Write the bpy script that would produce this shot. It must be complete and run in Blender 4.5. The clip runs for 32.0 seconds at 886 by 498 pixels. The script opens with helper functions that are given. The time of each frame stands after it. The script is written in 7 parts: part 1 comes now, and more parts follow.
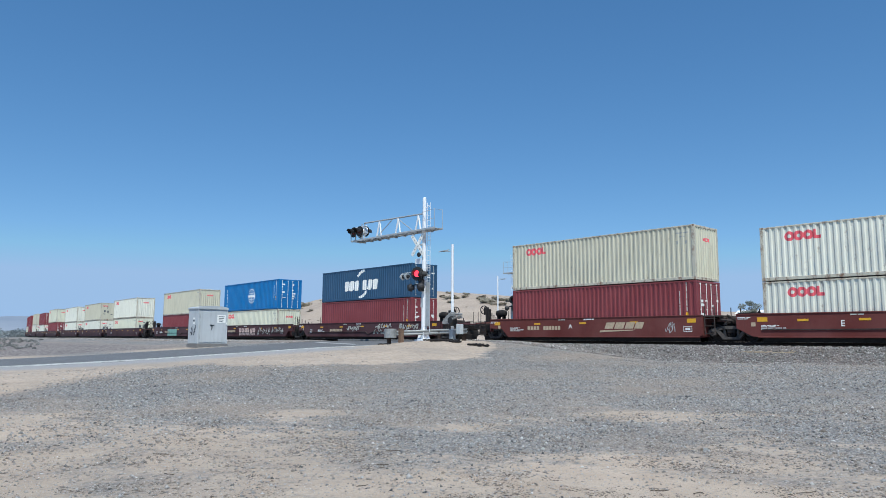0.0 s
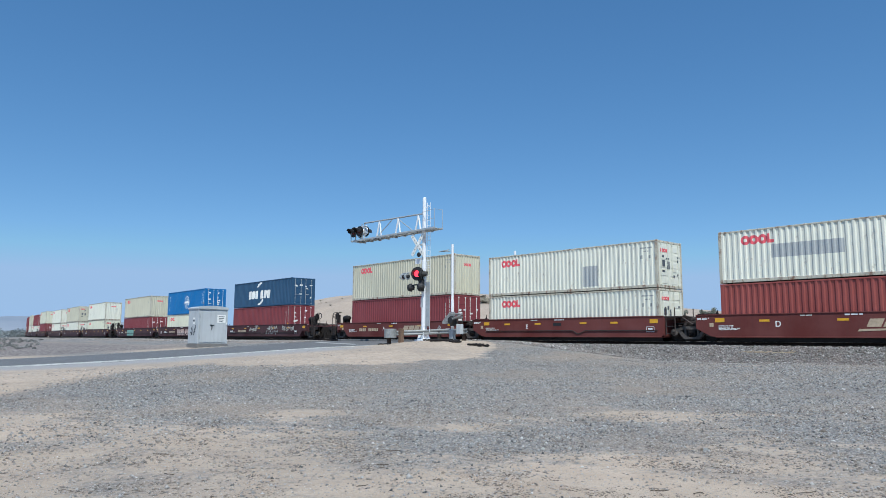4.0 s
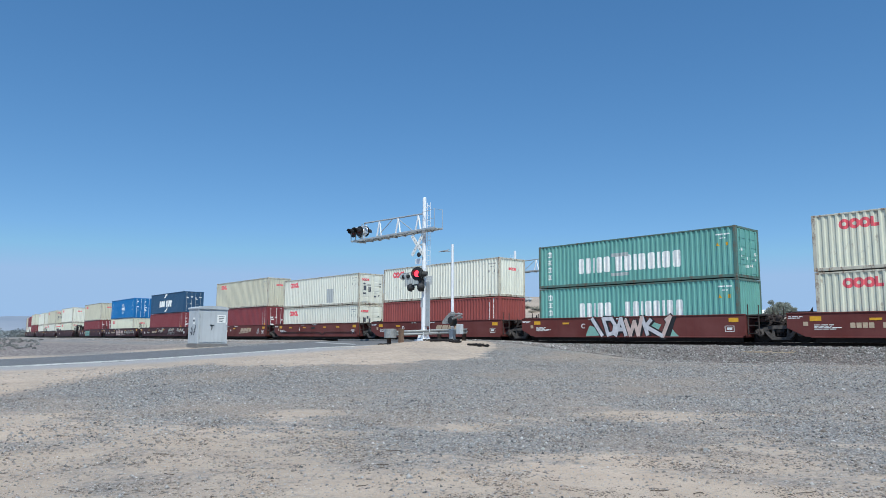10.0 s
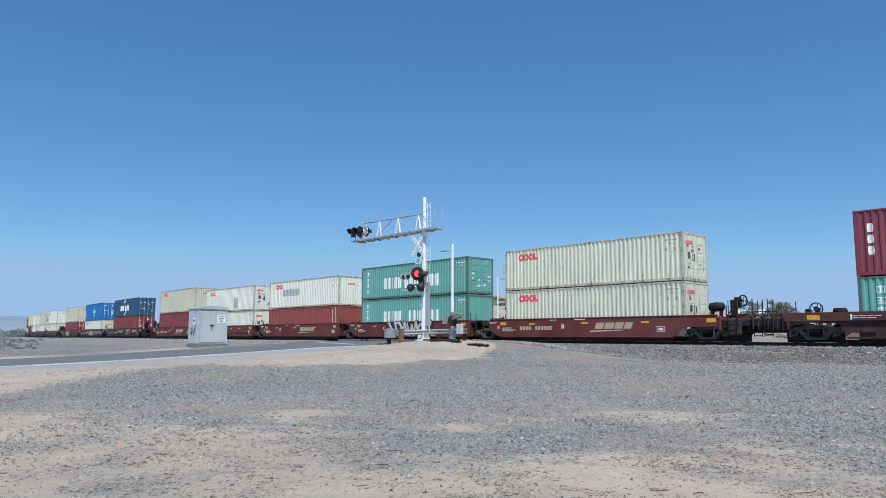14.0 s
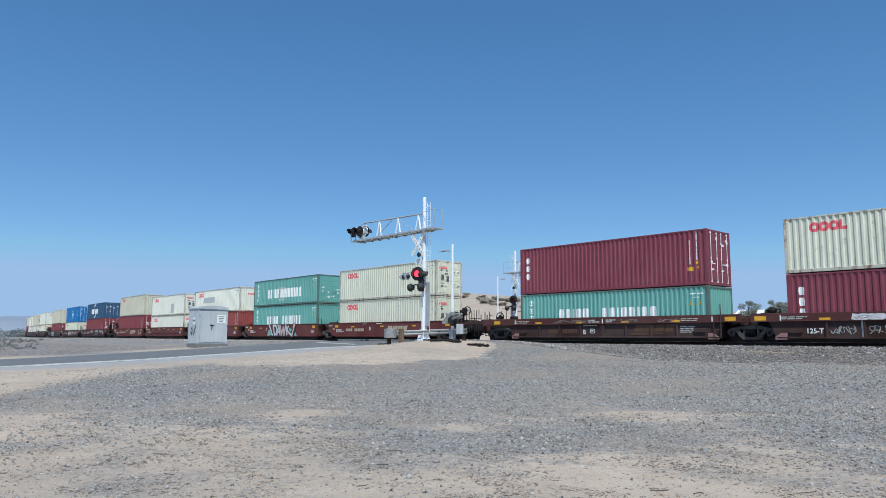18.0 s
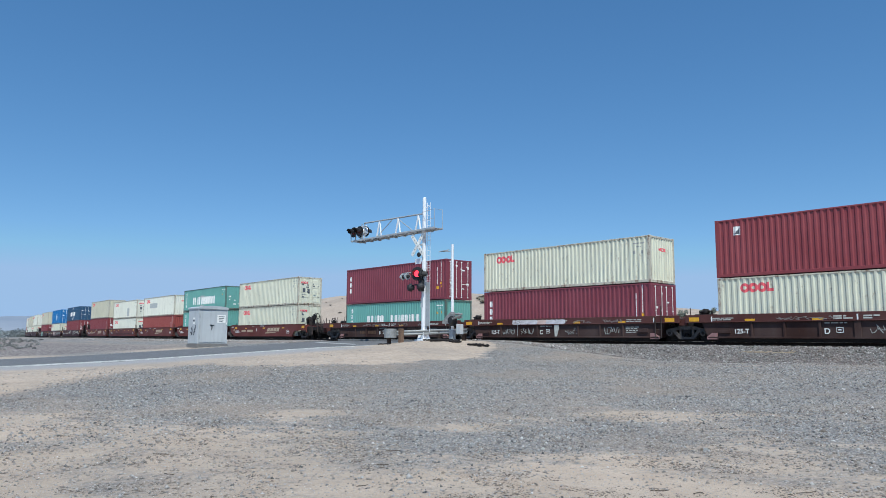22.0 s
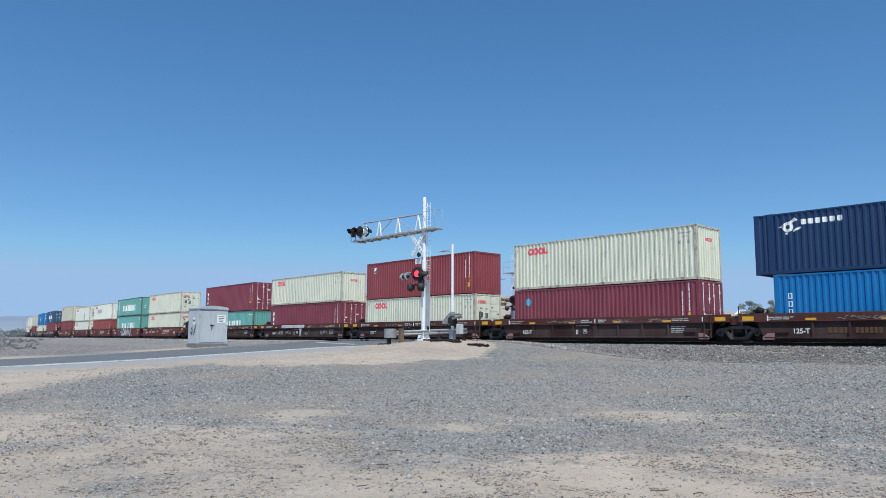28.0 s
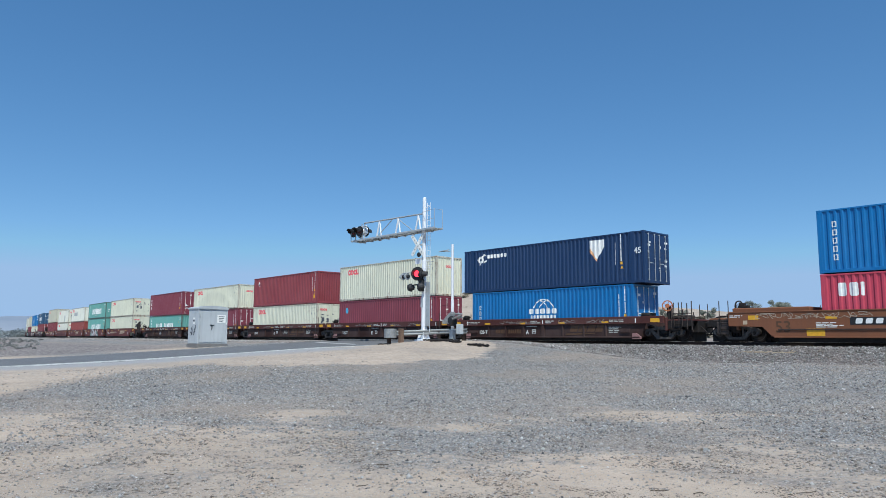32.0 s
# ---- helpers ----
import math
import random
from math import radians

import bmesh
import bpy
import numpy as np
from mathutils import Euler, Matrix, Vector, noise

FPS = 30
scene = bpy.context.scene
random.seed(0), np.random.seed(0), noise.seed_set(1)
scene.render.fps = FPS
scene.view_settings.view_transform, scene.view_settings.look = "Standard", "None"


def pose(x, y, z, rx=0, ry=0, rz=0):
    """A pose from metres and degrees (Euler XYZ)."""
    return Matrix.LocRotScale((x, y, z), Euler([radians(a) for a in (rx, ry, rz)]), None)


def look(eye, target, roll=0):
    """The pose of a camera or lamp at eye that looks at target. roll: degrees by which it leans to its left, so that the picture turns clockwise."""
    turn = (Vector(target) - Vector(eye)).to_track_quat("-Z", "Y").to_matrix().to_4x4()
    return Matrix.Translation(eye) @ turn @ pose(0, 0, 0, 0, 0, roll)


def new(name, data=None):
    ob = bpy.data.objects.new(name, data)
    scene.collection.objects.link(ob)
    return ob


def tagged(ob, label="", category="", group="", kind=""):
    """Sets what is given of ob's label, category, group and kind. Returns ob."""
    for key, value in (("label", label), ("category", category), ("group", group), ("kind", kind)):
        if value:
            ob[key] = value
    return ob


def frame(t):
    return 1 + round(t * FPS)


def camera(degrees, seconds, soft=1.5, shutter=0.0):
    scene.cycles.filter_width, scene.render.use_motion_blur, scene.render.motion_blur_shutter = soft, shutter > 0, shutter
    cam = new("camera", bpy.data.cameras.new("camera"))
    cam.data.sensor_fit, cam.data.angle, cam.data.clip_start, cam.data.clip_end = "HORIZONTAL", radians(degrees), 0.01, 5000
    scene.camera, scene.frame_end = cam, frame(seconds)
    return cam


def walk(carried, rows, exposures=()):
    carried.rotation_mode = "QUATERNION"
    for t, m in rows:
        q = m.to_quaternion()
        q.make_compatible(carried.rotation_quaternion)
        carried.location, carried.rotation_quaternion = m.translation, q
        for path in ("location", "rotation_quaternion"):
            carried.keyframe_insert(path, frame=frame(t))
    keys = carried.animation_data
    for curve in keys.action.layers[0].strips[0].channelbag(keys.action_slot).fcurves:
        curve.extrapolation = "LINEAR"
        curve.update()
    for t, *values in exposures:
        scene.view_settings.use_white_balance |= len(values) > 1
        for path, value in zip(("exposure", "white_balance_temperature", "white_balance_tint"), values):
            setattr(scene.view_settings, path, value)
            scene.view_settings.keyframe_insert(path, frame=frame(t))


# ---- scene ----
EXPO = 0.0
# The camera stands still beside a level crossing.
EYE_Z = 1.5
eye = Vector((0.0, -33.096, EYE_Z))
yaw, tilt = 0.8266, 0.1306
cam = camera(63.61, 32.0, soft=0.6)
still = look(eye, eye + Vector((-math.sin(yaw) * math.cos(tilt), math.cos(yaw) * math.cos(tilt), math.sin(tilt))), 0.21)
walk(cam, [(0.0, still), (32.0, still)], [(0.0, EXPO, 5600, 2), (32.0, EXPO, 5600, 2)])

# ---- light ----
SUN_DIR = Vector((0.45, -0.325, 0.83)).normalized()      # towards the sun
world = bpy.data.worlds.new("world")
scene.world = world
world.use_nodes = True
wn = world.node_tree.nodes
sky = wn.new("ShaderNodeTexSky")
sky.sky_type = "NISHITA"
sky.sun_disc = False
sky.sun_elevation = math.asin(SUN_DIR.z)
sky.sun_rotation = math.atan2(SUN_DIR.x, SUN_DIR.y)
sky.altitude = 2500
sky.air_density = 1.0
sky.dust_density = 0.0
sky.ozone_density = 1.5
wn["Background"].inputs[1].default_value = 0.1955
soften = wn.new("ShaderNodeGamma")
soften.inputs[1].default_value = 0.675
rich = wn.new("ShaderNodeHueSaturation")
rich.inputs["Saturation"].default_value = 1.42
rich.inputs["Hue"].default_value = 0.502
world.node_tree.links.new(sky.outputs[0], soften.inputs[0])
world.node_tree.links.new(soften.outputs[0], rich.inputs["Color"])
haze = wn.new("ShaderNodeMix")                  # dusty air holds the horizon's brightness down
haze.data_type, haze.blend_type = "RGBA", "DARKEN"
haze.inputs[0].default_value = 1.0
haze.inputs[7].default_value = (1.98, 2.58, 3.55, 1)
world.node_tree.links.new(rich.outputs[0], haze.inputs[6])
world.node_tree.links.new(haze.outputs[2], wn["Background"].inputs[0])
sun_data = bpy.data.lights.new("sun", "SUN")
sun_data.energy, sun_data.angle, sun_data.color = 4.6, radians(0.53), (1.0, 0.90, 0.77)
sun = new("sun", sun_data)
sun.matrix_world = look(SUN_DIR * 100, (0, 0, 0))


# ---- materials ----
def nodes_of(name):
    m = bpy.data.materials.new(name)
    m.use_nodes = True
    nt = m.node_tree
    return m, nt.nodes, nt.links, nt.nodes["Principled BSDF"]


def noise_node(n, l, coord, scale, detail=5.0, rough=0.55, stretch=None):
    t = n.new("ShaderNodeTexNoise")
    t.inputs["Scale"].default_value, t.inputs["Detail"].default_value, t.inputs["Roughness"].default_value = scale, detail, rough
    if stretch:
        mp = n.new("ShaderNodeMapping")
        mp.inputs["Scale"].default_value = stretch
        l.new(coord, mp.inputs["Vector"])
        l.new(mp.outputs[0], t.inputs["Vector"])
    else:
        l.new(coord, t.inputs["Vector"])
    return t.outputs["Fac"]


def ramp(n, l, fac, a, b):
    r = n.new("ShaderNodeMapRange")
    r.inputs["From Min"].default_value, r.inputs["From Max"].default_value = a, b
    l.new(fac, r.inputs["Value"])
    return r.outputs[0]


def mixc(n, l, fac, a, b):
    x = n.new("ShaderNodeMix")
    x.data_type = "RGBA"
    for sock, v in ((x.inputs[0], fac), (x.inputs[6], a), (x.inputs[7], b)):
        if isinstance(v, (int, float)):
            sock.default_value = v
        elif isinstance(v, tuple):
            sock.default_value = (*v, 1) if len(v) == 3 else v
        else:
            l.new(v, sock)
    return x.outputs[2]


def times(n, l, a, k):
    x = n.new("ShaderNodeMath")
    x.operation = "MULTIPLY"
    l.new(a, x.inputs[0])
    if isinstance(k, (int, float)):
        x.inputs[1].default_value = k
    else:
        l.new(k, x.inputs[1])
    return x.outputs[0]


def bump(n, l, bsdf, height, strength, dist):
    b = n.new("ShaderNodeBump")
    b.inputs["Strength"].default_value, b.inputs["Distance"].default_value = strength, dist
    l.new(height, b.inputs["Height"])
    l.new(b.outputs[0], bsdf.inputs["Normal"])


def worn_paint(name, color, rough=0.5, rust=0.5, dirt=0.5, rust_color=(0.16, 0.065, 0.03), metal=0.0, fade=0.12, gloss=0.6, spread=0.60):
    """Painted steel: faded patches, rain streaks, rust spots."""
    m, n, l, p = nodes_of(name)
    co = n.new("ShaderNodeTexCoord").outputs["Object"]
    inf = n.new("ShaderNodeObjectInfo")
    hsv = n.new("ShaderNodeHueSaturation")
    hsv.inputs["Color"].default_value = (*color, 1)
    l.new(ramp(n, l, inf.outputs["Random"], -7.0, 2.5), hsv.inputs["Value"])
    mr = n.new("ShaderNodeMapRange")
    mr.inputs["To Min"].default_value, mr.inputs["To Max"].default_value = 0.93, 1.05
    l.new(inf.outputs["Random"], mr.inputs["Value"])
    l.new(mr.outputs[0], hsv.inputs["Value"])
    big = ramp(n, l, noise_node(n, l, co, 0.55, 4), 0.35, 0.7)
    pale = tuple(min(1, c * (1 + fade) + 0.04 * fade * 4) for c in color)
    col = mixc(n, l, times(n, l, big, 0.55), hsv.outputs[0], pale)
    streak = ramp(n, l, noise_node(n, l, co, 1.0, 6, 0.6, (5.0, 5.0, 0.35)), 0.5, 0.78)
    grime = tuple(c * 0.55 + 0.02 for c in color)
    col = mixc(n, l, times(n, l, streak, 0.55 * dirt), col, grime)
    spots = ramp(n, l, noise_node(n, l, co, 2.2, 9, 0.72, (1.6, 1.6, 0.7)), spread, spread + 0.12)
    col = mixc(n, l, times(n, l, spots, rust), col, rust_color)
    l.new(col, p.inputs["Base Color"])
    fine = noise_node(n, l, co, 14, 5)
    rr = n.new("ShaderNodeMapRange")
    rr.inputs["To Min"].default_value, rr.inputs["To Max"].default_value = rough - 0.1, min(1, rough + 0.2)
    l.new(fine, rr.inputs["Value"])
    l.new(rr.outputs[0], p.inputs["Roughness"])
    p.inputs["Metallic"].default_value = metal
    p.inputs["Specular IOR Level"].default_value = gloss
    bump(n, l, p, noise_node(n, l, co, 3.0, 4), 0.25, 0.01)
    return m


def plain(name, color, rough=0.6, metal=0.0, grain=0.15, scale=8.0, glow=0.0):
    m, n, l, p = nodes_of(name)
    co = n.new("ShaderNodeTexCoord").outputs["Object"]
    f = ramp(n, l, noise_node(n, l, co, scale, 6), 0.3, 0.7)
    g = ramp(n, l, noise_node(n, l, co, scale * 0.13, 3), 0.3, 0.7)
    lo, hi = tuple(c * (1 - grain) for c in color), tuple(min(1, c * (1 + grain)) for c in color)
    col = mixc(n, l, f, lo, hi)
    col = mixc(n, l, times(n, l, g, 0.4), col, lo)
    l.new(col, p.inputs["Base Color"])
    p.inputs["Roughness"].default_value, p.inputs["Metallic"].default_value = rough, metal
    if glow:
        p.inputs["Emission Color"].default_value = (*color, 1)
        p.inputs["Emission Strength"].default_value = glow
    return m


CREAM = worn_paint("cream_paint", (0.685, 0.68, 0.54), 0.5, 0.6, 1.0, fade=0.15, spread=0.58)
PALE = worn_paint("pale_grey_paint", (0.765, 0.76, 0.655), 0.5, 0.6, 1.0, fade=0.1, spread=0.585)
BEIGE = worn_paint("beige_grey_paint", (0.585, 0.56, 0.435), 0.55, 0.55, 0.9)
REDBOX = worn_paint("brick_red_paint", (0.20, 0.031, 0.036), 0.45, 0.25, 0.35, fade=0.2)
ORANGERED = worn_paint("faded_red_paint", (0.275, 0.056, 0.045), 0.5, 0.3, 0.4, fade=0.2)
BRICKMAROON = worn_paint("red_maroon_paint", (0.235, 0.034, 0.042), 0.5, 0.25, 0.5, fade=0.2, gloss=0.7)
MAROON = worn_paint("maroon_paint", (0.19, 0.028, 0.047), 0.5, 0.25, 0.5, fade=0.2, gloss=0.7)
CRIMSON = worn_paint("crimson_paint", (0.49, 0.045, 0.085), 0.48, 0.2, 0.3, fade=0.2)
GREEN = worn_paint("sea_green_paint", (0.155, 0.375, 0.33), 0.5, 0.25, 0.4, fade=0.2)
NAVY = worn_paint("navy_paint", (0.0045, 0.031, 0.105), 0.5, 0.1, 0.3, fade=0.05, gloss=0.6)
SLATE = worn_paint("slate_blue_paint", (0.019, 0.070, 0.148), 0.5, 0.15, 0.35, fade=0.15)
AZURE = worn_paint("azure_paint", (0.007, 0.145, 0.40), 0.42, 0.12, 0.3, fade=0.15)
CARRED = worn_paint("oxide_red_car_paint", (0.128, 0.027, 0.0215), 0.65, 0.25, 0.6, fade=0.3, gloss=0.35)
CARPLUM = worn_paint("dark_plum_car_paint", (0.060, 0.019, 0.022), 0.65, 0.3, 0.6, fade=0.35, gloss=0.3)
CARBROWN = worn_paint("dark_brown_car_paint", (0.043, 0.020, 0.016), 0.7, 0.3, 0.6, fade=0.4, gloss=0.2)
CARTOP = worn_paint("brown_chord_paint", (0.075, 0.021, 0.017), 0.65, 0.3, 0.5, fade=0.3, gloss=0.3)
CARORANGE = worn_paint("rusty_orange_car_paint", (0.195, 0.068, 0.024), 0.65, 0.6, 0.7, fade=0.12)
RUSTFRAME = worn_paint("rust_stained_cream_paint", (0.56, 0.53, 0.43), 0.6, 0.85, 0.9, fade=0.1, spread=0.50)
DARKFRAME = worn_paint("dark_weathered_frame_paint", (0.085, 0.165, 0.14), 0.6, 0.7, 0.7, fade=0.2, spread=0.50)
GEARIRON = plain("dusty_brown_gear_iron", (0.060, 0.044, 0.038), 0.75, 0.1, 0.5)
IRON = plain("sooty_cast_iron", (0.018, 0.014, 0.013), 0.75, 0.2, 0.5)
STEEL = plain("worn_steel", (0.30, 0.29, 0.28), 0.4, 0.8, 0.3)
RAILRUST = plain("rusty_rail", (0.045, 0.030, 0.024), 0.7, 0.3, 0.4)
GALV = plain("galvanised_steel", (0.47, 0.49, 0.50), 0.5, 0.3, 0.15, 5)
SILVER = plain("aluminium_paint", (0.84, 0.85, 0.87), 0.5, 0.08, 0.08, 4)
CABGREY = worn_paint("grey_cabinet_paint", (0.49, 0.515, 0.53), 0.5, 0.06, 0.8, fade=0.2)
WHITEP = plain("white_marking", (0.86, 0.86, 0.83), 0.6, 0, 0.12, 6)
OFFWHITE = plain("faded_white_marking", (0.55, 0.55, 0.50), 0.65, 0, 0.2, 6)
REDMARK = plain("red_marking", (0.78, 0.12, 0.15), 0.55, 0, 0.15, 6)
TANMARK = plain("tan_marking", (0.54, 0.42, 0.29), 0.6, 0, 0.2, 6)
DIMTAN = plain("dim_brown_marking", (0.11, 0.055, 0.026), 0.65, 0, 0.25, 6)
DUSTSPRAY = plain("dusty_sprayed_paint", (0.27, 0.235, 0.215), 0.65, 0, 0.3, 6)
SERIALGREY = plain("faint_grey_marking", (0.40, 0.41, 0.385), 0.6, 0, 0.2, 6)
WEIGHTGREY = plain("weathered_grey_steel", (0.33, 0.33, 0.32), 0.6, 0.2, 0.25, 5)
# Dusty iron, lightened in colour for the sun on the side frames.
SIDEIRON = plain("dusty_sunlit_side_frame_iron", (0.105, 0.09, 0.08), 0.8, 0.1, 0.45)
YELLOW = plain("yellow_reflector", (0.75, 0.40, 0.02), 0.45, 0, 0.15, 6)
BLACK = plain("matt_black", (0.018, 0.018, 0.020), 0.6, 0, 0.2)
DARKGREY = plain("dark_grey_marking", (0.10, 0.11, 0.13), 0.6, 0, 0.2)
PATCHGREY = plain("grey_patch_paint", (0.44, 0.46, 0.46), 0.6, 0, 0.1)
PINKISH = plain("faded_pink_primer", (0.33, 0.18, 0.17), 0.7, 0, 0.3)
LAMPRED = plain("lit_red_lens", (1.0, 0.03, 0.05), 0.3, 0, 0.05, 4, glow=3.0)
LENSRED = plain("dark_red_lens", (0.14, 0.012, 0.014), 0.2, 0, 0.1)
SKYMARK = plain("light_blue_marking", (0.10, 0.42, 0.66), 0.55, 0, 0.1)
MINT = plain("mint_paint", (0.28, 0.50, 0.42), 0.6, 0, 0.15)
PEACH = plain("peach_marking", (0.80, 0.44, 0.22), 0.55, 0, 0.1)
RUSTORANGE = plain("orange_rust_paint", (0.48, 0.16, 0.06), 0.7, 0, 0.3)


# ---- mesh helpers ----
class Shape:
    """Vertices and faces, gathered into one mesh."""

    def __init__(self):
        self.v, self.f = [], []

    def add(self, verts, faces):
        k = len(self.v)
        self.v += [tuple(p) for p in verts]
        self.f += [tuple(i + k for i in f) for f in faces]
        return self

    def box(self, x0, x1, y0, y1, z0, z1):
        return self.add([(x, y, z) for x in (x0, x1) for y in (y0, y1) for z in (z0, z1)],
                        [(0, 1, 3, 2), (4, 6, 7, 5), (0, 4, 5, 1), (2, 3, 7, 6), (0, 2, 6, 4), (1, 5, 7, 3)])

    def cbox(self, x0, x1, y0, y1, z0, z1, c=0.01):
        """A box with chamfered edges."""
        c = min(c, (x1 - x0) * 0.45, (y1 - y0) * 0.45, (z1 - z0) * 0.45)
        X, Y, Z = (x0, x1), (y0, y1), (z0, z1)
        sg = lambda i: 1 if i == 0 else -1
        v, idx = [], {}
        for i in (0, 1):
            for j in (0, 1):
                for k in (0, 1):
                    for a in range(3):
                        p = [X[i] + sg(i) * c, Y[j] + sg(j) * c, Z[k] + sg(k) * c]
                        p[a] = (X[i], Y[j], Z[k])[a]
                        idx[i, j, k, a] = len(v)
                        v.append(p)
        f = []
        for a in range(3):
            for s in (0, 1):
                q = []
                for u, w in ((0, 0), (1, 0), (1, 1), (0, 1)):
                    key = [0, 0, 0]
                    key[a], key[(a + 1) % 3], key[(a + 2) % 3] = s, u, w
                    q.append(idx[(*key, a)])
                f.append(tuple(q if s else q[::-1]))
        for a in range(3):
            b, d = (a + 1) % 3, (a + 2) % 3
            for u in (0, 1):
                for w in (0, 1):
                    k0, k1 = [0, 0, 0], [0, 0, 0]
                    k0[b] = k1[b] = u
                    k0[d] = k1[d] = w
                    k1[a] = 1
                    q = (idx[(*k0, b)], idx[(*k1, b)], idx[(*k1, d)], idx[(*k0, d)])
                    f.append(q if u == w else q[::-1])
        for i in (0, 1):
            for j in (0, 1):
                for k in (0, 1):
                    q = tuple(idx[i, j, k, a] for a in range(3))
                    f.append(q if (i + j + k) % 2 else q[::-1])
        return self.add(v, f)

    def rod(self, p, q, r, n=8, r2=None):
        p, q = Vector(p), Vector(q)
        d = (q - p).normalized()
        a = d.orthogonal().normalized()
        b = d.cross(a)
        r2 = r if r2 is None else r2
        ring = lambda o, rr: [o + (a * math.cos(t) + b * math.sin(t)) * rr for t in (2 * math.pi * i / n for i in range(n))]
        v = ring(p, r) + ring(q, r2)
        f = [(i, (i + 1) % n, n + (i + 1) % n, n + i) for i in range(n)] + [tuple(range(n))[::-1], tuple(range(n, 2 * n))]
        return self.add(v, f)

    def lathe(self, p, axis, prof, n=16):
        """prof: rows of (distance along the axis, radius)."""
        p, d = Vector(p), Vector(axis).normalized()
        a = d.orthogonal().normalized()
        b = d.cross(a)
        v = []
        for h, r in prof:
            v += [p + d * h + (a * math.cos(2 * math.pi * i / n) + b * math.sin(2 * math.pi * i / n)) * r for i in range(n)]
        f = []
        for k in range(len(prof) - 1):
            f += [(k * n + i, k * n + (i + 1) % n, (k + 1) * n + (i + 1) % n, (k + 1) * n + i) for i in range(n)]
        f += [tuple(range(n))[::-1], tuple(range((len(prof) - 1) * n, len(prof) * n))]
        return self.add(v, f)

    def slab(self, pts, y0, y1):
        """A polygon in the xz plane, counter-clockwise seen from -y, given depth from y0 to y1."""
        n = len(pts)
        v = [(x, y0, z) for x, z in pts] + [(x, y1, z) for x, z in pts]
        f = [tuple(range(n)), tuple(range(n, 2 * n))[::-1]] + [(i, n + i, n + (i + 1) % n, (i + 1) % n) for i in range(n)]
        return self.add(v, f)

    def ring(self, cx, cz, r0, r1, y0, y1, n=20, a0=0.0, a1=2 * math.pi):
        """A flat ring, or a part of one, in the xz plane."""
        full = abs(a1 - a0) > 6.2
        m = n if full else n + 1
        an = [a0 + (a1 - a0) * i / n for i in range(m)]
        v = []
        for y in (y0, y1):
            for r in (r0, r1):
                v += [(cx + r * math.cos(a), y, cz + r * math.sin(a)) for a in an]
        f = []
        for i in range(n):
            j = (i + 1) % m
            f += [(i, m + i, m + j, j)[::-1], (2 * m + i, 3 * m + i, 3 * m + j, 2 * m + j), (m + i, 3 * m + i, 3 * m + j, m + j)[::-1], (i, j, 2 * m + j, 2 * m + i)[::-1]]
        return self.add(v, f)

    def mesh(self, name, material=None, smooth=False):
        me = bpy.data.meshes.new(name)
        me.from_pydata(self.v, [], self.f)
        if smooth:
            me.polygons.foreach_set("use_smooth", [True] * len(me.polygons))
        me.materials.append(material)
        me.update()
        return me


def part(name, shape, material, parent, label="", m=None, smooth=False):
    """One mesh object under a thing or a part; a mesh may be shared."""
    me = shape.mesh(name, None, smooth) if isinstance(shape, Shape) else shape
    ob = new(name, me)
    ob.material_slots[0].link = "OBJECT"
    ob.material_slots[0].material = material
    ob.parent = parent
    if m is not None:
        ob.matrix_basis = m
    if label:
        ob["label"] = label
    return ob


def thing(name, label, category, group="", kind="", m=None, shape=None, material=None):
    ob = new(name, shape.mesh(name, material) if shape else None)
    if not shape:
        ob.empty_display_size = 0.3
    if m is not None:
        ob.matrix_basis = m
    return tagged(ob, label, category, group, kind)


# ---- the line of the track ----
BEND_FROM, BEND_A, BEND_B, BEND_C = -13.6, 0.8114e-3, -0.153e-6, 1.062e-6
GRADE, RAIL_Z = -0.0056, EYE_Z
STEP = 0.5
LINE = []                                   # x, y, turn along the track, from s = 320 down
px_, py_ = 320.0, 0.0
for i_ in range(1600):
    s_ = 320.0 - i_ * STEP
    u_ = max(BEND_FROM - s_, 0.0)
    th_ = min(BEND_A * u_ + BEND_B * u_ * u_ + BEND_C * max(u_ - 120.0, 0.0) ** 2, 0.6)
    LINE.append((px_, py_, th_))
    px_ -= math.cos(th_) * STEP
    py_ += math.sin(th_) * STEP


def on_line(s, side=0.0):
    """Place and turn at s metres along the track, side metres beyond the track's middle."""
    k = min(max((320.0 - s) / STEP, 0), len(LINE) - 1.001)
    i, f = int(k), k - int(k)
    x, y, th = (a * (1 - f) + b * f for a, b in zip(LINE[i], LINE[i + 1]))
    off = 1.22 + side
    return x + math.sin(th) * off, y + math.cos(th) * off, RAIL_Z + GRADE * s, th


def rail_pose(s, dz=0.0):
    x, y, z, th = on_line(s)
    return pose(x, y, z + dz, 0, math.degrees(math.atan(-GRADE)), -math.degrees(th))


SPEEDS = (4.4444, 4.3099, 4.5213, 4.5818, 4.6972, 4.759, 4.7817, 4.8426, 4.9182)      # every four seconds


def gone(t):
    """How far the train has rolled at t seconds."""
    d = 0.0
    for i in range(8):
        w = min(max(t - 4 * i, 0.0), 4.0)
        d += SPEEDS[i] * w + (SPEEDS[i + 1] - SPEEDS[i]) * w * w / 8
    return d


# ---- ground ----
def smooth(a, b, x):
    t = min(max((x - a) / (b - a), 0.0), 1.0)
    return t * t * (3 - 2 * t)


def lerp_table(rows, x):
    if x <= rows[0][0]:
        return rows[0][1]
    for (a, p), (b, q) in zip(rows, rows[1:]):
        if x <= b:
            return p + (q - p) * (x - a) / (b - a)
    return rows[-1][1]


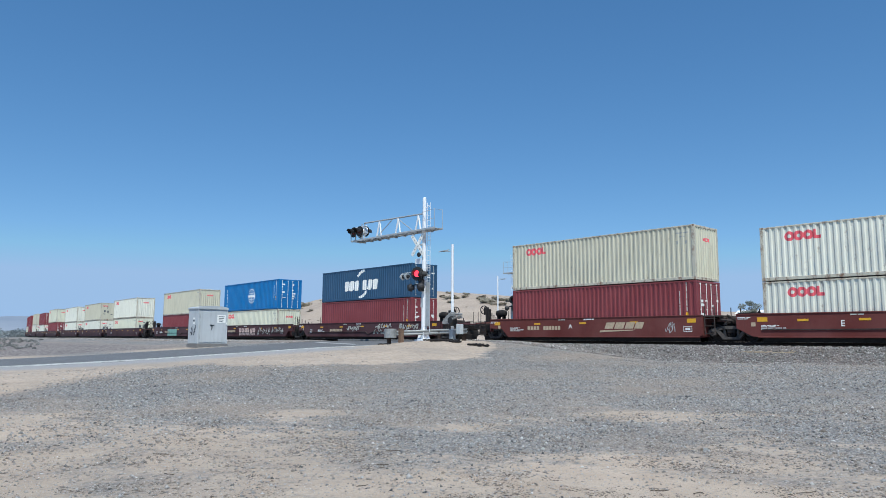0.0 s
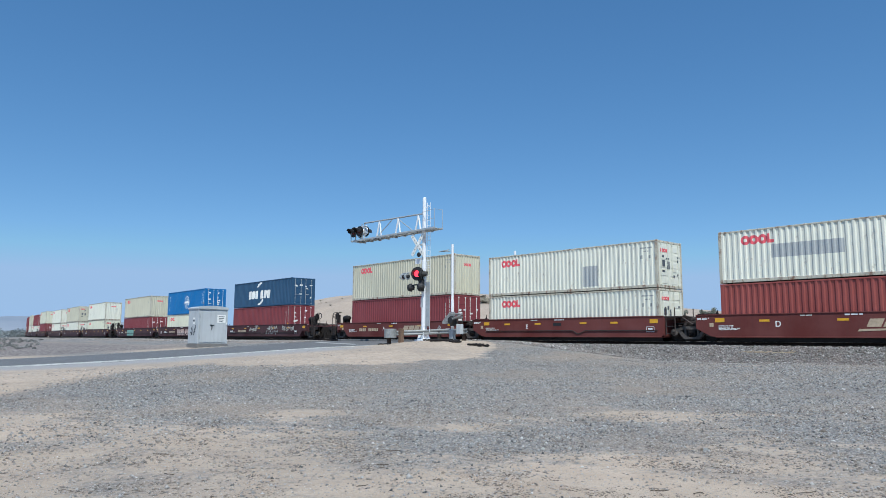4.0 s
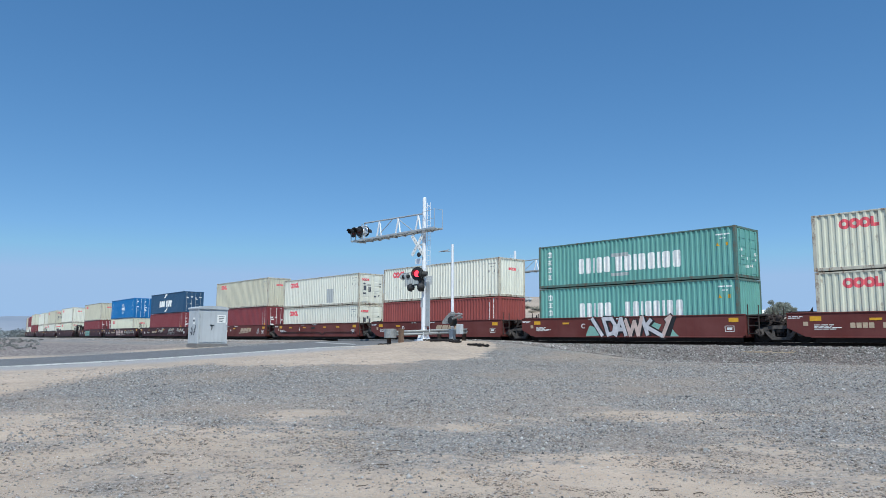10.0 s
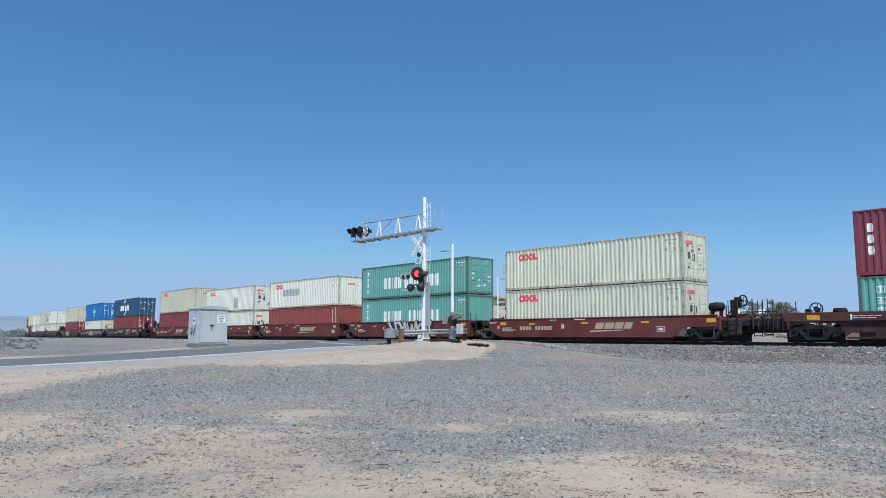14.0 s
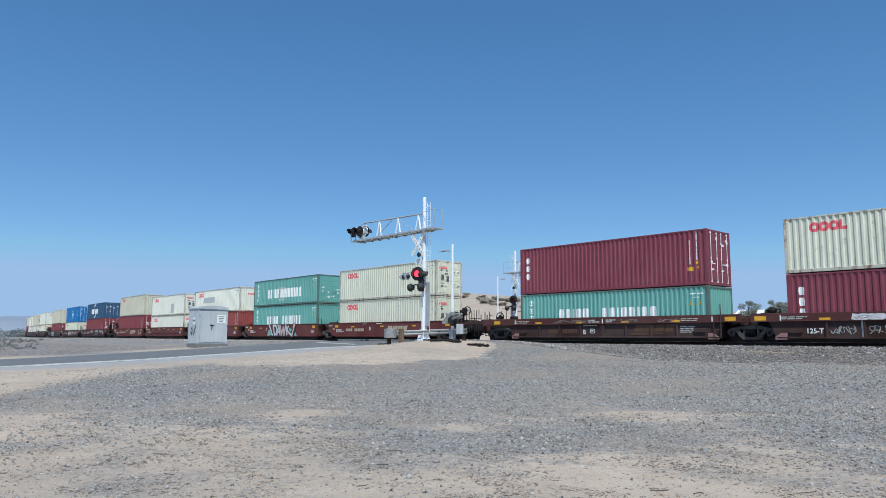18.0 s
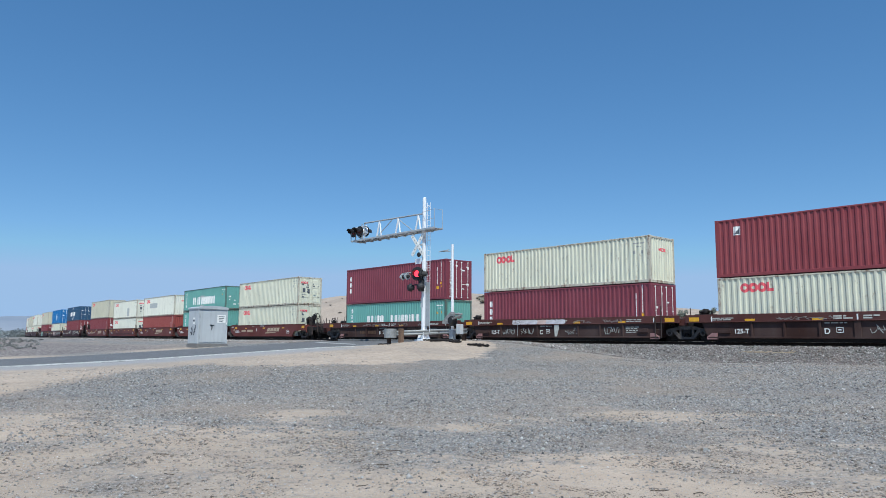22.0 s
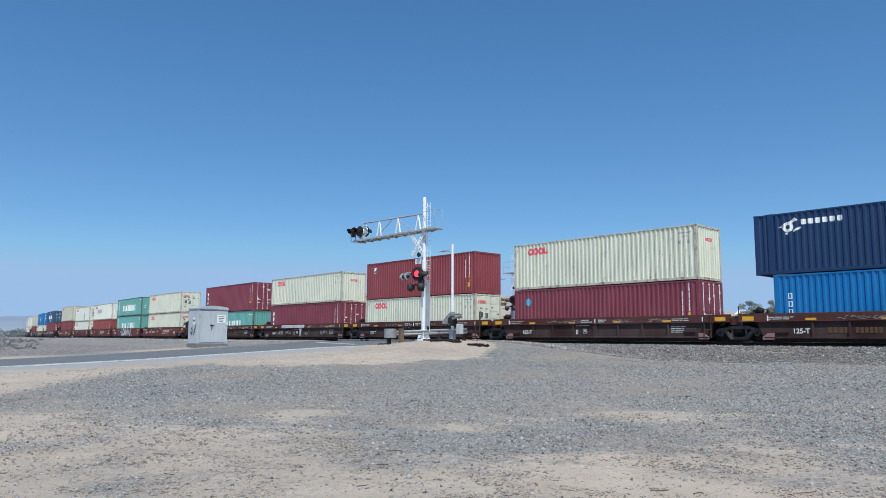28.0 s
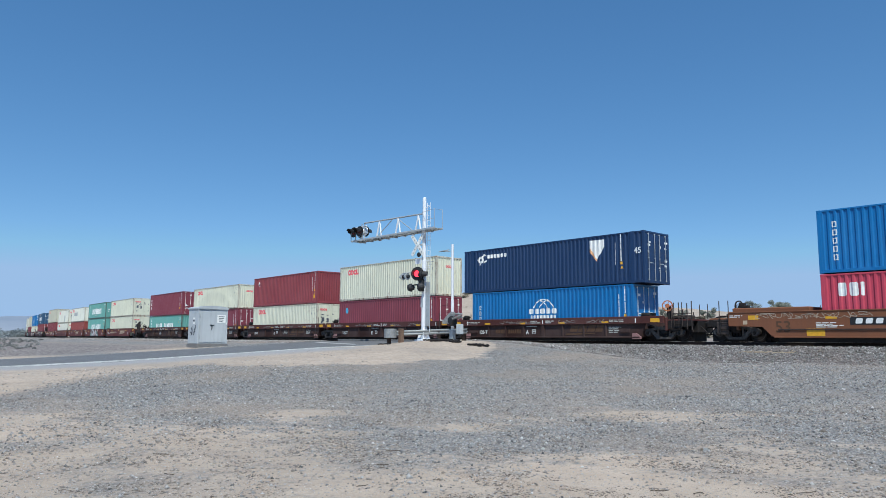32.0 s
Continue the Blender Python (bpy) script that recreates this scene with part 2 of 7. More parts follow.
RAMP = ((-60, 0.0), (-33, 0.12), (-25, 0.36), (-20, 0.56), (-14, 0.88), (-10, 1.10), (-5, 1.38), (-2, 1.56), (4, 1.62), (10, 1.5), (30, 1.5))
FIELD = ((-60, -0.1), (-33, 0.0), (-20, 0.08), (-14, 0.16), (-10, 0.30), (-6, 0.54), (-4, 0.66), (0, 0.72), (6, 0.8), (12, 1.1), (40, 1.6))
RIDGE = ((-330, 5.0), (-250, 11.0), (-205, 16.5), (-160, 16.2), (-133, 13.6), (-91, 8.3), (-65, 5.6), (-33, 3.6), (10, 3.0), (120, 2.5))


def ground_z(x, y):
    """Height of the land: a flat field, the road's ramp, a ridge beyond the track."""
    w = smooth(-17, -30, x)
    line = on_line(x)[1] - 1.22 if x < 16 else 0.0
    yy = y - line
    z = FIELD_AT(yy) * (1 - w) + RAMP_AT(yy) * w
    z += max(0.0, -GRADE * min(-x - 45, 400)) * (1 if x < -45 else 0) * smooth(-60, -5, yy)
    top = lerp_table(RIDGE, x)
    z += max(0.0, top - 1.6) * smooth(40, 96, yy + 5 * noise.noise((x * 0.03, y * 0.03, 2.0)))
    z += 0.05 * noise.noise((x * 0.16, y * 0.16, 0.0)) + 0.02 * noise.noise((x * 0.7, y * 0.7, 4.0))
    if yy > 30:
        z += 1.3 * noise.noise((x * 0.045, y * 0.045, 7.0)) * smooth(30, 70, yy)
    z += 0.20 * math.exp(-((x + 32.6) / 4.0) ** 2 - ((y + 4.0) / 2.6) ** 2) * smooth(-36.8, -35.2, x)
    if -50.2 < x < near_edge(y) + 0.5 and abs(yy) < 70:
        z -= 0.12
    return z


def near_edge(y):
    """The road's edge on the camera's side, flaring at the crossing."""
    return -38.1 + 2.2 * smooth(-9.0, -5.5, y)


def FIELD_AT(y):
    return lerp_table(FIELD, y)


def RAMP_AT(y):
    return lerp_table(RAMP, y)


def axis(spans):
    out = []
    for a, b, step in spans:
        n = max(1, round((b - a) / step))
        out += [a + (b - a) * i / n for i in range(n)]
    return out + [spans[-1][1]]


gx = axis(((-2600, -600, 200), (-600, -260, 20), (-260, -60, 5), (-60, 25, 0.6), (25, 80, 3), (80, 400, 20), (400, 2600, 220)))
gy = axis(((-2600, -300, 250), (-300, -60, 20), (-60, -36, 3), (-36, 6, 0.6), (6, 130, 4), (130, 400, 20), (400, 2600, 220)))
gs = Shape()
gs.v = [(x, y, ground_z(x, y)) for x in gx for y in gy]
ny = len(gy)
gs.f = [(i * ny + j, (i + 1) * ny + j, (i + 1) * ny + j + 1, i * ny + j + 1) for i in range(len(gx) - 1) for j in range(ny - 1)]

# Gravel lies thick in a band before the track and thins out towards the camera.
CY, SY = math.cos(yaw), math.sin(yaw)
PATCHES = ((-2.9, 15.1, 0.75, 0.8, -0.95), (3.5, 15.2, 1.5, 0.9, -0.5), (0.36, 12.7, 0.5, 0.45, -0.45), (-8.3, 16.0, 1.6, 1.2, -0.3), (5.6, 8.4, 0.9, 0.5, 0.4))
# Cover by distance, from one side of the view to the other.
COVER = ((7.2, 0.31, 0.33, 0.31, 0.24, 0.34), (8.5, 0.34, 0.38, 0.36, 0.28, 0.52), (9.6, 0.38, 0.42, 0.50, 0.42, 0.64), (10.4, 0.42, 0.46, 0.66, 0.60, 0.72), (11.2, 0.40, 0.44, 0.84, 0.82, 0.80),
         (12.4, 0.30, 0.48, 0.78, 0.62, 0.84), (14.4, 0.36, 0.76, 0.66, 0.42, 0.80), (16.0, 0.84, 0.90, 0.86, 0.80, 0.90), (18.4, 0.90, 0.93, 0.94, 0.94, 0.95), (26.0, 0.85, 0.92, 0.94, 0.94, 0.95), (60.0, 0.9, 0.94, 0.94, 0.94, 0.95))


SIDE = ((15.5, -30.0), (17.6, -16.0), (18.8, -11.5), (27.0, -11.4), (40.0, -11.0))                  # where the gravel ends, by distance
BACK = ((-11.6, 28.3), (-10.0, 30.0), (-6.5, 29.7), (-4.2, 29.8), (-2.0, 30.6), (0.4, 32.6), (1.9, 35.4), (2.8, 37.2), (3.8, 60.0))


def gravel_at(x, y):
    u, v = x * CY + (y + 33.1) * SY, -x * SY + (y + 33.1) * CY
    n = noise.noise((x * 0.35, y * 0.35, 11.0)) + 0.7 * noise.noise((x * 1.1, y * 1.1, 13.0)) + 0.6 * noise.noise((x * 3.0, y * 3.0, 15.0)) + 0.45 * noise.noise((x * 8.0, y * 8.0, 17.0))
    f = min(max((u / max(v, 0.1) + 0.62) / 0.31, 0.0), 3.999)
    i, f = int(f), f - int(f)
    g = lerp_table([(r[0], r[1 + i] * (1 - f) + r[2 + i] * f) for r in COVER], v)
    for a, b, p, q, k in PATCHES:
        g += k * math.exp(-((u - a) / p) ** 2 - ((v - b) / q) ** 2)
    edge = lerp_table(SIDE, v) + 0.7 * n
    g *= 0.10 + 0.90 * smooth(edge - 1.3, edge + 0.9, u)
    back = lerp_table(BACK, u) + 0.9 * n
    g *= 1 - 0.97 * smooth(back - 0.9, back + 0.9, v)
    if x < -49:
        g = 0.62
    return min(max(g + 0.40 * n * min(0.06 + g * 3.0, 1.0), 0.0), 1.0)


def ground_material():
    m, n, l, p = nodes_of("dirt_and_gravel")
    co = n.new("ShaderNodeTexCoord").outputs["Object"]
    at = n.new("ShaderNodeAttribute")
    at.attribute_name = "gravel"
    fine = noise_node(n, l, co, 26, 8, 0.7)
    mid = noise_node(n, l, co, 1.7, 6, 0.6)
    big = noise_node(n, l, co, 0.12, 4)
    dirt = mixc(n, l, ramp(n, l, mid, 0.3, 0.7), (0.46, 0.36, 0.275), (0.58, 0.475, 0.38))
    dirt = mixc(n, l, times(n, l, ramp(n, l, big, 0.4, 0.65), 0.5), dirt, (0.35, 0.285, 0.22))
    dirt = mixc(n, l, times(n, l, ramp(n, l, fine, 0.50, 0.72), 0.40), dirt, (0.24, 0.195, 0.16))
    grit = noise_node(n, l, co, 95, 4, 0.7)
    dirt = mixc(n, l, times(n, l, ramp(n, l, grit, 0.54, 0.68), 0.5), dirt, (0.19, 0.165, 0.145))
    dirt = mixc(n, l, times(n, l, ramp(n, l, grit, 0.46, 0.34), 0.4), dirt, (0.62, 0.56, 0.49))
    lane = noise_node(n, l, co, 0.35, 5, 0.6, (0.25, 1.0, 1.0))
    dirt = mixc(n, l, times(n, l, ramp(n, l, lane, 0.5, 0.68), 0.35), dirt, (0.30, 0.265, 0.235))
    vo = n.new("ShaderNodeTexVoronoi")
    vo.inputs["Scale"].default_value = 26
    l.new(co, vo.inputs["Vector"])
    hs = n.new("ShaderNodeSeparateColor")
    l.new(vo.outputs["Color"], hs.inputs[0])
    stone = mixc(n, l, hs.outputs[0], (0.15, 0.145, 0.142), (0.43, 0.415, 0.40))
    stone = mixc(n, l, times(n, l, ramp(n, l, vo.outputs["Distance"], 0.25, 0.6), 0.5), stone, (0.12, 0.115, 0.11))
    cover = n.new("ShaderNodeMath")
    cover.operation = "ADD"
    l.new(at.outputs["Fac"], cover.inputs[0])
    clump = noise_node(n, l, co, 7, 5, 0.65)
    l.new(clump, cover.inputs[1])
    stone = mixc(n, l, times(n, l, ramp(n, l, noise_node(n, l, co, 0.22, 5, 0.6), 0.47, 0.66), 0.6), stone, (0.36, 0.285, 0.225))
    col = mixc(n, l, ramp(n, l, cover.outputs[0], 0.86, 1.18), dirt, stone)
    fa = n.new("ShaderNodeAttribute")
    fa.attribute_name = "field"
    tuft = noise_node(n, l, co, 3.2, 8, 0.8, (0.45, 1.2, 1.0))
    brown = mixc(n, l, ramp(n, l, tuft, 0.42, 0.60), (0.105, 0.092, 0.092), (0.35, 0.31, 0.29))
    col = mixc(n, l, times(n, l, fa.outputs["Fac"], 0.9), col, brown)
    aa = n.new("ShaderNodeAttribute")
    aa.attribute_name = "apron"
    col = mixc(n, l, times(n, l, aa.outputs["Fac"], 0.85), col, mixc(n, l, ramp(n, l, fine, 0.35, 0.65), (0.25, 0.255, 0.265), (0.40, 0.40, 0.41)))
    l.new(col, p.inputs["Base Color"])
    p.inputs["Roughness"].default_value = 0.95
    p.inputs["Specular IOR Level"].default_value = 0.2
    bump(n, l, p, fine, 0.6, 0.03)
    return m


GROUND = ground_material()
ground = tagged(new("ground", gs.mesh("ground", GROUND, True)), "pale desert dirt with grey gravel", "ground", kind="structure")
at_ = ground.data.attributes.new("gravel", "FLOAT", "POINT")
at_.data.foreach_set("value", [max(gravel_at(x, y), 0.40 * smooth(-21.0, -25.0, x)) if -50 <= x < 60 and -60 < y < 6 else (smooth(-13.0, -8.0, y - on_line(max(x, -420))[1]) * 0.5 + 0.5 + 0.25 * noise.noise((x * 0.06, y * 0.2, 3.0)) if x < -50 and -60 < y < on_line(max(x, -420))[1] + 9 else 0.1) for x in gx for y in gy])

ap_ = ground.data.attributes.new("apron", "FLOAT", "POINT")       # asphalt grit beside the road
ap_.data.foreach_set("value", [smooth(-32.0, -35.0, x + 0.9 * noise.noise((x * 0.5, y * 0.5, 9.0))) * smooth(-6.5, -9.5, y) if -39 < x < -30 and -70 < y < 0 else 0.0 for x in gx for y in gy])
fd_ = ground.data.attributes.new("field", "FLOAT", "POINT")
fd_.data.foreach_set("value", [smooth(-51.5, -56.0, x + 1.6 * noise.noise((x * 0.2, y * 0.35, 5.0))) * (0.25 if y > on_line(max(x, -420))[1] + 7 else 1.0 - smooth(-14.0, -8.5, y - on_line(max(x, -420))[1])) if -420 < x < -49 and y > -60 and not (x > -86 and y > 20) else (0.75 * smooth(-86.0, -62.0, x) * smooth(22.0, 50.0, y) if -86 < x < 120 and 20 < y < 200 else 0.0) for x in gx for y in gy])


def stones(name, spots, label, material, seed, flat=1.0):
    """Many small broken stones in one mesh: spots are rows of x, y, z, size."""
    rng = np.random.default_rng(seed)
    P = np.array(spots)
    k = len(P)
    base = np.array([(1, 0, 0), (-1, 0, 0), (0, 1, 0), (0, -1, 0), (0, 0, 1), (0, 0, -0.6)], float)
    tri = np.array([(0, 2, 4), (2, 1, 4), (1, 3, 4), (3, 0, 4), (2, 0, 5), (1, 2, 5), (3, 1, 5), (0, 3, 5)])
    v = base[None] * rng.uniform(0.55, 1.25, (k, 6, 1)) + rng.normal(0, 0.16, (k, 6, 3))
    a = rng.uniform(0, 6.28, k)
    c, s = np.cos(a)[:, None], np.sin(a)[:, None]
    sq = rng.uniform(0.6, 1.0, (k, 1))
    x, y, z = v[..., 0], v[..., 1] * sq, v[..., 2] * rng.uniform(0.5, 0.9, (k, 1)) * flat
    v = np.stack((x * c - y * s, x * s + y * c, z), -1) * P[:, None, 3:4] + P[:, None, :3]
    f = (tri[None] + (np.arange(k) * 6)[:, None, None]).reshape(-1)
    me = bpy.data.meshes.new(name)
    me.vertices.add(k * 6)
    me.vertices.foreach_set("co", v.reshape(-1))
    me.loops.add(k * 24)
    me.loops.foreach_set("vertex_index", f)
    me.polygons.add(k * 8)
    me.polygons.foreach_set("loop_start", np.arange(0, k * 24, 3))
    me.polygons.foreach_set("loop_total", np.full(k * 8, 3))
    me.materials.append(material)
    me.update()
    me.validate()
    return tagged(new(name, me), label, "gravel", kind="stuff")


def stone_material(name, dark, light, tint):
    m, n, l, p = nodes_of(name)
    geo = n.new("ShaderNodeNewGeometry")
    co = n.new("ShaderNodeTexCoord").outputs["Object"]
    col = mixc(n, l, geo.outputs["Random Per Island"], dark, light)
    wn_ = n.new("ShaderNodeTexWhiteNoise")
    wn_.noise_dimensions = "1D"
    l.new(geo.outputs["Random Per Island"], wn_.inputs["W"])
    col = mixc(n, l, times(n, l, ramp(n, l, wn_.outputs["Value"], 0.35, 1.0), 0.75), col, tint)
    col = mixc(n, l, times(n, l, ramp(n, l, noise_node(n, l, co, 0.22, 5, 0.6), 0.47, 0.66), 0.5), col, tint)
    col = mixc(n, l, times(n, l, noise_node(n, l, co, 40, 4), 0.35), col, dark)
    col = mixc(n, l, times(n, l, ramp(n, l, wn_.outputs["Value"], 0.014, 0.009), 0.8), col, (0.72, 0.70, 0.68))
    l.new(col, p.inputs["Base Color"])
    p.inputs["Roughness"].default_value = 0.9
    return m


GRAVEL = stone_material("gravel_stone", (0.062, 0.063, 0.068), (0.56, 0.55, 0.54), (0.44, 0.36, 0.29))
# The ballast's dark end is deepened to paint in shadows among the stones.
BALLAST = stone_material("ballast_stone", (0.06, 0.057, 0.056), (0.60, 0.58, 0.56), (0.30, 0.24, 0.21))
rng_ = random.Random(5)
spots_ = []
while len(spots_) < 92000:
    d_ = 5.5 + 28.0 * rng_.random() ** 1.15
    a_ = yaw + rng_.uniform(-0.62, 0.62)
    x_, y_ = -math.sin(a_) * d_, -33.1 + math.cos(a_) * d_
    if y_ > -1.0 or rng_.random() > gravel_at(x_, y_) ** 1.4 * (0.7 if d_ < 9.5 else 1.0) + (0.007 if d_ < 18 else 0.0005):
        continue
    r_ = rng_.choice((0.010, 0.013, 0.016, 0.02, 0.026)) * rng_.uniform(0.8, 1.4) * (0.35 + d_ * 0.06 if d_ < 14 else 1.0 + d_ * 0.013)
    if rng_.random() < 0.004:
        r_ *= 2.0
    spots_.append((x_, y_, ground_z(x_, y_) + r_ * 0.15, r_))
far_ = 0
while far_ < 36000:
    d_ = 24.0 + 26.0 * rng_.random()
    a_ = yaw + rng_.uniform(-0.62, 0.5)
    x_, y_ = -math.sin(a_) * d_, -33.1 + math.cos(a_) * d_
    if y_ > -3.0 or x_ < -37.4 or rng_.random() > gravel_at(x_, y_) ** 1.3 + 0.0003:
        continue
    r_ = rng_.uniform(0.016, 0.042)
    spots_.append((x_, y_, ground_z(x_, y_) + r_ * 0.15, r_))
    far_ += 1
CHIPS = stone_material("pale_chips", (0.33, 0.29, 0.25), (0.66, 0.59, 0.52), (0.42, 0.40, 0.39))
chips_ = []
while len(chips_) < 42000:
    d_ = 5.5 + 15.0 * rng_.random() ** 1.1
    a_ = yaw + rng_.uniform(-0.62, 0.62)
    x_, y_ = -math.sin(a_) * d_, -33.1 + math.cos(a_) * d_
    r_ = rng_.uniform(0.005, 0.012) * (0.5 + d_ * 0.07)
    chips_.append((x_, y_, ground_z(x_, y_) + r_ * 0.1, r_))
stones("stone_chips", chips_, "pale stone chips trodden into the dirt", CHIPS, 9)
LITTER = stone_material("dry_litter", (0.11, 0.085, 0.065), (0.30, 0.245, 0.195), (0.20, 0.17, 0.15))
bits_ = []
while len(bits_) < 26000:
    d_ = 5.5 + 12.0 * rng_.random() ** 1.2
    a_ = yaw + rng_.uniform(-0.62, 0.62)
    x_, y_ = -math.sin(a_) * d_, -33.1 + math.cos(a_) * d_
    if noise.noise((x_ * 0.9, y_ * 0.9, 21.0)) + 0.6 * noise.noise((x_ * 3.0, y_ * 3.0, 23.0)) < 0.12:
        continue
    if x_ * CY + (y_ + 33.1) * SY < -1.5 and rng_.random() < 0.5:
        continue
    if rng_.random() < 0.35 and noise.noise((x_ * 1.6, y_ * 1.6, 27.0)) < 0.1:
        continue
    r_ = rng_.uniform(0.005, 0.016) * (1.0 if rng_.random() < 0.9 else 2.2) * (0.6 + d_ * 0.05)
    bits_.append((x_, y_, ground_z(x_, y_) + r_ * 0.05, r_))
stones("dry_litter", bits_, "dry brown clods and straw on the dirt", LITTER, 8, 0.5)
gravel = stones("gravel", spots_, "loose grey gravel scattered over dirt", GRAVEL, 3)

# ---- track ----
def sweep(prof, s0, s1, step, side0, dz):
    """A profile (across, up) swept along the track."""
    sh = Shape()
    n = len(prof)
    ks = axis(((s0, s1, step),))
    for s in ks:
        for a, b in prof:
            x, y, z, th = on_line(s, side0 + a)
            sh.v.append((x, y, z + dz + b))
    for i in range(len(ks) - 1):
        for j in range(n - 1):
            sh.f.append((i * n + j, i * n + j + 1, (i + 1) * n + j + 1, (i + 1) * n + j)[::-1])
    return sh


bed = sweep(((-4.6, -1.5), (-3.6, -1.02), (-1.75, -0.26), (-1.4, -0.2), (1.4, -0.2), (1.75, -0.26), (4.2, -1.3)), -420, 300, 4, 0, 0)
ballast = tagged(new("ballast_bed", bed.mesh("ballast_bed", plain("ballast_bed_grit", (0.17, 0.16, 0.155), 0.95, 0, 0.6, 16))), "grey crushed stone ballast under the track", "ballast", kind="structure")
spots_ = []
for i_ in range(56000):
    s_ = 24.0 - 66.0 * rng_.random() ** 1.1
    a_ = -1.35 - 2.3 * rng_.random() ** 1.1
    if -49 < s_ < -36.8 and a_ > -3.3:
        continue
    x_, y_, z_, th_ = on_line(s_, a_)
    zz_ = z_ + lerp_table(((-4.6, -1.5), (-3.6, -1.02), (-1.75, -0.26), (-1.4, -0.2)), a_)
    r_ = rng_.uniform(0.030, 0.055) * rng_.choice((0.8, 1.0, 1.0, 1.4))
    gz_ = ground_z(x_, y_)
    spots_.append((x_, y_, max(zz_, gz_) + r_ * rng_.uniform(-0.1, 0.6), r_))
for i_ in range(22000):
    s_ = -49.2 - 95.0 * rng_.random() ** 1.3
    a_ = -1.35 - 4.3 * rng_.random()
    x_, y_, z_, th_ = on_line(s_, a_)
    zz_ = z_ + lerp_table(((-4.6, -1.5), (-3.6, -1.02), (-1.75, -0.26), (-1.4, -0.2)), a_)
    r_ = rng_.uniform(0.035, 0.075)
    spots_.append((x_, y_, max(zz_, ground_z(x_, y_)) + r_ * 0.2, r_))
stones("ballast_stones", spots_, "broken grey ballast stones on the bank", BALLAST, 4)

RAILPROF = ((-0.07, -0.17), (-0.07, -0.155), (-0.012, -0.14), (-0.01, -0.045), (-0.036, -0.03), (-0.036, -0.004), (-0.03, 0.0),
            (0.03, 0.0), (0.036, -0.004), (0.036, -0.03), (0.01, -0.045), (0.012, -0.14), (0.07, -0.155), (0.07, -0.17))
track = thing("railway_track", "rusty steel rails on sleepers in grey ballast", "track", kind="structure")
for side_ in (-0.7175, 0.7175):
    part("rail", sweep(RAILPROF, -420, 300, 3, side_, 0), RAILRUST, track)
for side_ in (-0.7175, 0.7175):
    part("running_surface", sweep(((-0.024, 0.0), (-0.02, 0.004), (0.02, 0.004), (0.024, 0.0)), -420, 300, 3, side_, 0), STEEL, track, "bright worn steel running surface")
tie_mesh = Shape().cbox(-0.115, 0.115, -1.3, 1.3, -0.36, -0.175, 0.015).mesh("sleeper")
TIMBER = plain("weathered_sleeper_timber", (0.085, 0.065, 0.052), 0.85, 0, 0.35, 14)
for i_ in range(200):
    s_ = 25 - i_ * 0.55
    if -49.2 < s_ < -36.9:
        continue
    part("sleeper", tie_mesh, TIMBER, track, m=rail_pose(s_))

# ---- road ----
ASPHALT = plain("worn_asphalt", (0.152, 0.152, 0.156), 0.85, 0, 0.35, 9)
LINEPAINT = plain("worn_road_paint", (0.46, 0.46, 0.45), 0.7, 0, 0.3, 5)


def road_z(y):
    return RAMP_AT(y - on_line(-44)[1] + 1.22) + 0.03


def road_strip(x0, x1, y0, y1, lift, step=1.0):
    """A strip along the road; with no x1 it reaches the near edge."""
    wide, sh = x1 is None, Shape()
    ys = axis(((y0, y1, step),))
    for y in ys:
        e = 0.02 if wide else 0.0
        x1 = near_edge(y) if wide else x1
        for x, dz in ((x0, -0.12), (x0 + e, 0.0), (x1 - e, 0.0), (x1, -0.12)):
            sh.v.append((x, y, road_z(y) + lift + (dz if e else 0.0)))
    for i in range(len(ys) - 1):
        for j in range(3):
            sh.f.append((i * 4 + j, i * 4 + j + 1, (i + 1) * 4 + j + 1, (i + 1) * 4 + j))
    return sh


road = tagged(new("road", road_strip(-49.3, None, -64, 64, 0).mesh("road", ASPHALT)), "worn grey asphalt road rising to the crossing", "road", kind="structure")
kerb = Shape()
for k_ in range(60):
    ya_, yb_ = -64 + k_, -63 + k_
    if ya_ > -6:
        break
    za_, zb_ = road_z(ya_), road_z(yb_)
    xa_, xb_ = near_edge(ya_) - 0.04, near_edge(yb_) - 0.04
    kerb.add([(x + dx, y, z + dz) for x, y, z in ((xa_, ya_, za_), (xb_, yb_, zb_)) for dx, dz in ((-0.02, -0.06), (0.10, -0.06), (0.08, 0.002), (0.0, 0.004))],
             [(0, 1, 2, 3)[::-1], (4, 5, 6, 7), (1, 5, 6, 2)[::-1], (2, 6, 7, 3)[::-1], (3, 7, 4, 0)[::-1]])
tagged(new("kerb", kerb.mesh("kerb", LINEPAINT)), "low white painted kerb along the road", "kerb", kind="structure")
for x_, w_ in ((-48.8, 0.12),):
    tagged(new("road_edge_line", road_strip(x_ - w_ / 2, x_ + w_ / 2, -64, -4.5, 0.006).mesh("road_edge_line", LINEPAINT)), "white painted road edge line", "road marking", kind="structure")
stop_ = [(x, y, road_z(y) + 0.006) for x, y in ((-46.5, -3.4), (-38.7, -5.5), (-38.7, -5.0), (-46.5, -2.9))]
tagged(new("stop_line", Shape().add(stop_, [(0, 1, 2, 3)]).mesh("stop_line", LINEPAINT)), "white painted stop line before the track", "road marking", kind="structure")
CONCRETE = plain("crossing_concrete", (0.20, 0.195, 0.19), 0.85, 0, 0.25, 6)
crossing = thing("crossing_surface", "grey concrete crossing panels beside the rails", "crossing panel", kind="structure")
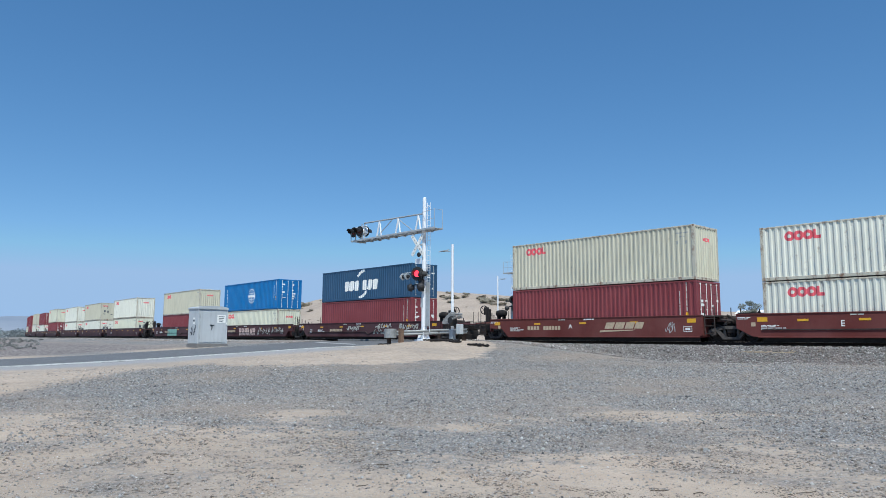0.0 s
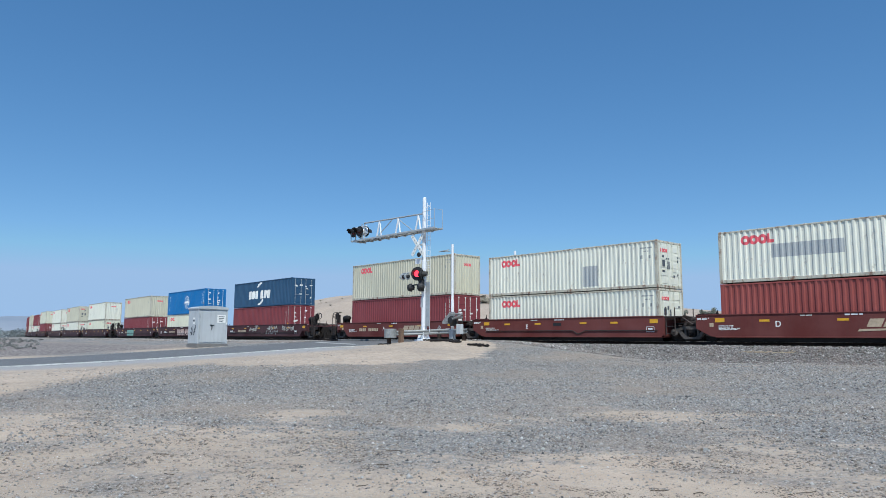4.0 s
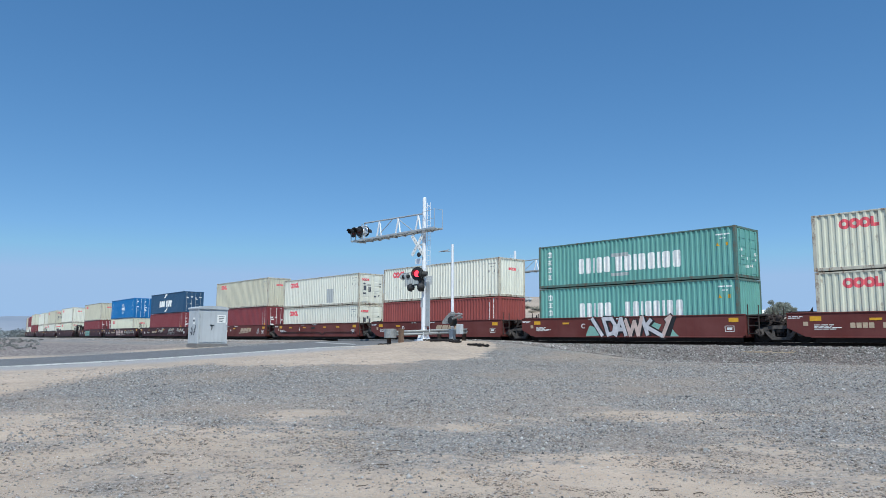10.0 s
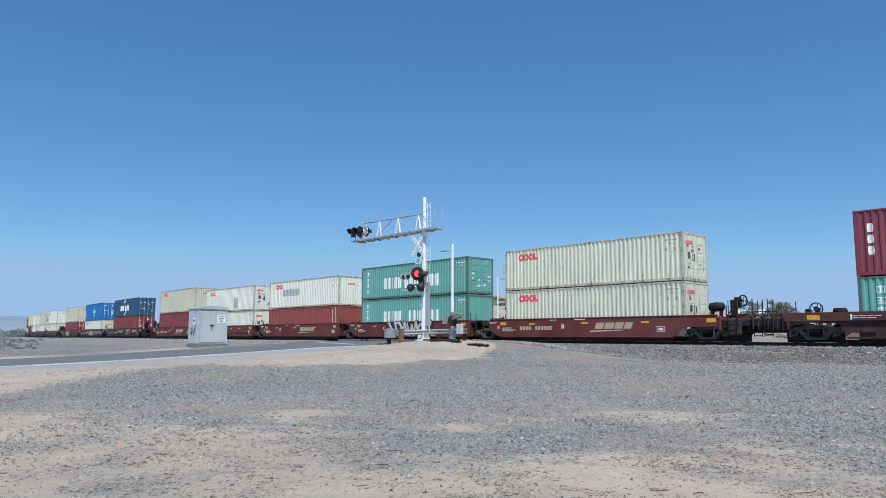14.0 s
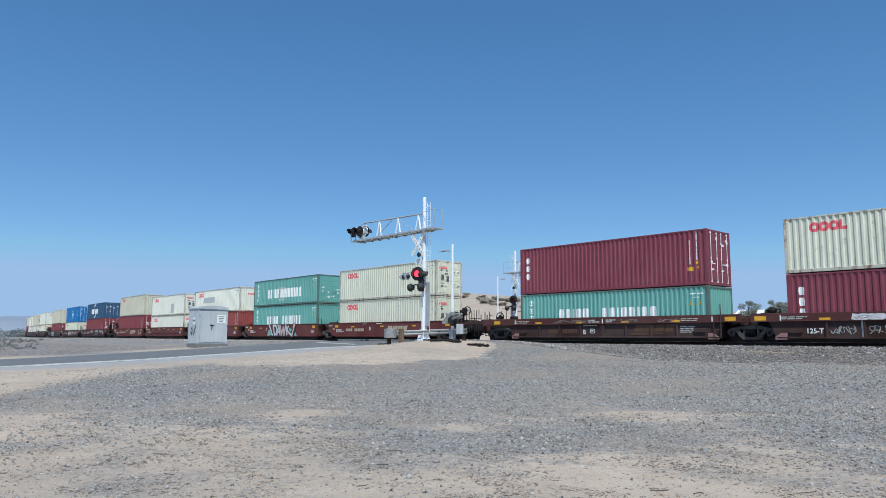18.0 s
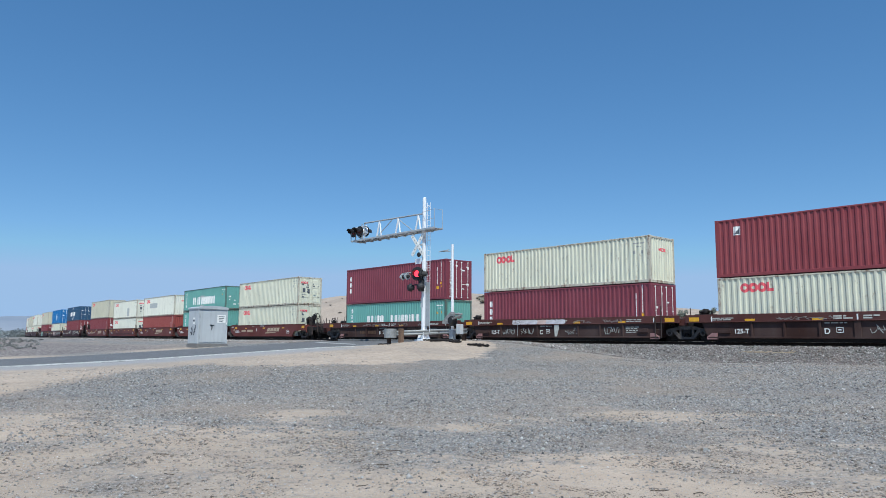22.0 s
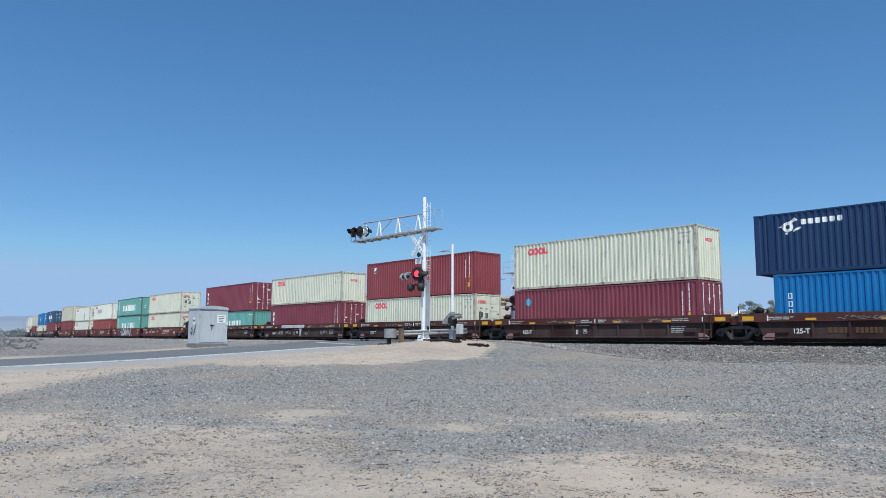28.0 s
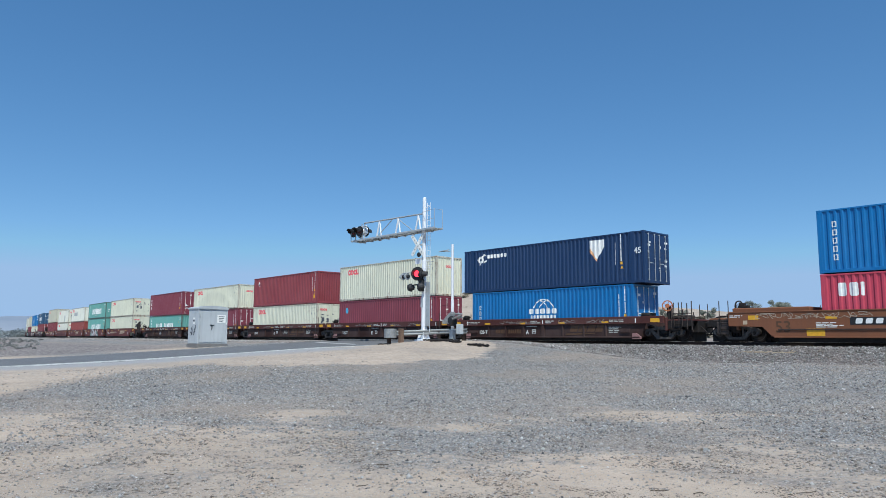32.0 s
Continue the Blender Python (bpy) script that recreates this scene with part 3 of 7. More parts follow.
for k_ in range(5):
    for a_, b_ in ((-1.5, -0.8), (-0.62, 0.62), (0.8, 1.5)):
        part("panel", Shape().cbox(-1.14, 1.14, a_, b_, -0.2, -0.006, 0.012), CONCRETE, crossing, m=rail_pose(-38.3 - k_ * 2.32))


# ---- shipping containers ----
CACHE = {}


def cached(key, make):
    if key not in CACHE:
        CACHE[key] = make()
    return CACHE[key]


def corrugated(length, z0, z1, pitch=0.278, depth=0.045):
    """A trapezoid-pressed steel wall in the xz plane, its outer faces at y = 0, facing -y."""
    sh = Shape()
    n = max(2, round(length / pitch))
    p = length / n
    pts = []
    for i in range(n):
        x = -length / 2 + i * p
        pts += [(x, 0.0), (x + p * 0.30, 0.0), (x + p * 0.47, depth), (x + p * 0.84, depth)]
    pts.append((length / 2, 0.0))
    for z in (z0, z1):
        sh.v += [(x, y, z) for x, y in pts]
    m = len(pts)
    for z in (z0, z1):
        sh.v += [(x, y + 0.004, z) for x, y in pts]
    for i in range(m - 1):
        sh.f += [(i, i + 1, m + i + 1, m + i), (2 * m + i, 3 * m + i, 3 * m + i + 1, 2 * m + i + 1)]
    return sh


def laid(shape, x0, length, pitch=0.278, depth=0.045):
    """A flat mark laid as paint onto a pressed wall: its front faces, cut at the folds."""
    n = max(2, round(length / pitch))
    p = length / n
    folds = []
    for i in range(n):
        x = -length / 2 + i * p
        folds += [(x, 0.0), (x + p * 0.30, 0.0), (x + p * 0.47, depth), (x + p * 0.84, depth)]
    folds.append((length / 2, 0.0))
    out = Shape()
    for f in shape.f:
        pts = [shape.v[i] for i in f]
        ys = [q[1] for q in pts]
        if max(ys) - min(ys) > 1e-6 or ys[0] > -0.001:
            continue
        lift = ys[0] + T - 0.003
        poly = [(q[0] + x0, q[2]) for q in pts]
        lo, hi = min(q[0] for q in poly), max(q[0] for q in poly)
        for (xa, ya), (xb, yb) in zip(folds, folds[1:]):
            if xb <= lo or xa >= hi:
                continue
            cut = poly
            for lim, sign in ((xa, 1), (xb, -1)):
                new_poly = []
                for (px, pz), (qx, qz) in zip(cut, cut[1:] + cut[:1]):
                    pin, qin = (px - lim) * sign >= 0, (qx - lim) * sign >= 0
                    if pin:
                        new_poly.append((px, pz))
                    if pin != qin:
                        k = (lim - px) / (qx - px)
                        new_poly.append((lim, pz + (qz - pz) * k))
                cut = new_poly
                if not cut:
                    break
            if len(cut) > 2:
                out.add([(x, ya + (yb - ya) * (x - xa) / (xb - xa) + lift, z) for x, z in cut], [tuple(range(len(cut)))])
    weld, spot = {}, []
    for v in out.v:
        spot.append(weld.setdefault(tuple(round(c, 4) for c in v), len(weld)))
    out.v, out.f = list(weld), [q for q in (tuple(dict.fromkeys(spot[i] for i in f)) for f in out.f) if len(q) > 2]
    return out


T = 0.006


def door_leaf(w, h):
    sh = Shape()
    sh.cbox(0.0, 0.045, 0.01, w - 0.005, 0.0, h, 0.006)
    for i in range(5):
        z = 0.08 + i * (h - 0.1) / 5
        sh.cbox(0.04, 0.058, 0.12, w - 0.12, z, z + (h - 0.1) / 5 - 0.11, 0.012)
    return sh


def container(m, length, height, paint, doors, marks=(), label="", bars=GALV, frame_paint=None):
    """A steel box with posts, rails, castings, pressed walls, doors and marks; x along it, the base's middle at the origin."""
    L, H, W = length, height, 2.438
    fp = frame_paint or paint
    box = thing("shipping_container", label, "container", "stacked freight containers", m=m)
    key = (round(L, 2), round(H, 2))
    post = cached(("post", H), lambda: Shape().cbox(-0.08, 0.08, -0.075, 0.075, 0.11, H - 0.11, 0.012).mesh("corner_post"))
    cast = cached("cast", lambda: Shape().cbox(-0.089, 0.089, -0.081, 0.081, 0, 0.118, 0.012).mesh("corner_casting"))
    for sx in (-1, 1):
        for sy in (-1, 1):
            part("corner_post", post, fp, box, m=pose(sx * (L / 2 - 0.082), sy * (W / 2 - 0.078), 0))
            for z in (0, H - 0.118):
                part("corner_casting", cast, fp, box, m=pose(sx * (L / 2 - 0.089), sy * (W / 2 - 0.081), z))
    brail = cached(("brail", L), lambda: Shape().cbox(-L / 2 + 0.17, L / 2 - 0.17, -0.03, 0.03, 0.02, 0.165, 0.008).mesh("bottom_rail"))
    trail = cached(("trail", L), lambda: Shape().cbox(-L / 2 + 0.17, L / 2 - 0.17, -0.03, 0.03, -0.085, -0.012, 0.008).mesh("top_rail"))
    wall = cached(("wall", L, H), lambda: corrugated(L - 0.31, 0.16, H - 0.08).mesh("side_panel"))
    for sy, rz in ((-1, 0), (1, 180)):
        part("bottom_rail", brail, fp, box, m=pose(0, sy * (W / 2 - 0.035), 0))
        part("top_rail", trail, fp, box, m=pose(0, sy * (W / 2 - 0.035), H))
        part("side_panel", wall, paint, box, m=pose(0, sy * (W / 2 - 0.010), 0, 0, 0, rz))
    part("roof", cached(("roof", L), lambda: Shape().cbox(-L / 2 + 0.12, L / 2 - 0.12, -W / 2 + 0.05, W / 2 - 0.05, -0.055, -0.025, 0.01).mesh("roof")), paint, box, m=pose(0, 0, H))
    part("floor", cached(("floor", L), lambda: Shape().box(-L / 2 + 0.1, L / 2 - 0.1, -W / 2 + 0.06, W / 2 - 0.06, 0.1, 0.16).mesh("floor")), fp, box)
    sill = cached("sill", lambda: Shape().cbox(-0.05, 0.05, -W / 2 + 0.15, W / 2 - 0.15, 0.012, 0.15, 0.01).mesh("end_sill"))
    head = cached("head", lambda: Shape().cbox(-0.05, 0.05, -W / 2 + 0.15, W / 2 - 0.15, -0.12, -0.012, 0.01).mesh("end_header"))
    endw = cached(("endw", H), lambda: corrugated(W - 0.3, 0.14, H - 0.1, 0.25).mesh("end_panel"))
    for sx in (-1, 1):
        part("end_sill", sill, fp, box, m=pose(sx * (L / 2 - 0.06), 0, 0))
        part("end_header", head, fp, box, m=pose(sx * (L / 2 - 0.06), 0, H))
    front = -1 if doors else 1
    part("end_panel", endw, paint, box, m=pose(front * (L / 2 - 0.02), 0, 0, 0, 0, 90 * front))
    leaf = cached(("leaf", H), lambda: door_leaf(W / 2 - 0.15, H - 0.29).mesh("door"))
    rod = cached(("rod", H), lambda: Shape().rod((0, 0, -0.02), (0, 0, H - 0.27), 0.017, 8)
                 .box(-0.03, 0.015, -0.04, 0.04, 0.0, 0.06).box(-0.03, 0.015, -0.04, 0.04, H - 0.35, H - 0.29)
                 .box(-0.03, 0.012, -0.035, 0.035, H * 0.42, H * 0.42 + 0.05).box(-0.03, 0.012, -0.035, 0.035, H * 0.2, H * 0.2 + 0.05).mesh("locking_bar"))
    grip = cached("grip", lambda: Shape().cbox(0.015, 0.035, 0.0, 0.34, -0.02, 0.02, 0.006).mesh("handle"))
    back = -front
    for sy in (-1, 1):
        d = part("door", leaf, paint, box, m=pose(back * (L / 2 - 0.065), sy * 0.0, 0.15, 0, 0, 0 if back > 0 else 180) @ (pose(0, 0, 0) if sy > 0 else pose(0, -(W / 2 - 0.15), 0)))
        for y in (0.22, 0.82):
            r = part("locking_bar", rod, bars, d, m=pose(0.085, y, 0))
        part("handle", grip, bars, d, m=pose(0.085, 0.24, H * 0.33))
    if L > 13:
        for x in (-6.1, 6.1):
            for sy in (-1, 1):
                part("middle_post", cached(("mpost", H), lambda: Shape().cbox(-0.13, 0.13, -0.03, 0.03, 0.0, H, 0.01).mesh("middle_post")), fp, box, m=pose(x, sy * (W / 2 - 0.018), 0))
    for nm, shape, mat_, x, z in marks:
        for sh in shape if isinstance(shape, list) else [shape]:
            ob = part(nm, laid(sh, x, L - 0.31), mat_, box, m=pose(0, -W / 2 + 0.010, z))
            if nm in ("serial_mark", "upright_mark"):
                ob["kind"] = "stuff"
    return box


# Marks: thin plates whose faces point to -y; x from their left end, z from their lower edge.

def blocks(widths, h, gap=0.06, slant=0.0, notch=True):
    """A row of plain blocks in the place of a word, one shape each."""
    out, x = [], 0.0
    for i, w in enumerate(widths):
        k, c = slant * h, min(w, h) * (0.14 if notch else 0.02)
        u = w * (0.86 if notch else 1.0)
        lean = lambda px, pz: (x + px + k * pz / h, pz)
        out.append(Shape().slab([lean(c, 0), lean(u - c, 0), lean(u, c), lean(u, h - c), lean(u - c, h), lean(c, h), lean(0, h - c), lean(0, c)], -T, 0))
        x += w + gap
    return out


def bar_rows(rows, h=0.06, gap=0.05, seed=1):
    """Small writing as plain bars."""
    r, sh = random.Random(seed), Shape()
    for k, w in enumerate(rows):
        x = 0.0
        while x < w - 0.05:
            u = min(r.uniform(0.12, 0.4), w - x)
            sh.box(x, x + u, -T, 0, -k * (h + gap), -k * (h + gap) + h)
            x += u + 0.05
    return sh


def column(n, w=0.3, h=0.34, gap=0.1, solid=False):
    """Upright writing as hollow squares, one shape each."""
    out = []
    for k in range(n):
        z = -k * (h + gap)
        a = w * 0.24
        if solid:
            out.append(Shape().slab([(a * 0.5, z), (w - a * 0.5, z), (w, z + h * 0.5), (w - a * 0.5, z + h), (a * 0.5, z + h), (0, z + h * 0.5)], -T, 0))
            continue
        out.append(Shape().box(0, w, -T, 0, z, z + a).box(0, w, -T, 0, z + h - a, z + h).box(0, a, -T, 0, z + a, z + h - a).box(w - a, w, -T, 0, z + a, z + h - a))
    return out


def flower_mark(s=1.0):
    """Three ringed discs and a foot, the red sign of one shipping line."""
    sh = Shape()
    for i in range(3):
        sh.ring((0.2 + i * 0.36) * s, 0.2 * s, 0.075 * s, 0.2 * s, -T, 0, 14)
    return sh.box(1.1 * s, 1.22 * s, -T, 0, 0.02 * s, 0.4 * s).box(1.22 * s, 1.4 * s, -T, 0, 0.02 * s, 0.15 * s)


def swoosh_mark():
    sh = Shape()
    sh.ring(2.0, -0.1, 1.46, 1.70, -T, 0, 16, 1.68, 2.38)
    return sh.ring(0.95, 0.88, 1.46, 1.70, -T, 0, 16, 4.80, 5.52)


def globe_mark(r=0.62):
    """A ringed globe: an outer ring, bent meridians and two belts."""
    sh = Shape().ring(0, 0, r * 0.90, r, -T, 0, 28)
    sh.box(-r * 0.05, r * 0.05, -T, 0, -r * 0.9, r * 0.9)
    for k in (-1, 1):
        sh.ring(k * r * 0.95, 0, r * 1.04, r * 1.14, -T - 0.001, 0, 14, math.pi - 0.72 if k > 0 else -0.72, math.pi + 0.72 if k > 0 else 0.72)
        sh.box(-r * 0.84, r * 0.84, -T - 0.002, 0, k * r * 0.42 - r * 0.05, k * r * 0.42 + r * 0.05)
    return sh.box(-r * 1.0, r * 1.0, -T - 0.003, 0, -r * 0.16, r * 0.16)


def arch_mark():
    """Three thin arcs that meet at the top, over the name."""
    sh = Shape()
    sh.ring(1.4, -0.12, 0.80, 0.87, -T, 0, 18, 0.42, 2.72)
    sh.ring(1.95, -0.30, 0.98, 1.04, -T, 0, 12, 1.75, 2.62)
    return sh.ring(0.85, -0.30, 0.98, 1.04, -T, 0, 12, 0.52, 1.39)


def small_writing(H, mat_=WHITEP, x=5.05, seed=2, sign=YELLOW):
    return (("serial_mark", bar_rows((0.72,), 0.07, seed=seed), mat_, x, H - 0.42), ("serial_mark", bar_rows((0.3,), 0.06, seed=seed + 1), mat_, x + 0.2, H - 0.6),
            ("warning_label", Shape().slab([(0, 0), (0.2, 0), (0.1, 0.18)] if sign is YELLOW else [(0, 0), (0.16, 0), (0.16, 0.18), (0, 0.18)], -T, 0), sign, x, H - 0.95), ("warning_label", Shape().box(0, 0.14, -T, 0, 0, 0.17), sign, x + 0.5, H - 0.95))


def upright_writing(H, mat_=WHITEP, x=5.15):
    sh = Shape()
    r = random.Random(4)
    for c in (0.0, 0.36):
        z = H * 0.38 if c == 0 else H * 0.45
        while z < H - (0.55 if c == 0 else 0.2):
            u = r.uniform(0.10, 0.34)
            sh.box(c, c + 0.05, -T, 0, z, z + u)
            z += u + r.uniform(0.02, 0.06)
    return (("upright_mark", sh, mat_, x, 0), ("warning_label", Shape().slab([(0, 0), (0.16, 0), (0.08, 0.15)], -T, 0), YELLOW, x + 0.34, H * 0.30), ("warning_label", Shape().box(0, 0.12, -T, 0, 0, 0.14), YELLOW, x + 0.33, H * 0.38))


def leaping_mark():
    """A plain curled body with a wing and a leg."""
    sh = Shape().ring(0.42, 0.28, 0.10, 0.24, -T, 0, 14).slab([(0.0, 0.30), (0.22, 0.24), (0.26, 0.42)], -T, 0).slab([(0.50, 0.40), (0.85, 0.55), (0.98, 0.42), (0.80, 0.62), (0.72, 0.70), (0.52, 0.52)], -T - 0.002, 0)
    return sh.slab([(0.62, 0.12), (0.95, 0.26), (1.02, 0.18), (0.92, 0.14), (0.66, 0.02)], -T - 0.004, 0).slab([(0.30, 0.02), (0.42, 0.06), (0.40, -0.06), (0.28, -0.04)], -T - 0.002, 0)


LOW, HIGH = 2.50, 2.79


def cream(h):
    return (("line_sign", flower_mark(1.12), REDMARK, -5.0, h - 0.74),) + small_writing(h, SERIALGREY, sign=SERIALGREY)


def maroon_marks(h):
    return (("name_block", column(3, 0.26, 0.36, 0.12, True), WHITEP, -5.6, h - 0.95), ("yellow_label", Shape().box(0, 0.34, -T, 0, 0, 0.2), YELLOW, 5.0, h * 0.26)) + upright_writing(h)


def brush_signs():
    """Four upright signs, each a plain square of crossing bars."""
    out = []
    for k in range(4):
        z = -k * 0.44
        sh = Shape().box(0, 0.34, -T, 0, z + 0.25, z + 0.30).box(0.02, 0.32, -T, 0, z + 0.02, z + 0.07).box(0.14, 0.20, -T, 0, z + 0.07, z + 0.25)
        if k % 2 == 0:
            sh.box(0, 0.05, -T, 0, z + 0.07, z + 0.25).box(0.29, 0.34, -T, 0, z + 0.07, z + 0.25).box(0.14, 0.20, -T, 0, z + 0.30, z + 0.36)
        else:
            sh.box(0.04, 0.30, -T, 0, z + 0.13, z + 0.17)
        out.append(sh)
    return out


def green_marks(h, x2=-0.19, k=1.0):
    return (("name_block", blocks((0.40, 0.40, 0.17, 0.42, 0.44), 0.86, 0.075), WHITEP, -3.14, h - 1.80), ("name_block", blocks([w * k for w in (0.40, 0.42, 0.17, 0.40, 0.40, 0.17, 0.42, 0.46)], 0.86, 0.088 * k), WHITEP, x2, h - 1.80),
            ("upright_sign", brush_signs(), WHITEP, -5.42, h - 0.72)) + small_writing(h)


def green_patched_marks(h):
    return green_marks(h, -0.68, 1.14) + (("painted_patch", Shape().box(0, 0.2, -T, 0, 1.0, 1.2).box(0.2, 1.1, -T, 0, 1.0, 1.2).box(0.2, 1.1, -T, 0, -0.05, 0.12).box(0, 0.2, -T, 0, -0.05, 0.12), PATCHGREY, -1.0, h - 2.0),)


LOOKS = {
    "cream": (CREAM, cream, "weathered cream steel container with a red shipping sign"),
    "pale": (PALE, cream, "pale grey steel container with a red shipping sign"),
    "beige": (BEIGE, cream, "dull beige steel container with a red sign"),
    "patched": (PALE, lambda h: cream(h) + (("grey_patch", Shape().box(0, 3.1, -T, 0, 0, 0.62), PATCHGREY, -3.6, h - 1.42),), "pale grey steel container with a grey painted-out patch"),
    "stained": (PALE, lambda h: cream(h) + (("grey_patch", Shape().box(0, 0.98, -T, 0, 0, 1.15), PATCHGREY, 1.33, 0.25),), "pale grey steel container with a grey repaired panel"),
    "red": (REDBOX, lambda h: upright_writing(h, OFFWHITE), "brick red steel container with white upright marks"),
    "orange": (ORANGERED, lambda h: upright_writing(h)[:1], "faded red steel container with small white marks"),
    "maroon": (MAROON, maroon_marks, "maroon steel container with a white name in blocks"),
    "maroon_plain": (BRICKMAROON, lambda h: (("square_sign", Shape().box(0, 0.35, -T, 0, 0, 0.42), WHITEP, -5.2, h - 0.8), ("square_sign", Shape().slab([(0.06, 0.05), (0.3, 0.05), (0.3, 0.35)], -T - 0.004, -T), DARKGREY, -5.2, h - 0.8),
                                        ("yellow_label", Shape().box(0, 0.22, -T, 0, 0, 0.3), YELLOW, 5.35, 0.45)) + upright_writing(h), "maroon steel container with a small square sign"),
    "maroon_dot": (MAROON, lambda h: (("round_sign", Shape().ring(0, 0, 0.01, 0.23, -T, 0, 16), SKYMARK, -5.0, h - 0.75),) + upright_writing(h), "maroon steel container with a round blue sign"),
    "green": (GREEN, green_marks, "sea green steel container with large white block letters"),
    "green_patched": (GREEN, green_patched_marks, "sea green steel container with white block letters and a grey patch"),
    "blue": (AZURE, lambda h: (("globe_sign", globe_mark(0.72), WHITEP, 0.4, h - 1.4), ("upright_sign", column(5, 0.2, 0.26, 0.1), WHITEP, -5.5, h - 0.8)) + upright_writing(h), "bright blue steel container with a white globe sign"),
    "slate": (SLATE, lambda h: (("name_block", blocks((0.6, 0.75, 0.65), 0.8, 0.04, 0.12), WHITEP, -2.7, h - 1.72), ("name_block", blocks((0.65, 0.65, 0.75), 0.8, 0.04, 0.12), WHITEP, -0.2, h - 1.72), ("swoosh", swoosh_mark(), WHITEP, -1.7, h - 1.6)),
              "dark blue steel container with a white name and swooshes"),
    "azure": (AZURE, lambda h: (("arch_sign", arch_mark(), WHITEP, -1.52, h - 1.33), ("name_block", blocks((0.40,) * 5, 0.31, 0.035), WHITEP, -1.22, h - 1.46), ("name_block", blocks((0.20,) * 8, 0.24, 0.05), WHITEP, -1.12, h - 1.78), ("upright_sign", column(5, 0.2, 0.26, 0.1), WHITEP, -5.5, h - 1.1)) + upright_writing(h), "bright blue steel container with a white arched sign"),
    "crimson": (CRIMSON, lambda h: (("name_block", blocks((0.38, 0.40, 0.15), 0.58, 0.05), WHITEP, -5.4, h - 0.98),), "crimson steel container with white block letters"),
    "navy": (NAVY, lambda h: (("leaping_sign", leaping_mark(), WHITEP, -5.75, h - 0.95), ("name_block", blocks((0.25,) * 6, 0.24, 0.05), WHITEP, -4.75, h - 0.62),
                              ("shield_sign", Shape().slab([(0, 0.65), (0.5, 0), (1.0, 0.65), (1.0, 1.1), (0, 1.1)], -T, 0), WHITEP, 3.3, h - 1.35), ("shield_sign", Shape().slab([(0, 0.5), (0.5, -0.12), (0.5, 0.0), (0.1, 0.62)], -T - 0.004, -T), PEACH, 3.3, h - 1.35),
                              ) + upright_writing(h, WHITEP, 5.0), "dark navy extra-long steel container with a white leaping sign"),
}


def load(look_name, s, z, h, doors, length=12.192):
    paint, marks, label = LOOKS[look_name]
    bars = {"navy": GALV, "maroon": WHITEP, "slate": GALV, "azure": WHITEP, "blue": WHITEP, "maroon_dot": WHITEP, "maroon_plain": WHITEP, "red": WHITEP}.get(look_name, paint)
    fp = RUSTFRAME if look_name in ("cream", "pale", "beige", "patched", "stained") else {"green": DARKFRAME, "green_patched": DARKFRAME}.get(look_name)
    box = container(rail_pose(s, z), length, h, paint, doors, marks(h), label, bars, fp)
    dark = look_name in ("cream", "pale", "beige", "patched", "stained")
    if dark:
        for sh in end_sign():
            if doors:
                part("end_sign", sh, REDMARK, box, "red shipping sign", pose(length / 2 - 0.003, -0.95, h - 0.62, 0, 0, 90))
            else:
                part("end_sign", laid(sh, -0.35, 2.138, 0.25), REDMARK, box, "red shipping sign", pose(length / 2 - 0.02, 0, h - 0.8, 0, 0, 90))
    if doors:
        r = random.Random(int(s * 10 + z * 100))
        m0 = pose(length / 2 - 0.004, 0, 0, 0, 0, 90)
        if look_name == "navy":
            letter("45", 0.46, WHITEP, box, 6.2, -1.2125, h - 1.2)
        for i in range(9):
            w, hh = r.uniform(0.12, 0.3), r.uniform(0.06, 0.14)
            x = r.choice((-0.85, -0.35, 0.2, 0.7)) + r.uniform(-0.06, 0.1)
            part("door_label", Shape().box(0, w, -T, 0, 0, hh), DARKGREY if dark else WHITEP, box, "", m0 @ pose(x, 0, r.uniform(0.5, h - 0.45)))
        if dark:
            for x, z0 in ((-0.75, h * 0.45), (-0.3, h * 0.43)):
                part("vent_plate", Shape().box(0, 0.26, -T, 0, 0, 0.34), DARKGREY, box, "dark vent plate", m0 @ pose(x, 0, z0))
    return box


def end_sign():
    return [Shape().ring(0.1 + i * 0.18, 0.1, 0.035, 0.1, -T, 0, 12) for i in range(3)] + [Shape().box(0.58, 0.7, -T, 0, 0.01, 0.19)]


# ---- wagons ----
def parts(name, shapes, material, parent, label, m):
    for sh in shapes:
        part(name, sh, material, parent, label, m)


WHEEL_R = 0.42
ROLLING = []                                # wheelsets that turn


def wheelset_mesh():
    sh = Shape()
    for s in (-1, 1):
        sh.lathe((0, s * 0.655, 0), (0, s, 0), ((0.0, 0.45), (0.03, 0.452), (0.04, 0.422), (0.135, 0.415), (0.137, 0.36), (0.10, 0.33), (0.09, 0.15), (0.13, 0.12), (0.15, 0.09)), 24)
        sh.lathe((0, s * 0.85, 0), (0, s, 0), ((0.0, 0.11), (0.29, 0.11), (0.30, 0.085), (0.32, 0.08)), 12)
        for k in range(3):
            a = k * 2.094
            sh.box(math.cos(a) * 0.05 - 0.015, math.cos(a) * 0.05 + 0.015, s * 1.172 - 0.01, s * 1.172 + 0.01, math.sin(a) * 0.05 - 0.015, math.sin(a) * 0.05 + 0.015)
    sh.rod((0, -0.9, 0), (0, 0.9, 0), 0.085, 12)
    return sh.mesh("wheelset", None)


WHEELSET = wheelset_mesh()


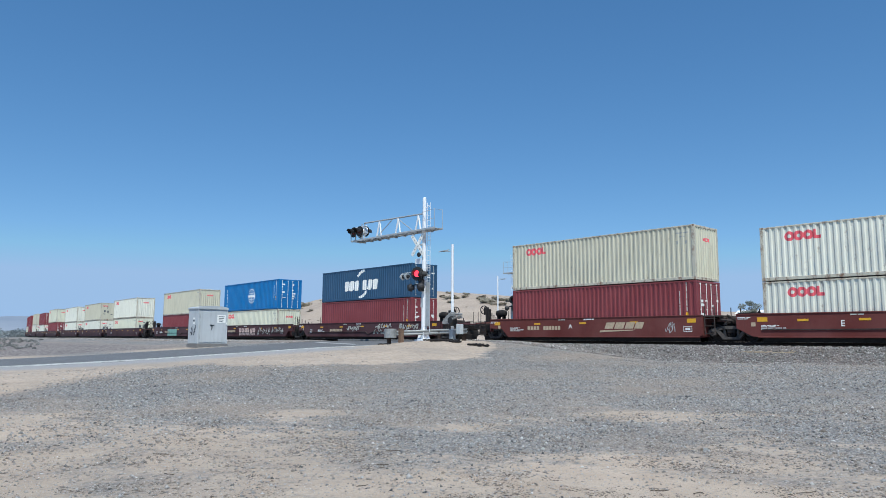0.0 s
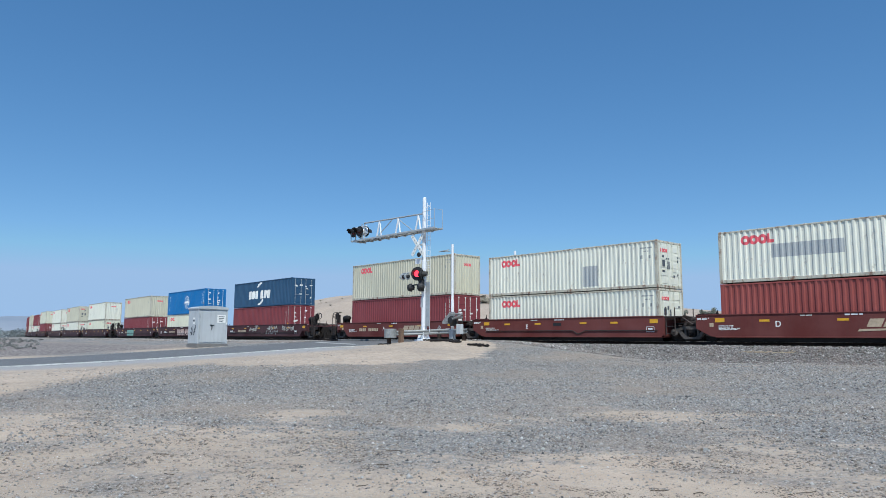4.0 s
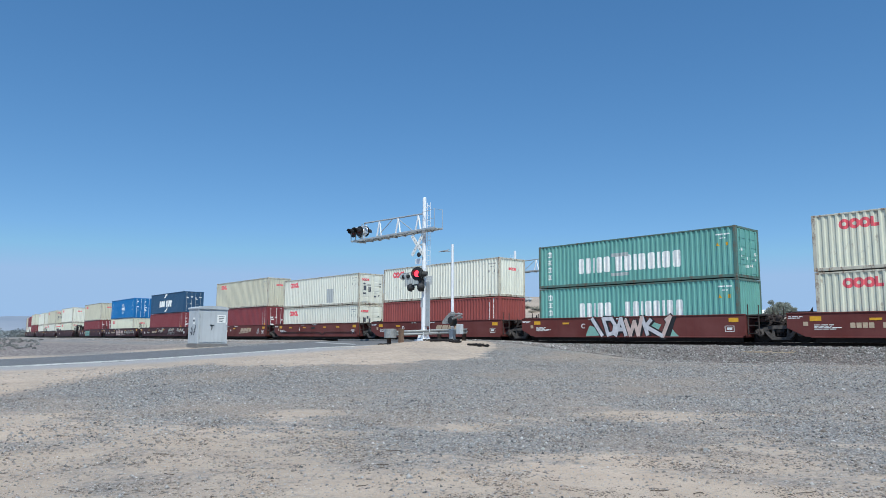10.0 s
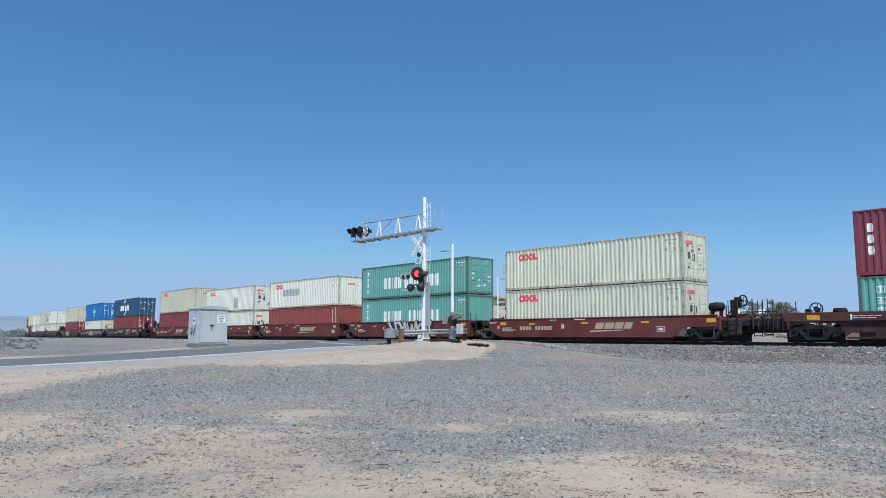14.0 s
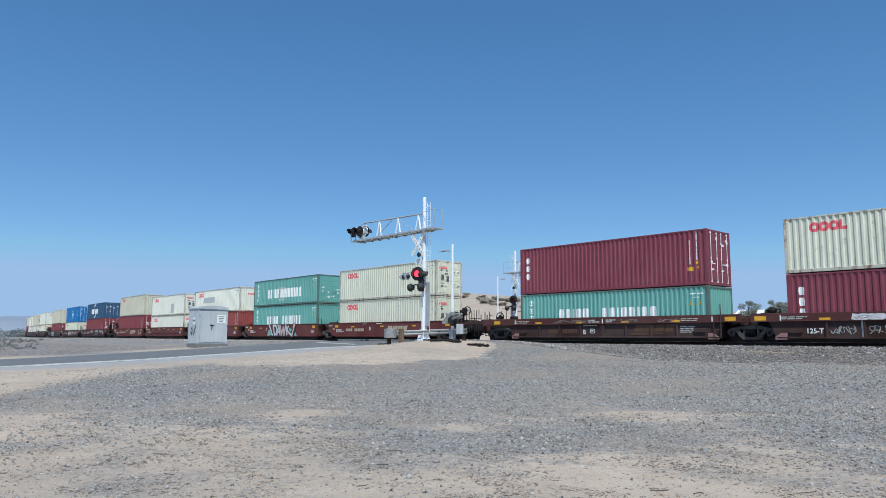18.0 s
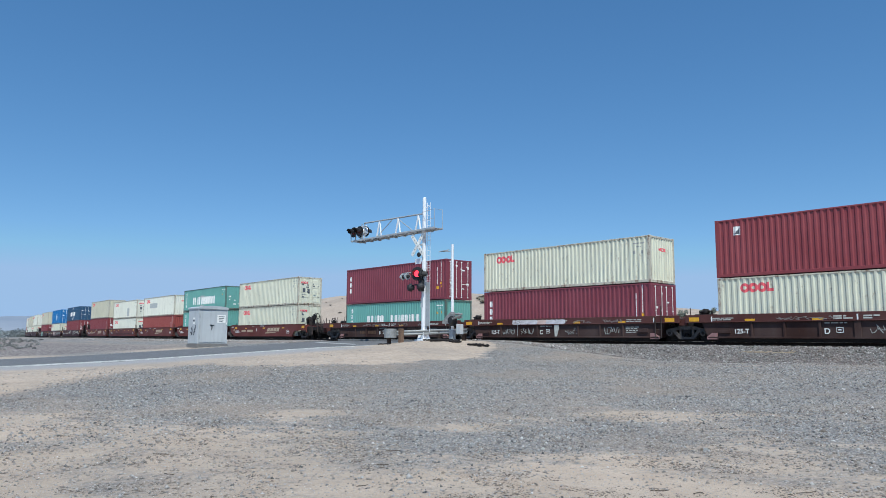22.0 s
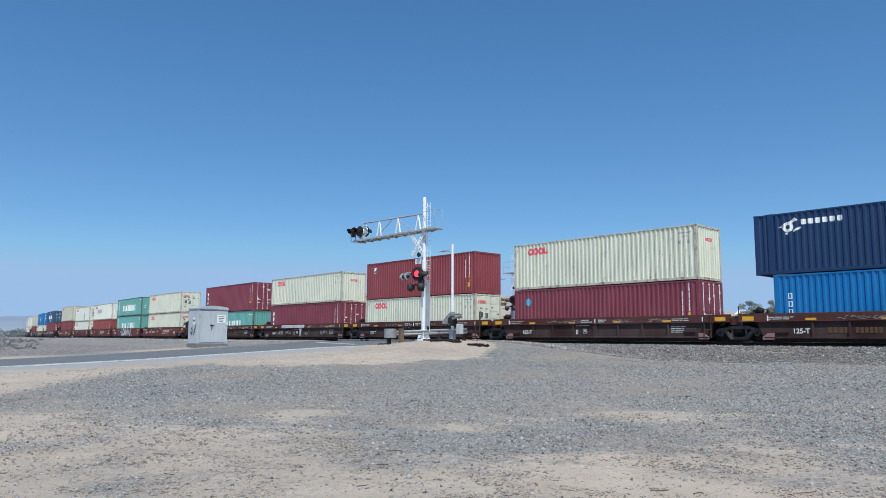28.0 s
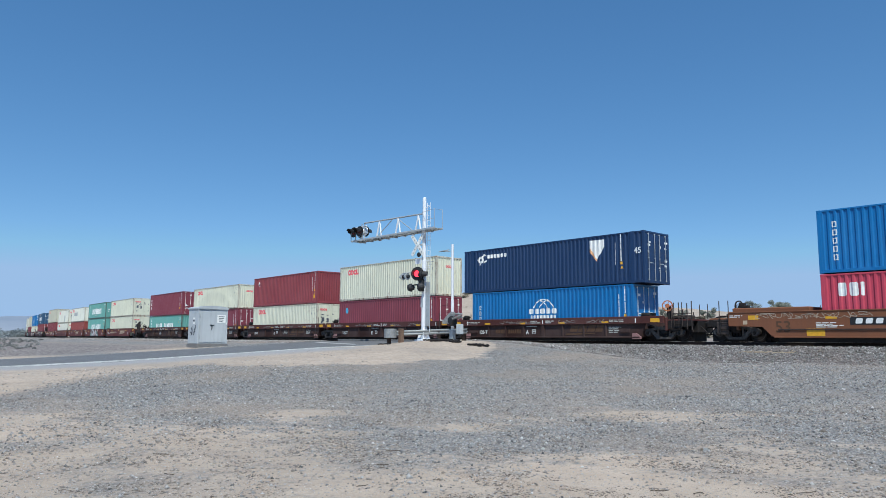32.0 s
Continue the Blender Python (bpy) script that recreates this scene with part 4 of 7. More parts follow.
def truck_frame():
    """Bolster and brake beams of a freight truck, and dark blocks added for the shade beneath."""
    sh = Shape()
    sh.cbox(-0.2, 0.2, -1.1, 1.1, 0.42, 0.68, 0.03)
    # Added blocks down to the rail: they stand in for shade between the wheels.
    sh.cbox(-0.50, 0.50, -0.85, 0.85, 0.012, 0.44, 0.03)
    for s in (-1, 1):
        sh.cbox(min(s * 0.46, s * 1.42), max(s * 0.46, s * 1.42), -0.62, 0.62, 0.012, 0.60, 0.03)
    sh.lathe((0, 0, 0.66), (0, 0, 1), ((0, 0.32), (0.1, 0.32)), 14)
    for s in (-1, 1):
        sh.rod((s * 0.43, -0.9, 0.42), (s * 0.43, 0.9, 0.42), 0.05, 8)
    return sh.mesh("truck", None)


def side_frame():
    """One arched casting: pedestals over the axle ends, sloping legs, a spring window and ribs."""
    sh = Shape()
    sh.slab([(-1.10, 0.36), (-0.76, 0.36), (-0.74, 0.50), (-0.40, 0.60), (0.40, 0.60), (0.74, 0.50), (0.76, 0.36), (1.10, 0.36), (1.12, 0.54), (0.98, 0.64), (0.72, 0.67), (0.40, 0.76), (-0.40, 0.76), (-0.72, 0.67), (-0.98, 0.64), (-1.12, 0.54)], -0.10, 0.10)
    for s in (-1, 1):
        leg = [(s * 0.76, 0.52), (s * 0.40, 0.12), (s * 0.24, 0.12), (s * 0.24, 0.26), (s * 0.34, 0.30), (s * 0.60, 0.58)]
        sh.slab(leg if s < 0 else leg[::-1], -0.09, 0.09)
        sh.slab([(s * 0.33 - 0.06, 0.22), (s * 0.33 + 0.06, 0.22), (s * 0.33 + 0.05, 0.64), (s * 0.33 - 0.05, 0.64)], -0.07, 0.07)
        sh.lathe((s * 0.89, 0.13, 0.42), (0, -1, 0), ((0, 0.13), (0.03, 0.16), (0.24, 0.16), (0.27, 0.13), (0.28, 0.06)), 14)
        sh.lathe((s * 0.89, -0.13, 0.42), (0, 1, 0), ((0, 0.06), (0.01, 0.13), (0.04, 0.16), (0.26, 0.16)), 14)
        sh.cbox(s * 0.89 - 0.19, s * 0.89 + 0.19, -0.115, 0.115, 0.50, 0.60, 0.03)
    sh.slab([(-0.42, 0.12), (0.42, 0.12), (0.36, 0.24), (-0.36, 0.24)], -0.12, 0.12)
    for x in (-0.55, 0.55):
        sh.cbox(x - 0.03, x + 0.03, -0.115, 0.115, 0.56, 0.68, 0.01)
    return sh.mesh("side_frame", None)


def spring_mesh():
    sh = Shape()
    for k in range(3):
        for z in range(4):
            sh.lathe(((k - 1) * 0.15, 0, 0.27 + z * 0.042), (0, 0, 1), ((0, 0.05), (0.012, 0.068), (0.028, 0.068), (0.04, 0.05)), 8)
    return sh.mesh("spring", None)


TRUCK, FRAME, SPRING = truck_frame(), side_frame(), spring_mesh()


def stuff_part(*args):
    ob = part(*args)
    ob["kind"] = "stuff"
    return ob


def add_truck(car, x, rolls):
    t = part("truck", TRUCK, IRON, car, "sooty cast iron truck", pose(x, 0, 0))
    for s in (-1, 1):
        part("side_frame", FRAME, SIDEIRON, t, m=pose(0, s * 1.02, 0))
        part("spring", SPRING, IRON, t, m=pose(0, s * 1.02, 0))
    for s in (-0.89, 0.89):
        w = part("wheelset", WHEELSET, WHEELIRON, t, "rolling steel wheelset", pose(s, 0, WHEEL_R))
        if rolls:
            ROLLING.append((w, s))
    return t


# Wheel iron darkened in colour for the shade behind the side frames.
WHEELIRON = plain("shaded_brown_wheel_iron", (0.022, 0.017, 0.015), 0.65, 0.3, 0.4)


def letter(txt, size, material, parent, x, y, z):
    """One readable mark in the built-in font, lying on a car's side."""
    cu = bpy.data.curves.new("letter", "FONT")
    cu.body, cu.size, cu.extrude, cu.offset = txt, size, 0.003, 0.006
    tmp = new("letter_form", cu)
    me = bpy.data.meshes.new_from_object(tmp.evaluated_get(bpy.context.evaluated_depsgraph_get()))
    bpy.data.objects.remove(tmp)
    me.materials.clear()
    me.materials.append(None)
    return part("letter", me, material, parent, "painted letters", pose(x, y, z, 90))


def scrawl(seed, w, h, n, thick=1.0):
    """Spray-painted loops: bent strokes of uneven width."""
    r, sh = random.Random(seed), Shape()
    for i in range(n):
        x, z = w * (i + 0.5) / n, h * 0.5
        a = r.uniform(0, 6.28)
        pts = []
        for k in range(r.randint(5, 8)):
            pts.append((x + r.uniform(-0.5, 0.6) * w / n * 1.1, z + r.uniform(-0.5, 0.5) * h))
        wd = r.uniform(0.02, 0.045) * thick
        for (x0, z0), (x1, z1) in zip(pts, pts[1:]):
            d = math.hypot(x1 - x0, z1 - z0) or 1
            nx, nz = -(z1 - z0) / d * wd, (x1 - x0) / d * wd
            q = [(x0 + nx, z0 + nz), (x0 - nx, z0 - nz), (x1 - nx, z1 - nz), (x1 + nx, z1 + nz)]
            sh.slab(q, -T - 0.0004 * i, 0)
    return sh


def cursive(seed, w, h, n):
    """Thin sprayed handwriting: one looping line of n letters."""
    r, sh = random.Random(seed), Shape()
    knots = []
    for k in range(n):
        x, u = w * k / n, w / n
        for _ in range(r.randint(4, 6)):
            knots.append((x + r.uniform(-0.1, 1.1) * u, r.choice((r.uniform(0, 0.25), r.uniform(0.7, 1.0), r.uniform(0.3, 0.6))) * h))
    pts = []
    for k in range(1, len(knots) - 2):
        p0, p1, p2, p3 = knots[k - 1:k + 3]
        for q in (0.0, 0.25, 0.5, 0.75):
            pts.append(tuple(0.5 * (2 * b + (c - a) * q + (2 * a - 5 * b + 4 * c - d) * q * q + (3 * b - a - 3 * c + d) * q ** 3) for a, b, c, d in zip(p0, p1, p2, p3)))
    for i, ((x0, z0), (x1, z1)) in enumerate(zip(pts, pts[1:])):
        d = math.hypot(x1 - x0, z1 - z0) or 1
        wd = 0.009 + 0.003 * math.sin(i * 0.7)
        nx, nz, ex, ez = -(z1 - z0) / d * wd, (x1 - x0) / d * wd, (x1 - x0) / d * wd, (z1 - z0) / d * wd
        sh.slab([(x0 + nx - ex, z0 + nz - ez), (x0 - nx - ex, z0 - nz - ez), (x1 - nx + ex, z1 - nz + ez), (x1 + nx + ex, z1 + nz + ez)], -T - 0.0003 * (i % 9), 0)
    return sh


def fat_letters(seed, w, h, n):
    """Bulky sprayed letters, as slanted plates."""
    r, sh = random.Random(seed), Shape()
    for i in range(n):
        x0, u = w * i / n, w / n * 0.86
        k = r.uniform(-0.25, 0.25) * u
        sh.slab([(x0, 0), (x0 + u * 0.34, 0.0), (x0 + u * 0.5 + k, h * 0.5), (x0 + u * 0.34 + k, h), (x0 + k, h * r.uniform(0.85, 1.0))], -T, 0)
        sh.slab([(x0 + u * 0.6, 0), (x0 + u, h * 0.1), (x0 + u + k, h * r.uniform(0.85, 1)), (x0 + u * 0.62 + k, h)], -T, 0)
        sh.slab([(x0 + u * 0.3, h * 0.36), (x0 + u * 0.7, h * 0.36), (x0 + u * 0.7, h * 0.6), (x0 + u * 0.3, h * 0.6)], -T - 0.002, 0)
    return sh


FAINTSPRAY = plain("faint_sprayed_paint", (0.50, 0.40, 0.30), 0.6, 0, 0.25, 3)
PEACHSPRAY = plain("sprayed_pale_pink", (0.68, 0.52, 0.46), 0.6, 0, 0.2, 3)
PALESPRAY = plain("sprayed_white", (0.66, 0.64, 0.66), 0.6, 0, 0.25, 3)


def strokes(lines, w):
    """Broad sprayed strokes along broken lines of x, z."""
    sh, k = Shape(), 0
    for line in lines:
        for (xa, za), (xb, zb) in zip(line, line[1:]):
            d = Vector((xb - xa, zb - za)).normalized()
            e, q = d * w * 0.36, Vector((-d.y, d.x)) * w / 2
            a, b = Vector((xa, za)) - e, Vector((xb, zb)) + e
            sh.slab([tuple(a - q), tuple(b - q), tuple(b + q), tuple(a + q)], -T - 0.0006 * k, 0)
            k += 1
    return sh


# A large sprayed word, stroke by stroke, with the paint of each letter.
SPRAYED = ((((0.0, 0.98), (0.62, 0.10)),), (((0.72, 1.0), (1.02, 0.12), (1.36, 0.22), (1.48, 0.62), (1.24, 0.98), (0.78, 0.98)),), (((1.50, 0.10), (1.84, 0.98), (2.12, 0.12)), ((1.66, 0.40), (1.98, 0.40))),
           (((2.14, 0.86), (2.40, 0.12), (2.66, 0.80), (2.88, 0.12), (3.10, 1.0)),), (((3.14, 1.0), (3.42, 0.14)), ((3.30, 0.50), (3.62, 0.86)), ((3.30, 0.56), (4.24, 0.08))), (((4.30, 0.06), (4.74, 1.02), (4.52, 0.86)),))


def slanted_sign():
    """Four slanted blocks over a pointed swoosh, in the place of a railway's name."""
    out = blocks((0.64, 0.68, 0.62, 0.56), 0.40, 0.09, 0.45, False)
    return out + [Shape().slab([(-0.4, -0.22), (2.1, -0.12), (2.3, -0.06), (-0.32, -0.10)], -T, 0)]


YS = 1.43                                   # half the width of a wagon


def end_gear(car, paint, x, d, brake, hub=False, style=""):
    """Platform, posts and coupler or joint at one end; d is the way out."""
    part("platform", Shape().cbox(min(x, x + d * 1.5), max(x, x + d * 1.5), -1.25, 1.25, 1.02, 1.12, 0.02).cbox(min(x, x + d * 0.12), max(x, x + d * 0.12), -1.35, 1.35, 0.55, 1.22, 0.02), paint, car)
    for s in (-1.24, 1.24):
        part("end_skirt", Shape().slab([(x, 0.62), (x + d * 1.5, 0.78), (x + d * 1.5, 1.04), (x, 1.04)][::d], s - 0.03, s + 0.03), IRON, car)
    for s in (-1, 1):
        part("grab_post", Shape().rod((x + d * 0.5, s * 1.3, 0.75), (x + d * 0.5, s * 1.3, 1.95), 0.022, 6).rod((x + d * 0.95, s * 1.3, 0.75), (x + d * 0.95, s * 1.3, 1.95), 0.022, 6), GEARIRON, car)
        part("step_ladder", Shape().rod((x + d * 0.5, s * 1.34, 0.25), (x + d * 0.5, s * 1.34, 1.1), 0.02, 6).rod((x + d * 0.9, s * 1.34, 0.25), (x + d * 0.9, s * 1.34, 1.1), 0.02, 6)
             .rod((x + d * 0.5, s * 1.34, 0.32), (x + d * 0.9, s * 1.34, 0.32), 0.018, 6).rod((x + d * 0.5, s * 1.34, 0.6), (x + d * 0.9, s * 1.34, 0.6), 0.018, 6).rod((x + d * 0.5, s * 1.34, 0.88), (x + d * 0.9, s * 1.34, 0.88), 0.018, 6), IRON, car)
    gear = Shape().rod((x + d * 0.3, -0.9, 1.2), (x + d * 0.3, 0.4, 1.2), 0.09, 10).cbox(min(x + d * 0.5, x + d * 0.9), max(x + d * 0.5, x + d * 0.9), -0.7, 0.1, 1.1, 1.34, 0.03)
    for k in range(3):
        gear.rod((x + d * (0.25 + 0.3 * k), -1.0 + 0.5 * k, 1.1), (x + d * (0.25 + 0.3 * k), -1.0 + 0.5 * k, 1.75 - 0.12 * k), 0.03, 6)
    gear.rod((x + d * 0.2, -1.0, 1.3), (x + d * 1.3, -0.8, 1.16), 0.02, 6).rod((x + d * 0.2, -0.5, 1.36), (x + d * 1.4, -0.3, 1.2), 0.02, 6).rod((x + d * 1.2, -0.9, 1.0), (x + d * 1.3, -0.9, 0.5), 0.03, 6)
    part("brake_gear", gear, GEARIRON, car)
    pipes = Shape()
    rp = random.Random(int(abs(x) * 100) + (7 if d > 0 else 3))
    for _ in range(7):
        ya, za = rp.uniform(-1.25, 0.6), rp.uniform(0.55, 1.3)
        yb, zb = ya + rp.uniform(-0.4, 0.4), za + rp.uniform(-0.35, 0.25)
        xa, xb = x + d * rp.uniform(0.1, 0.6), x + d * rp.uniform(0.9, 1.6)
        pipes.rod((xa, ya, za), ((xa + xb) / 2, yb, za), 0.028, 6).rod(((xa + xb) / 2, yb, za), (xb, yb, zb), 0.028, 6)
    pipes.cbox(min(x + d * 0.2, x + d * 0.75), max(x + d * 0.2, x + d * 0.75), -1.2, -0.75, 0.5, 0.98, 0.04)
    part("brake_pipes", pipes, IRON, car)["kind"] = "stuff"
    part("draft_sill", Shape().cbox(min(x - d * 0.3, x + d * 1.5), max(x - d * 0.3, x + d * 1.5), -0.75, 0.75, 0.45, 1.02, 0.03), IRON, car)
    if brake:
        part("coupler", Shape().cbox(min(x + d * 1.4, x + d * 1.95), max(x + d * 1.4, x + d * 1.95), -0.1, 0.1, 0.72, 0.98, 0.03).cbox(min(x + d * 1.9, x + d * 2.2), max(x + d * 1.9, x + d * 2.2), -0.2, 0.2, 0.68, 1.02, 0.05), IRON, car)
        wheel = Shape().ring(0, 0, 0.23, 0.28, -0.02, 0.02, 20)
        for k in range(5):
            a = k * 1.2566
            wheel.rod((0, 0, 0), (math.cos(a) * 0.26, 0, math.sin(a) * 0.26), 0.014, 5)
        if style == "flat":
            wheel.ring(0, 0, 0.01, 0.11, -0.03, 0.03, 12)
            wx = x + d * (0.15 if hub else -1.35)
            part("brake_wheel", wheel, RUSTORANGE if hub else IRON, car, "rusty orange brake wheel" if hub else "", pose(wx, -1.28, 1.80 if hub else 1.46, 0, 0, 12))
            part("brake_stand", Shape().cbox(wx - 0.08, wx + 0.08, -1.24, -1.05, 1.1, 1.80 if hub else 1.5, 0.02).rod((wx, -1.1, 1.2), (wx + d * 0.8, -0.7, 1.15), 0.03, 6), IRON, car)
            part("valve_case", Shape().lathe((x - d * (1.3 if hub else 2.2) - 0.3, -0.9, 1.36), (1, 0, 0), ((0, 0.06), (0.05, 0.14), (0.5, 0.14), (0.56, 0.06)), 12).cbox(x - d * 0.9 - 0.1, x - d * 0.9 + 0.1, -1.1, -0.8, 1.3, 1.48, 0.03), IRON, car, smooth=True)
            rails = Shape()
            for k, h in ((0.35, 1.62), (0.75, 1.95), (1.2, 1.9), (1.45, 2.0)):
                rails.rod((x + d * k, -1.26, 0.6), (x + d * k, -1.26, h), 0.026, 6)
            part("end_rails", rails.rod((x + d * 0.35, -1.26, 1.4), (x + d * 1.45, -1.26, 1.4), 0.02, 6), GEARIRON, car)
        else:
            tx = x - d * 0.35
            if style != "low":
                part("air_tank", Shape().lathe((tx - 0.38, -0.75, 1.70), (1, 0, 0), ((0, 0.10), (0.05, 0.19), (0.38, 0.235), (0.71, 0.19), (0.76, 0.10)), 16), IRON, car, smooth=True)
                part("tank_bracket", Shape().cbox(tx - 0.25, tx - 0.19, -0.9, -0.6, 1.1, 1.52, 0.01).cbox(tx + 0.19, tx + 0.25, -0.9, -0.6, 1.1, 1.52, 0.01), IRON, car)
            part("brake_wheel", wheel, IRON, car, "", pose(x + d * (0.15 if style == "low" else 1.05), -0.9, 1.68 if style == "low" else 1.95, 0, 0, 72))
            bx, bz = (x - d * 0.25, 1.72) if style == "low" else (x + d * 0.6, 2.0)
            part("brake_stand", Shape().cbox(bx - 0.1, bx + 0.1, -1.1, -0.8, 1.0, bz, 0.02).cbox(bx + d * 0.22 - 0.14, bx + d * 0.22 + 0.14, -1.05, -0.82, bz - 0.38, bz + 0.12, 0.03).rod((bx, -0.95, bz - 0.25), (bx + d * 0.45, -0.9, bz - 0.05), 0.05, 8).rod((bx - d * 0.4, -1.0, 1.1), (bx, -0.95, bz - 0.3), 0.03, 6), IRON, car)
            part("end_steps", Shape().cbox(min(x + d * 0.2, x + d * 1.3), max(x + d * 0.2, x + d * 1.3), -1.28, -0.9, 0.98, 1.06, 0.01).cbox(min(x + d * 0.5, x + d * 1.1), max(x + d * 0.5, x + d * 1.1), -1.3, -1.24, 0.35, 0.95, 0.02), GEARIRON, car)
        part("air_hose", Shape().rod((x + d * 1.5, -0.45, 0.75), (x + d * 1.9, -0.45, 0.35), 0.03, 6).rod((x + d * 1.9, -0.45, 0.35), (x + d * 2.15, -0.4, 0.38), 0.03, 6), IRON, car)
    else:
        part("joint", Shape().cbox(min(x, x + d * 1.75), max(x, x + d * 1.75), -0.3, 0.3, 0.7, 1.0, 0.04).rod((x + d * 1.5, 0, 0.62), (x + d * 1.5, 0, 1.12), 0.22, 10), IRON, car)


def clutter(car, x0, x1, seed, n=16):
    """Levers, rods, hoses and boxes over a joint."""
    r, sh = random.Random(seed), Shape()
    for _ in range(n):
        xa, xb = r.uniform(x0, x1), r.uniform(x0, x1)
        ya, za, zb = r.uniform(-1.25, 0.3), r.uniform(0.72, 1.30), r.uniform(0.72, 1.30)
        sh.rod((xa, ya, za), (xb, ya + r.uniform(-0.3, 0.3), zb), r.choice((0.02, 0.028, 0.04)), 6)
    for _ in range(5):
        xa, ya, za = r.uniform(x0, x1 - 0.35), r.uniform(-1.2, -0.1), r.uniform(0.78, 1.08)
        sh.cbox(xa, xa + r.uniform(0.15, 0.4), ya, ya + r.uniform(0.08, 0.3), za, za + r.uniform(0.1, 0.24), 0.02)
    for k in range(2):
        xa = x0 + (x1 - x0) * (0.25 + 0.4 * k)
        sh.slab([(xa, 0.8), (xa + 0.3, 1.15), (xa + 0.42, 1.15), (xa + 0.16, 0.8)], -1.1 + k * 0.15, -1.06 + k * 0.15)
        sh.lathe((xa, -1.15, 1.12), (0, 1, 0), ((0, 0.05), (0.01, 0.1), (0.2, 0.1), (0.21, 0.05)), 10)
    stuff_part("brake_gear", sh, GEARIRON, car, "dusty brake levers and hoses")


def side_ladder(car, xa, xb, top, low=0.34, rungs=3, y=1.37, second=None):
    for s in (-1, 1):
        sh = Shape().rod((xa, s * y, low), (xa, s * y, top), 0.026, 6).rod((xb, s * y, low), (xb, s * y, second or top - 0.04), 0.026, 6)
        for k in range(rungs):
            sh.rod((xa, s * y, low + 0.06 + k * 0.36), (xb, s * y, low + 0.06 + k * 0.36), 0.02, 6)
        part("ladder", sh, GEARIRON, car, "dark iron ladder with two posts")


def walkway(car, x0, x1, z):
    """A small raised grating on short posts."""
    sh = Shape()
    for k in range(7):
        y = -1.3 + k * 0.42
        sh.box(x0, x1, y, y + 0.09, z, z + 0.035)
    for x in (x0 + 0.03, (x0 + x1) / 2, x1 - 0.08):
        sh.box(x, x + 0.05, -1.32, 1.32, z - 0.03, z)
        for y in (-1.28, 1.23):
            sh.box(x, x + 0.05, y, y + 0.05, z - 0.22, z - 0.03)
    part("walkway", sh, IRON, car, "black iron grating")
    part("walkway_bracket", Shape().slab([(x1 - 0.12, z + 0.03), (x1, z + 0.03), (x1 - 0.02, z + 0.2)], -1.3, -1.25), IRON, car)


def joint_rear(car, x, seed, post=1.74):
    """The short end of a joined well: deck, ladder, gear and the joint."""
    part("platform", Shape().cbox(x - 0.1, x + 0.95, -1.34, 1.34, 1.20, 1.27, 0.01), GEARIRON, car)
    side_ladder(car, x + 0.1, x + 0.6, post)
    part("draft_sill", Shape().cbox(x - 0.3, x + 1.2, -0.5, 0.5, 0.50, 0.95, 0.03), IRON, car)
    part("joint", Shape().cbox(x + 1.1, x + 1.75, -0.28, 0.28, 0.62, 0.98, 0.04).rod((x + 1.5, 0, 0.58), (x + 1.5, 0, 1.1), 0.2, 10), IRON, car)
    clutter(car, x + 0.55, x + 1.85, seed)


def joint_front(car, x, seed):
    """The long end of a joined well, which rests on the truck."""
    part("draft_sill", Shape().cbox(x - 0.35, x + 0.9, -0.5, 0.5, 0.50, 0.95, 0.03), IRON, car)
    part("end_floor", Shape().cbox(x + 0.02, x + 0.9, -1.36, 1.36, 1.0, 1.06, 0.01), GEARIRON, car)
    walkway(car, x + 0.02, x + 1.08, 1.33)


def brown_rear(car, x, seed):
    part("draft_sill", Shape().cbox(x - 1.4, x + 0.1, -0.5, 0.5, 0.55, 0.95, 0.03), IRON, car)
    part("platform", Shape().cbox(x - 1.35, x - 0.02, -1.28, 1.28, 1.0, 1.06, 0.01), CARTOP, car)
    side_ladder(car, x - 0.95, x - 1.3, 1.8, 0.16, 3, 1.47, 1.25)
    part("hanging_plate", Shape().slab([(x - 0.1, 0.80), (x + 0.3, 0.80), (x + 0.42, 1.1), (x - 0.2, 1.1)], -1.2, -1.1), CARTOP, car)
    clutter(car, x - 0.9, x + 0.2, seed, 9)


def brown_front(car, x, seed):
    part("draft_sill", Shape().cbox(x - 0.1, x + 1.4, -0.5, 0.5, 0.55, 0.95, 0.03), IRON, car)
    part("platform", Shape().cbox(x + 0.02, x + 1.35, -1.28, 1.28, 1.0, 1.06, 0.01), CARTOP, car)
    walkway(car, x + 0.45, x + 1.35, 1.30)
    part("brake_drum", Shape().lathe((x + 0.85, -1.15, 1.46), (0, 1, 0), ((0, 0.05), (0.02, 0.15), (0.3, 0.15), (0.32, 0.05)), 14).cbox(x + 0.55, x + 0.72, -1.1, -0.8, 1.33, 1.5, 0.02).rod((x + 0.6, -1.2, 1.45), (x + 1.2, -1.0, 1.5), 0.025, 6), IRON, car, smooth=True)


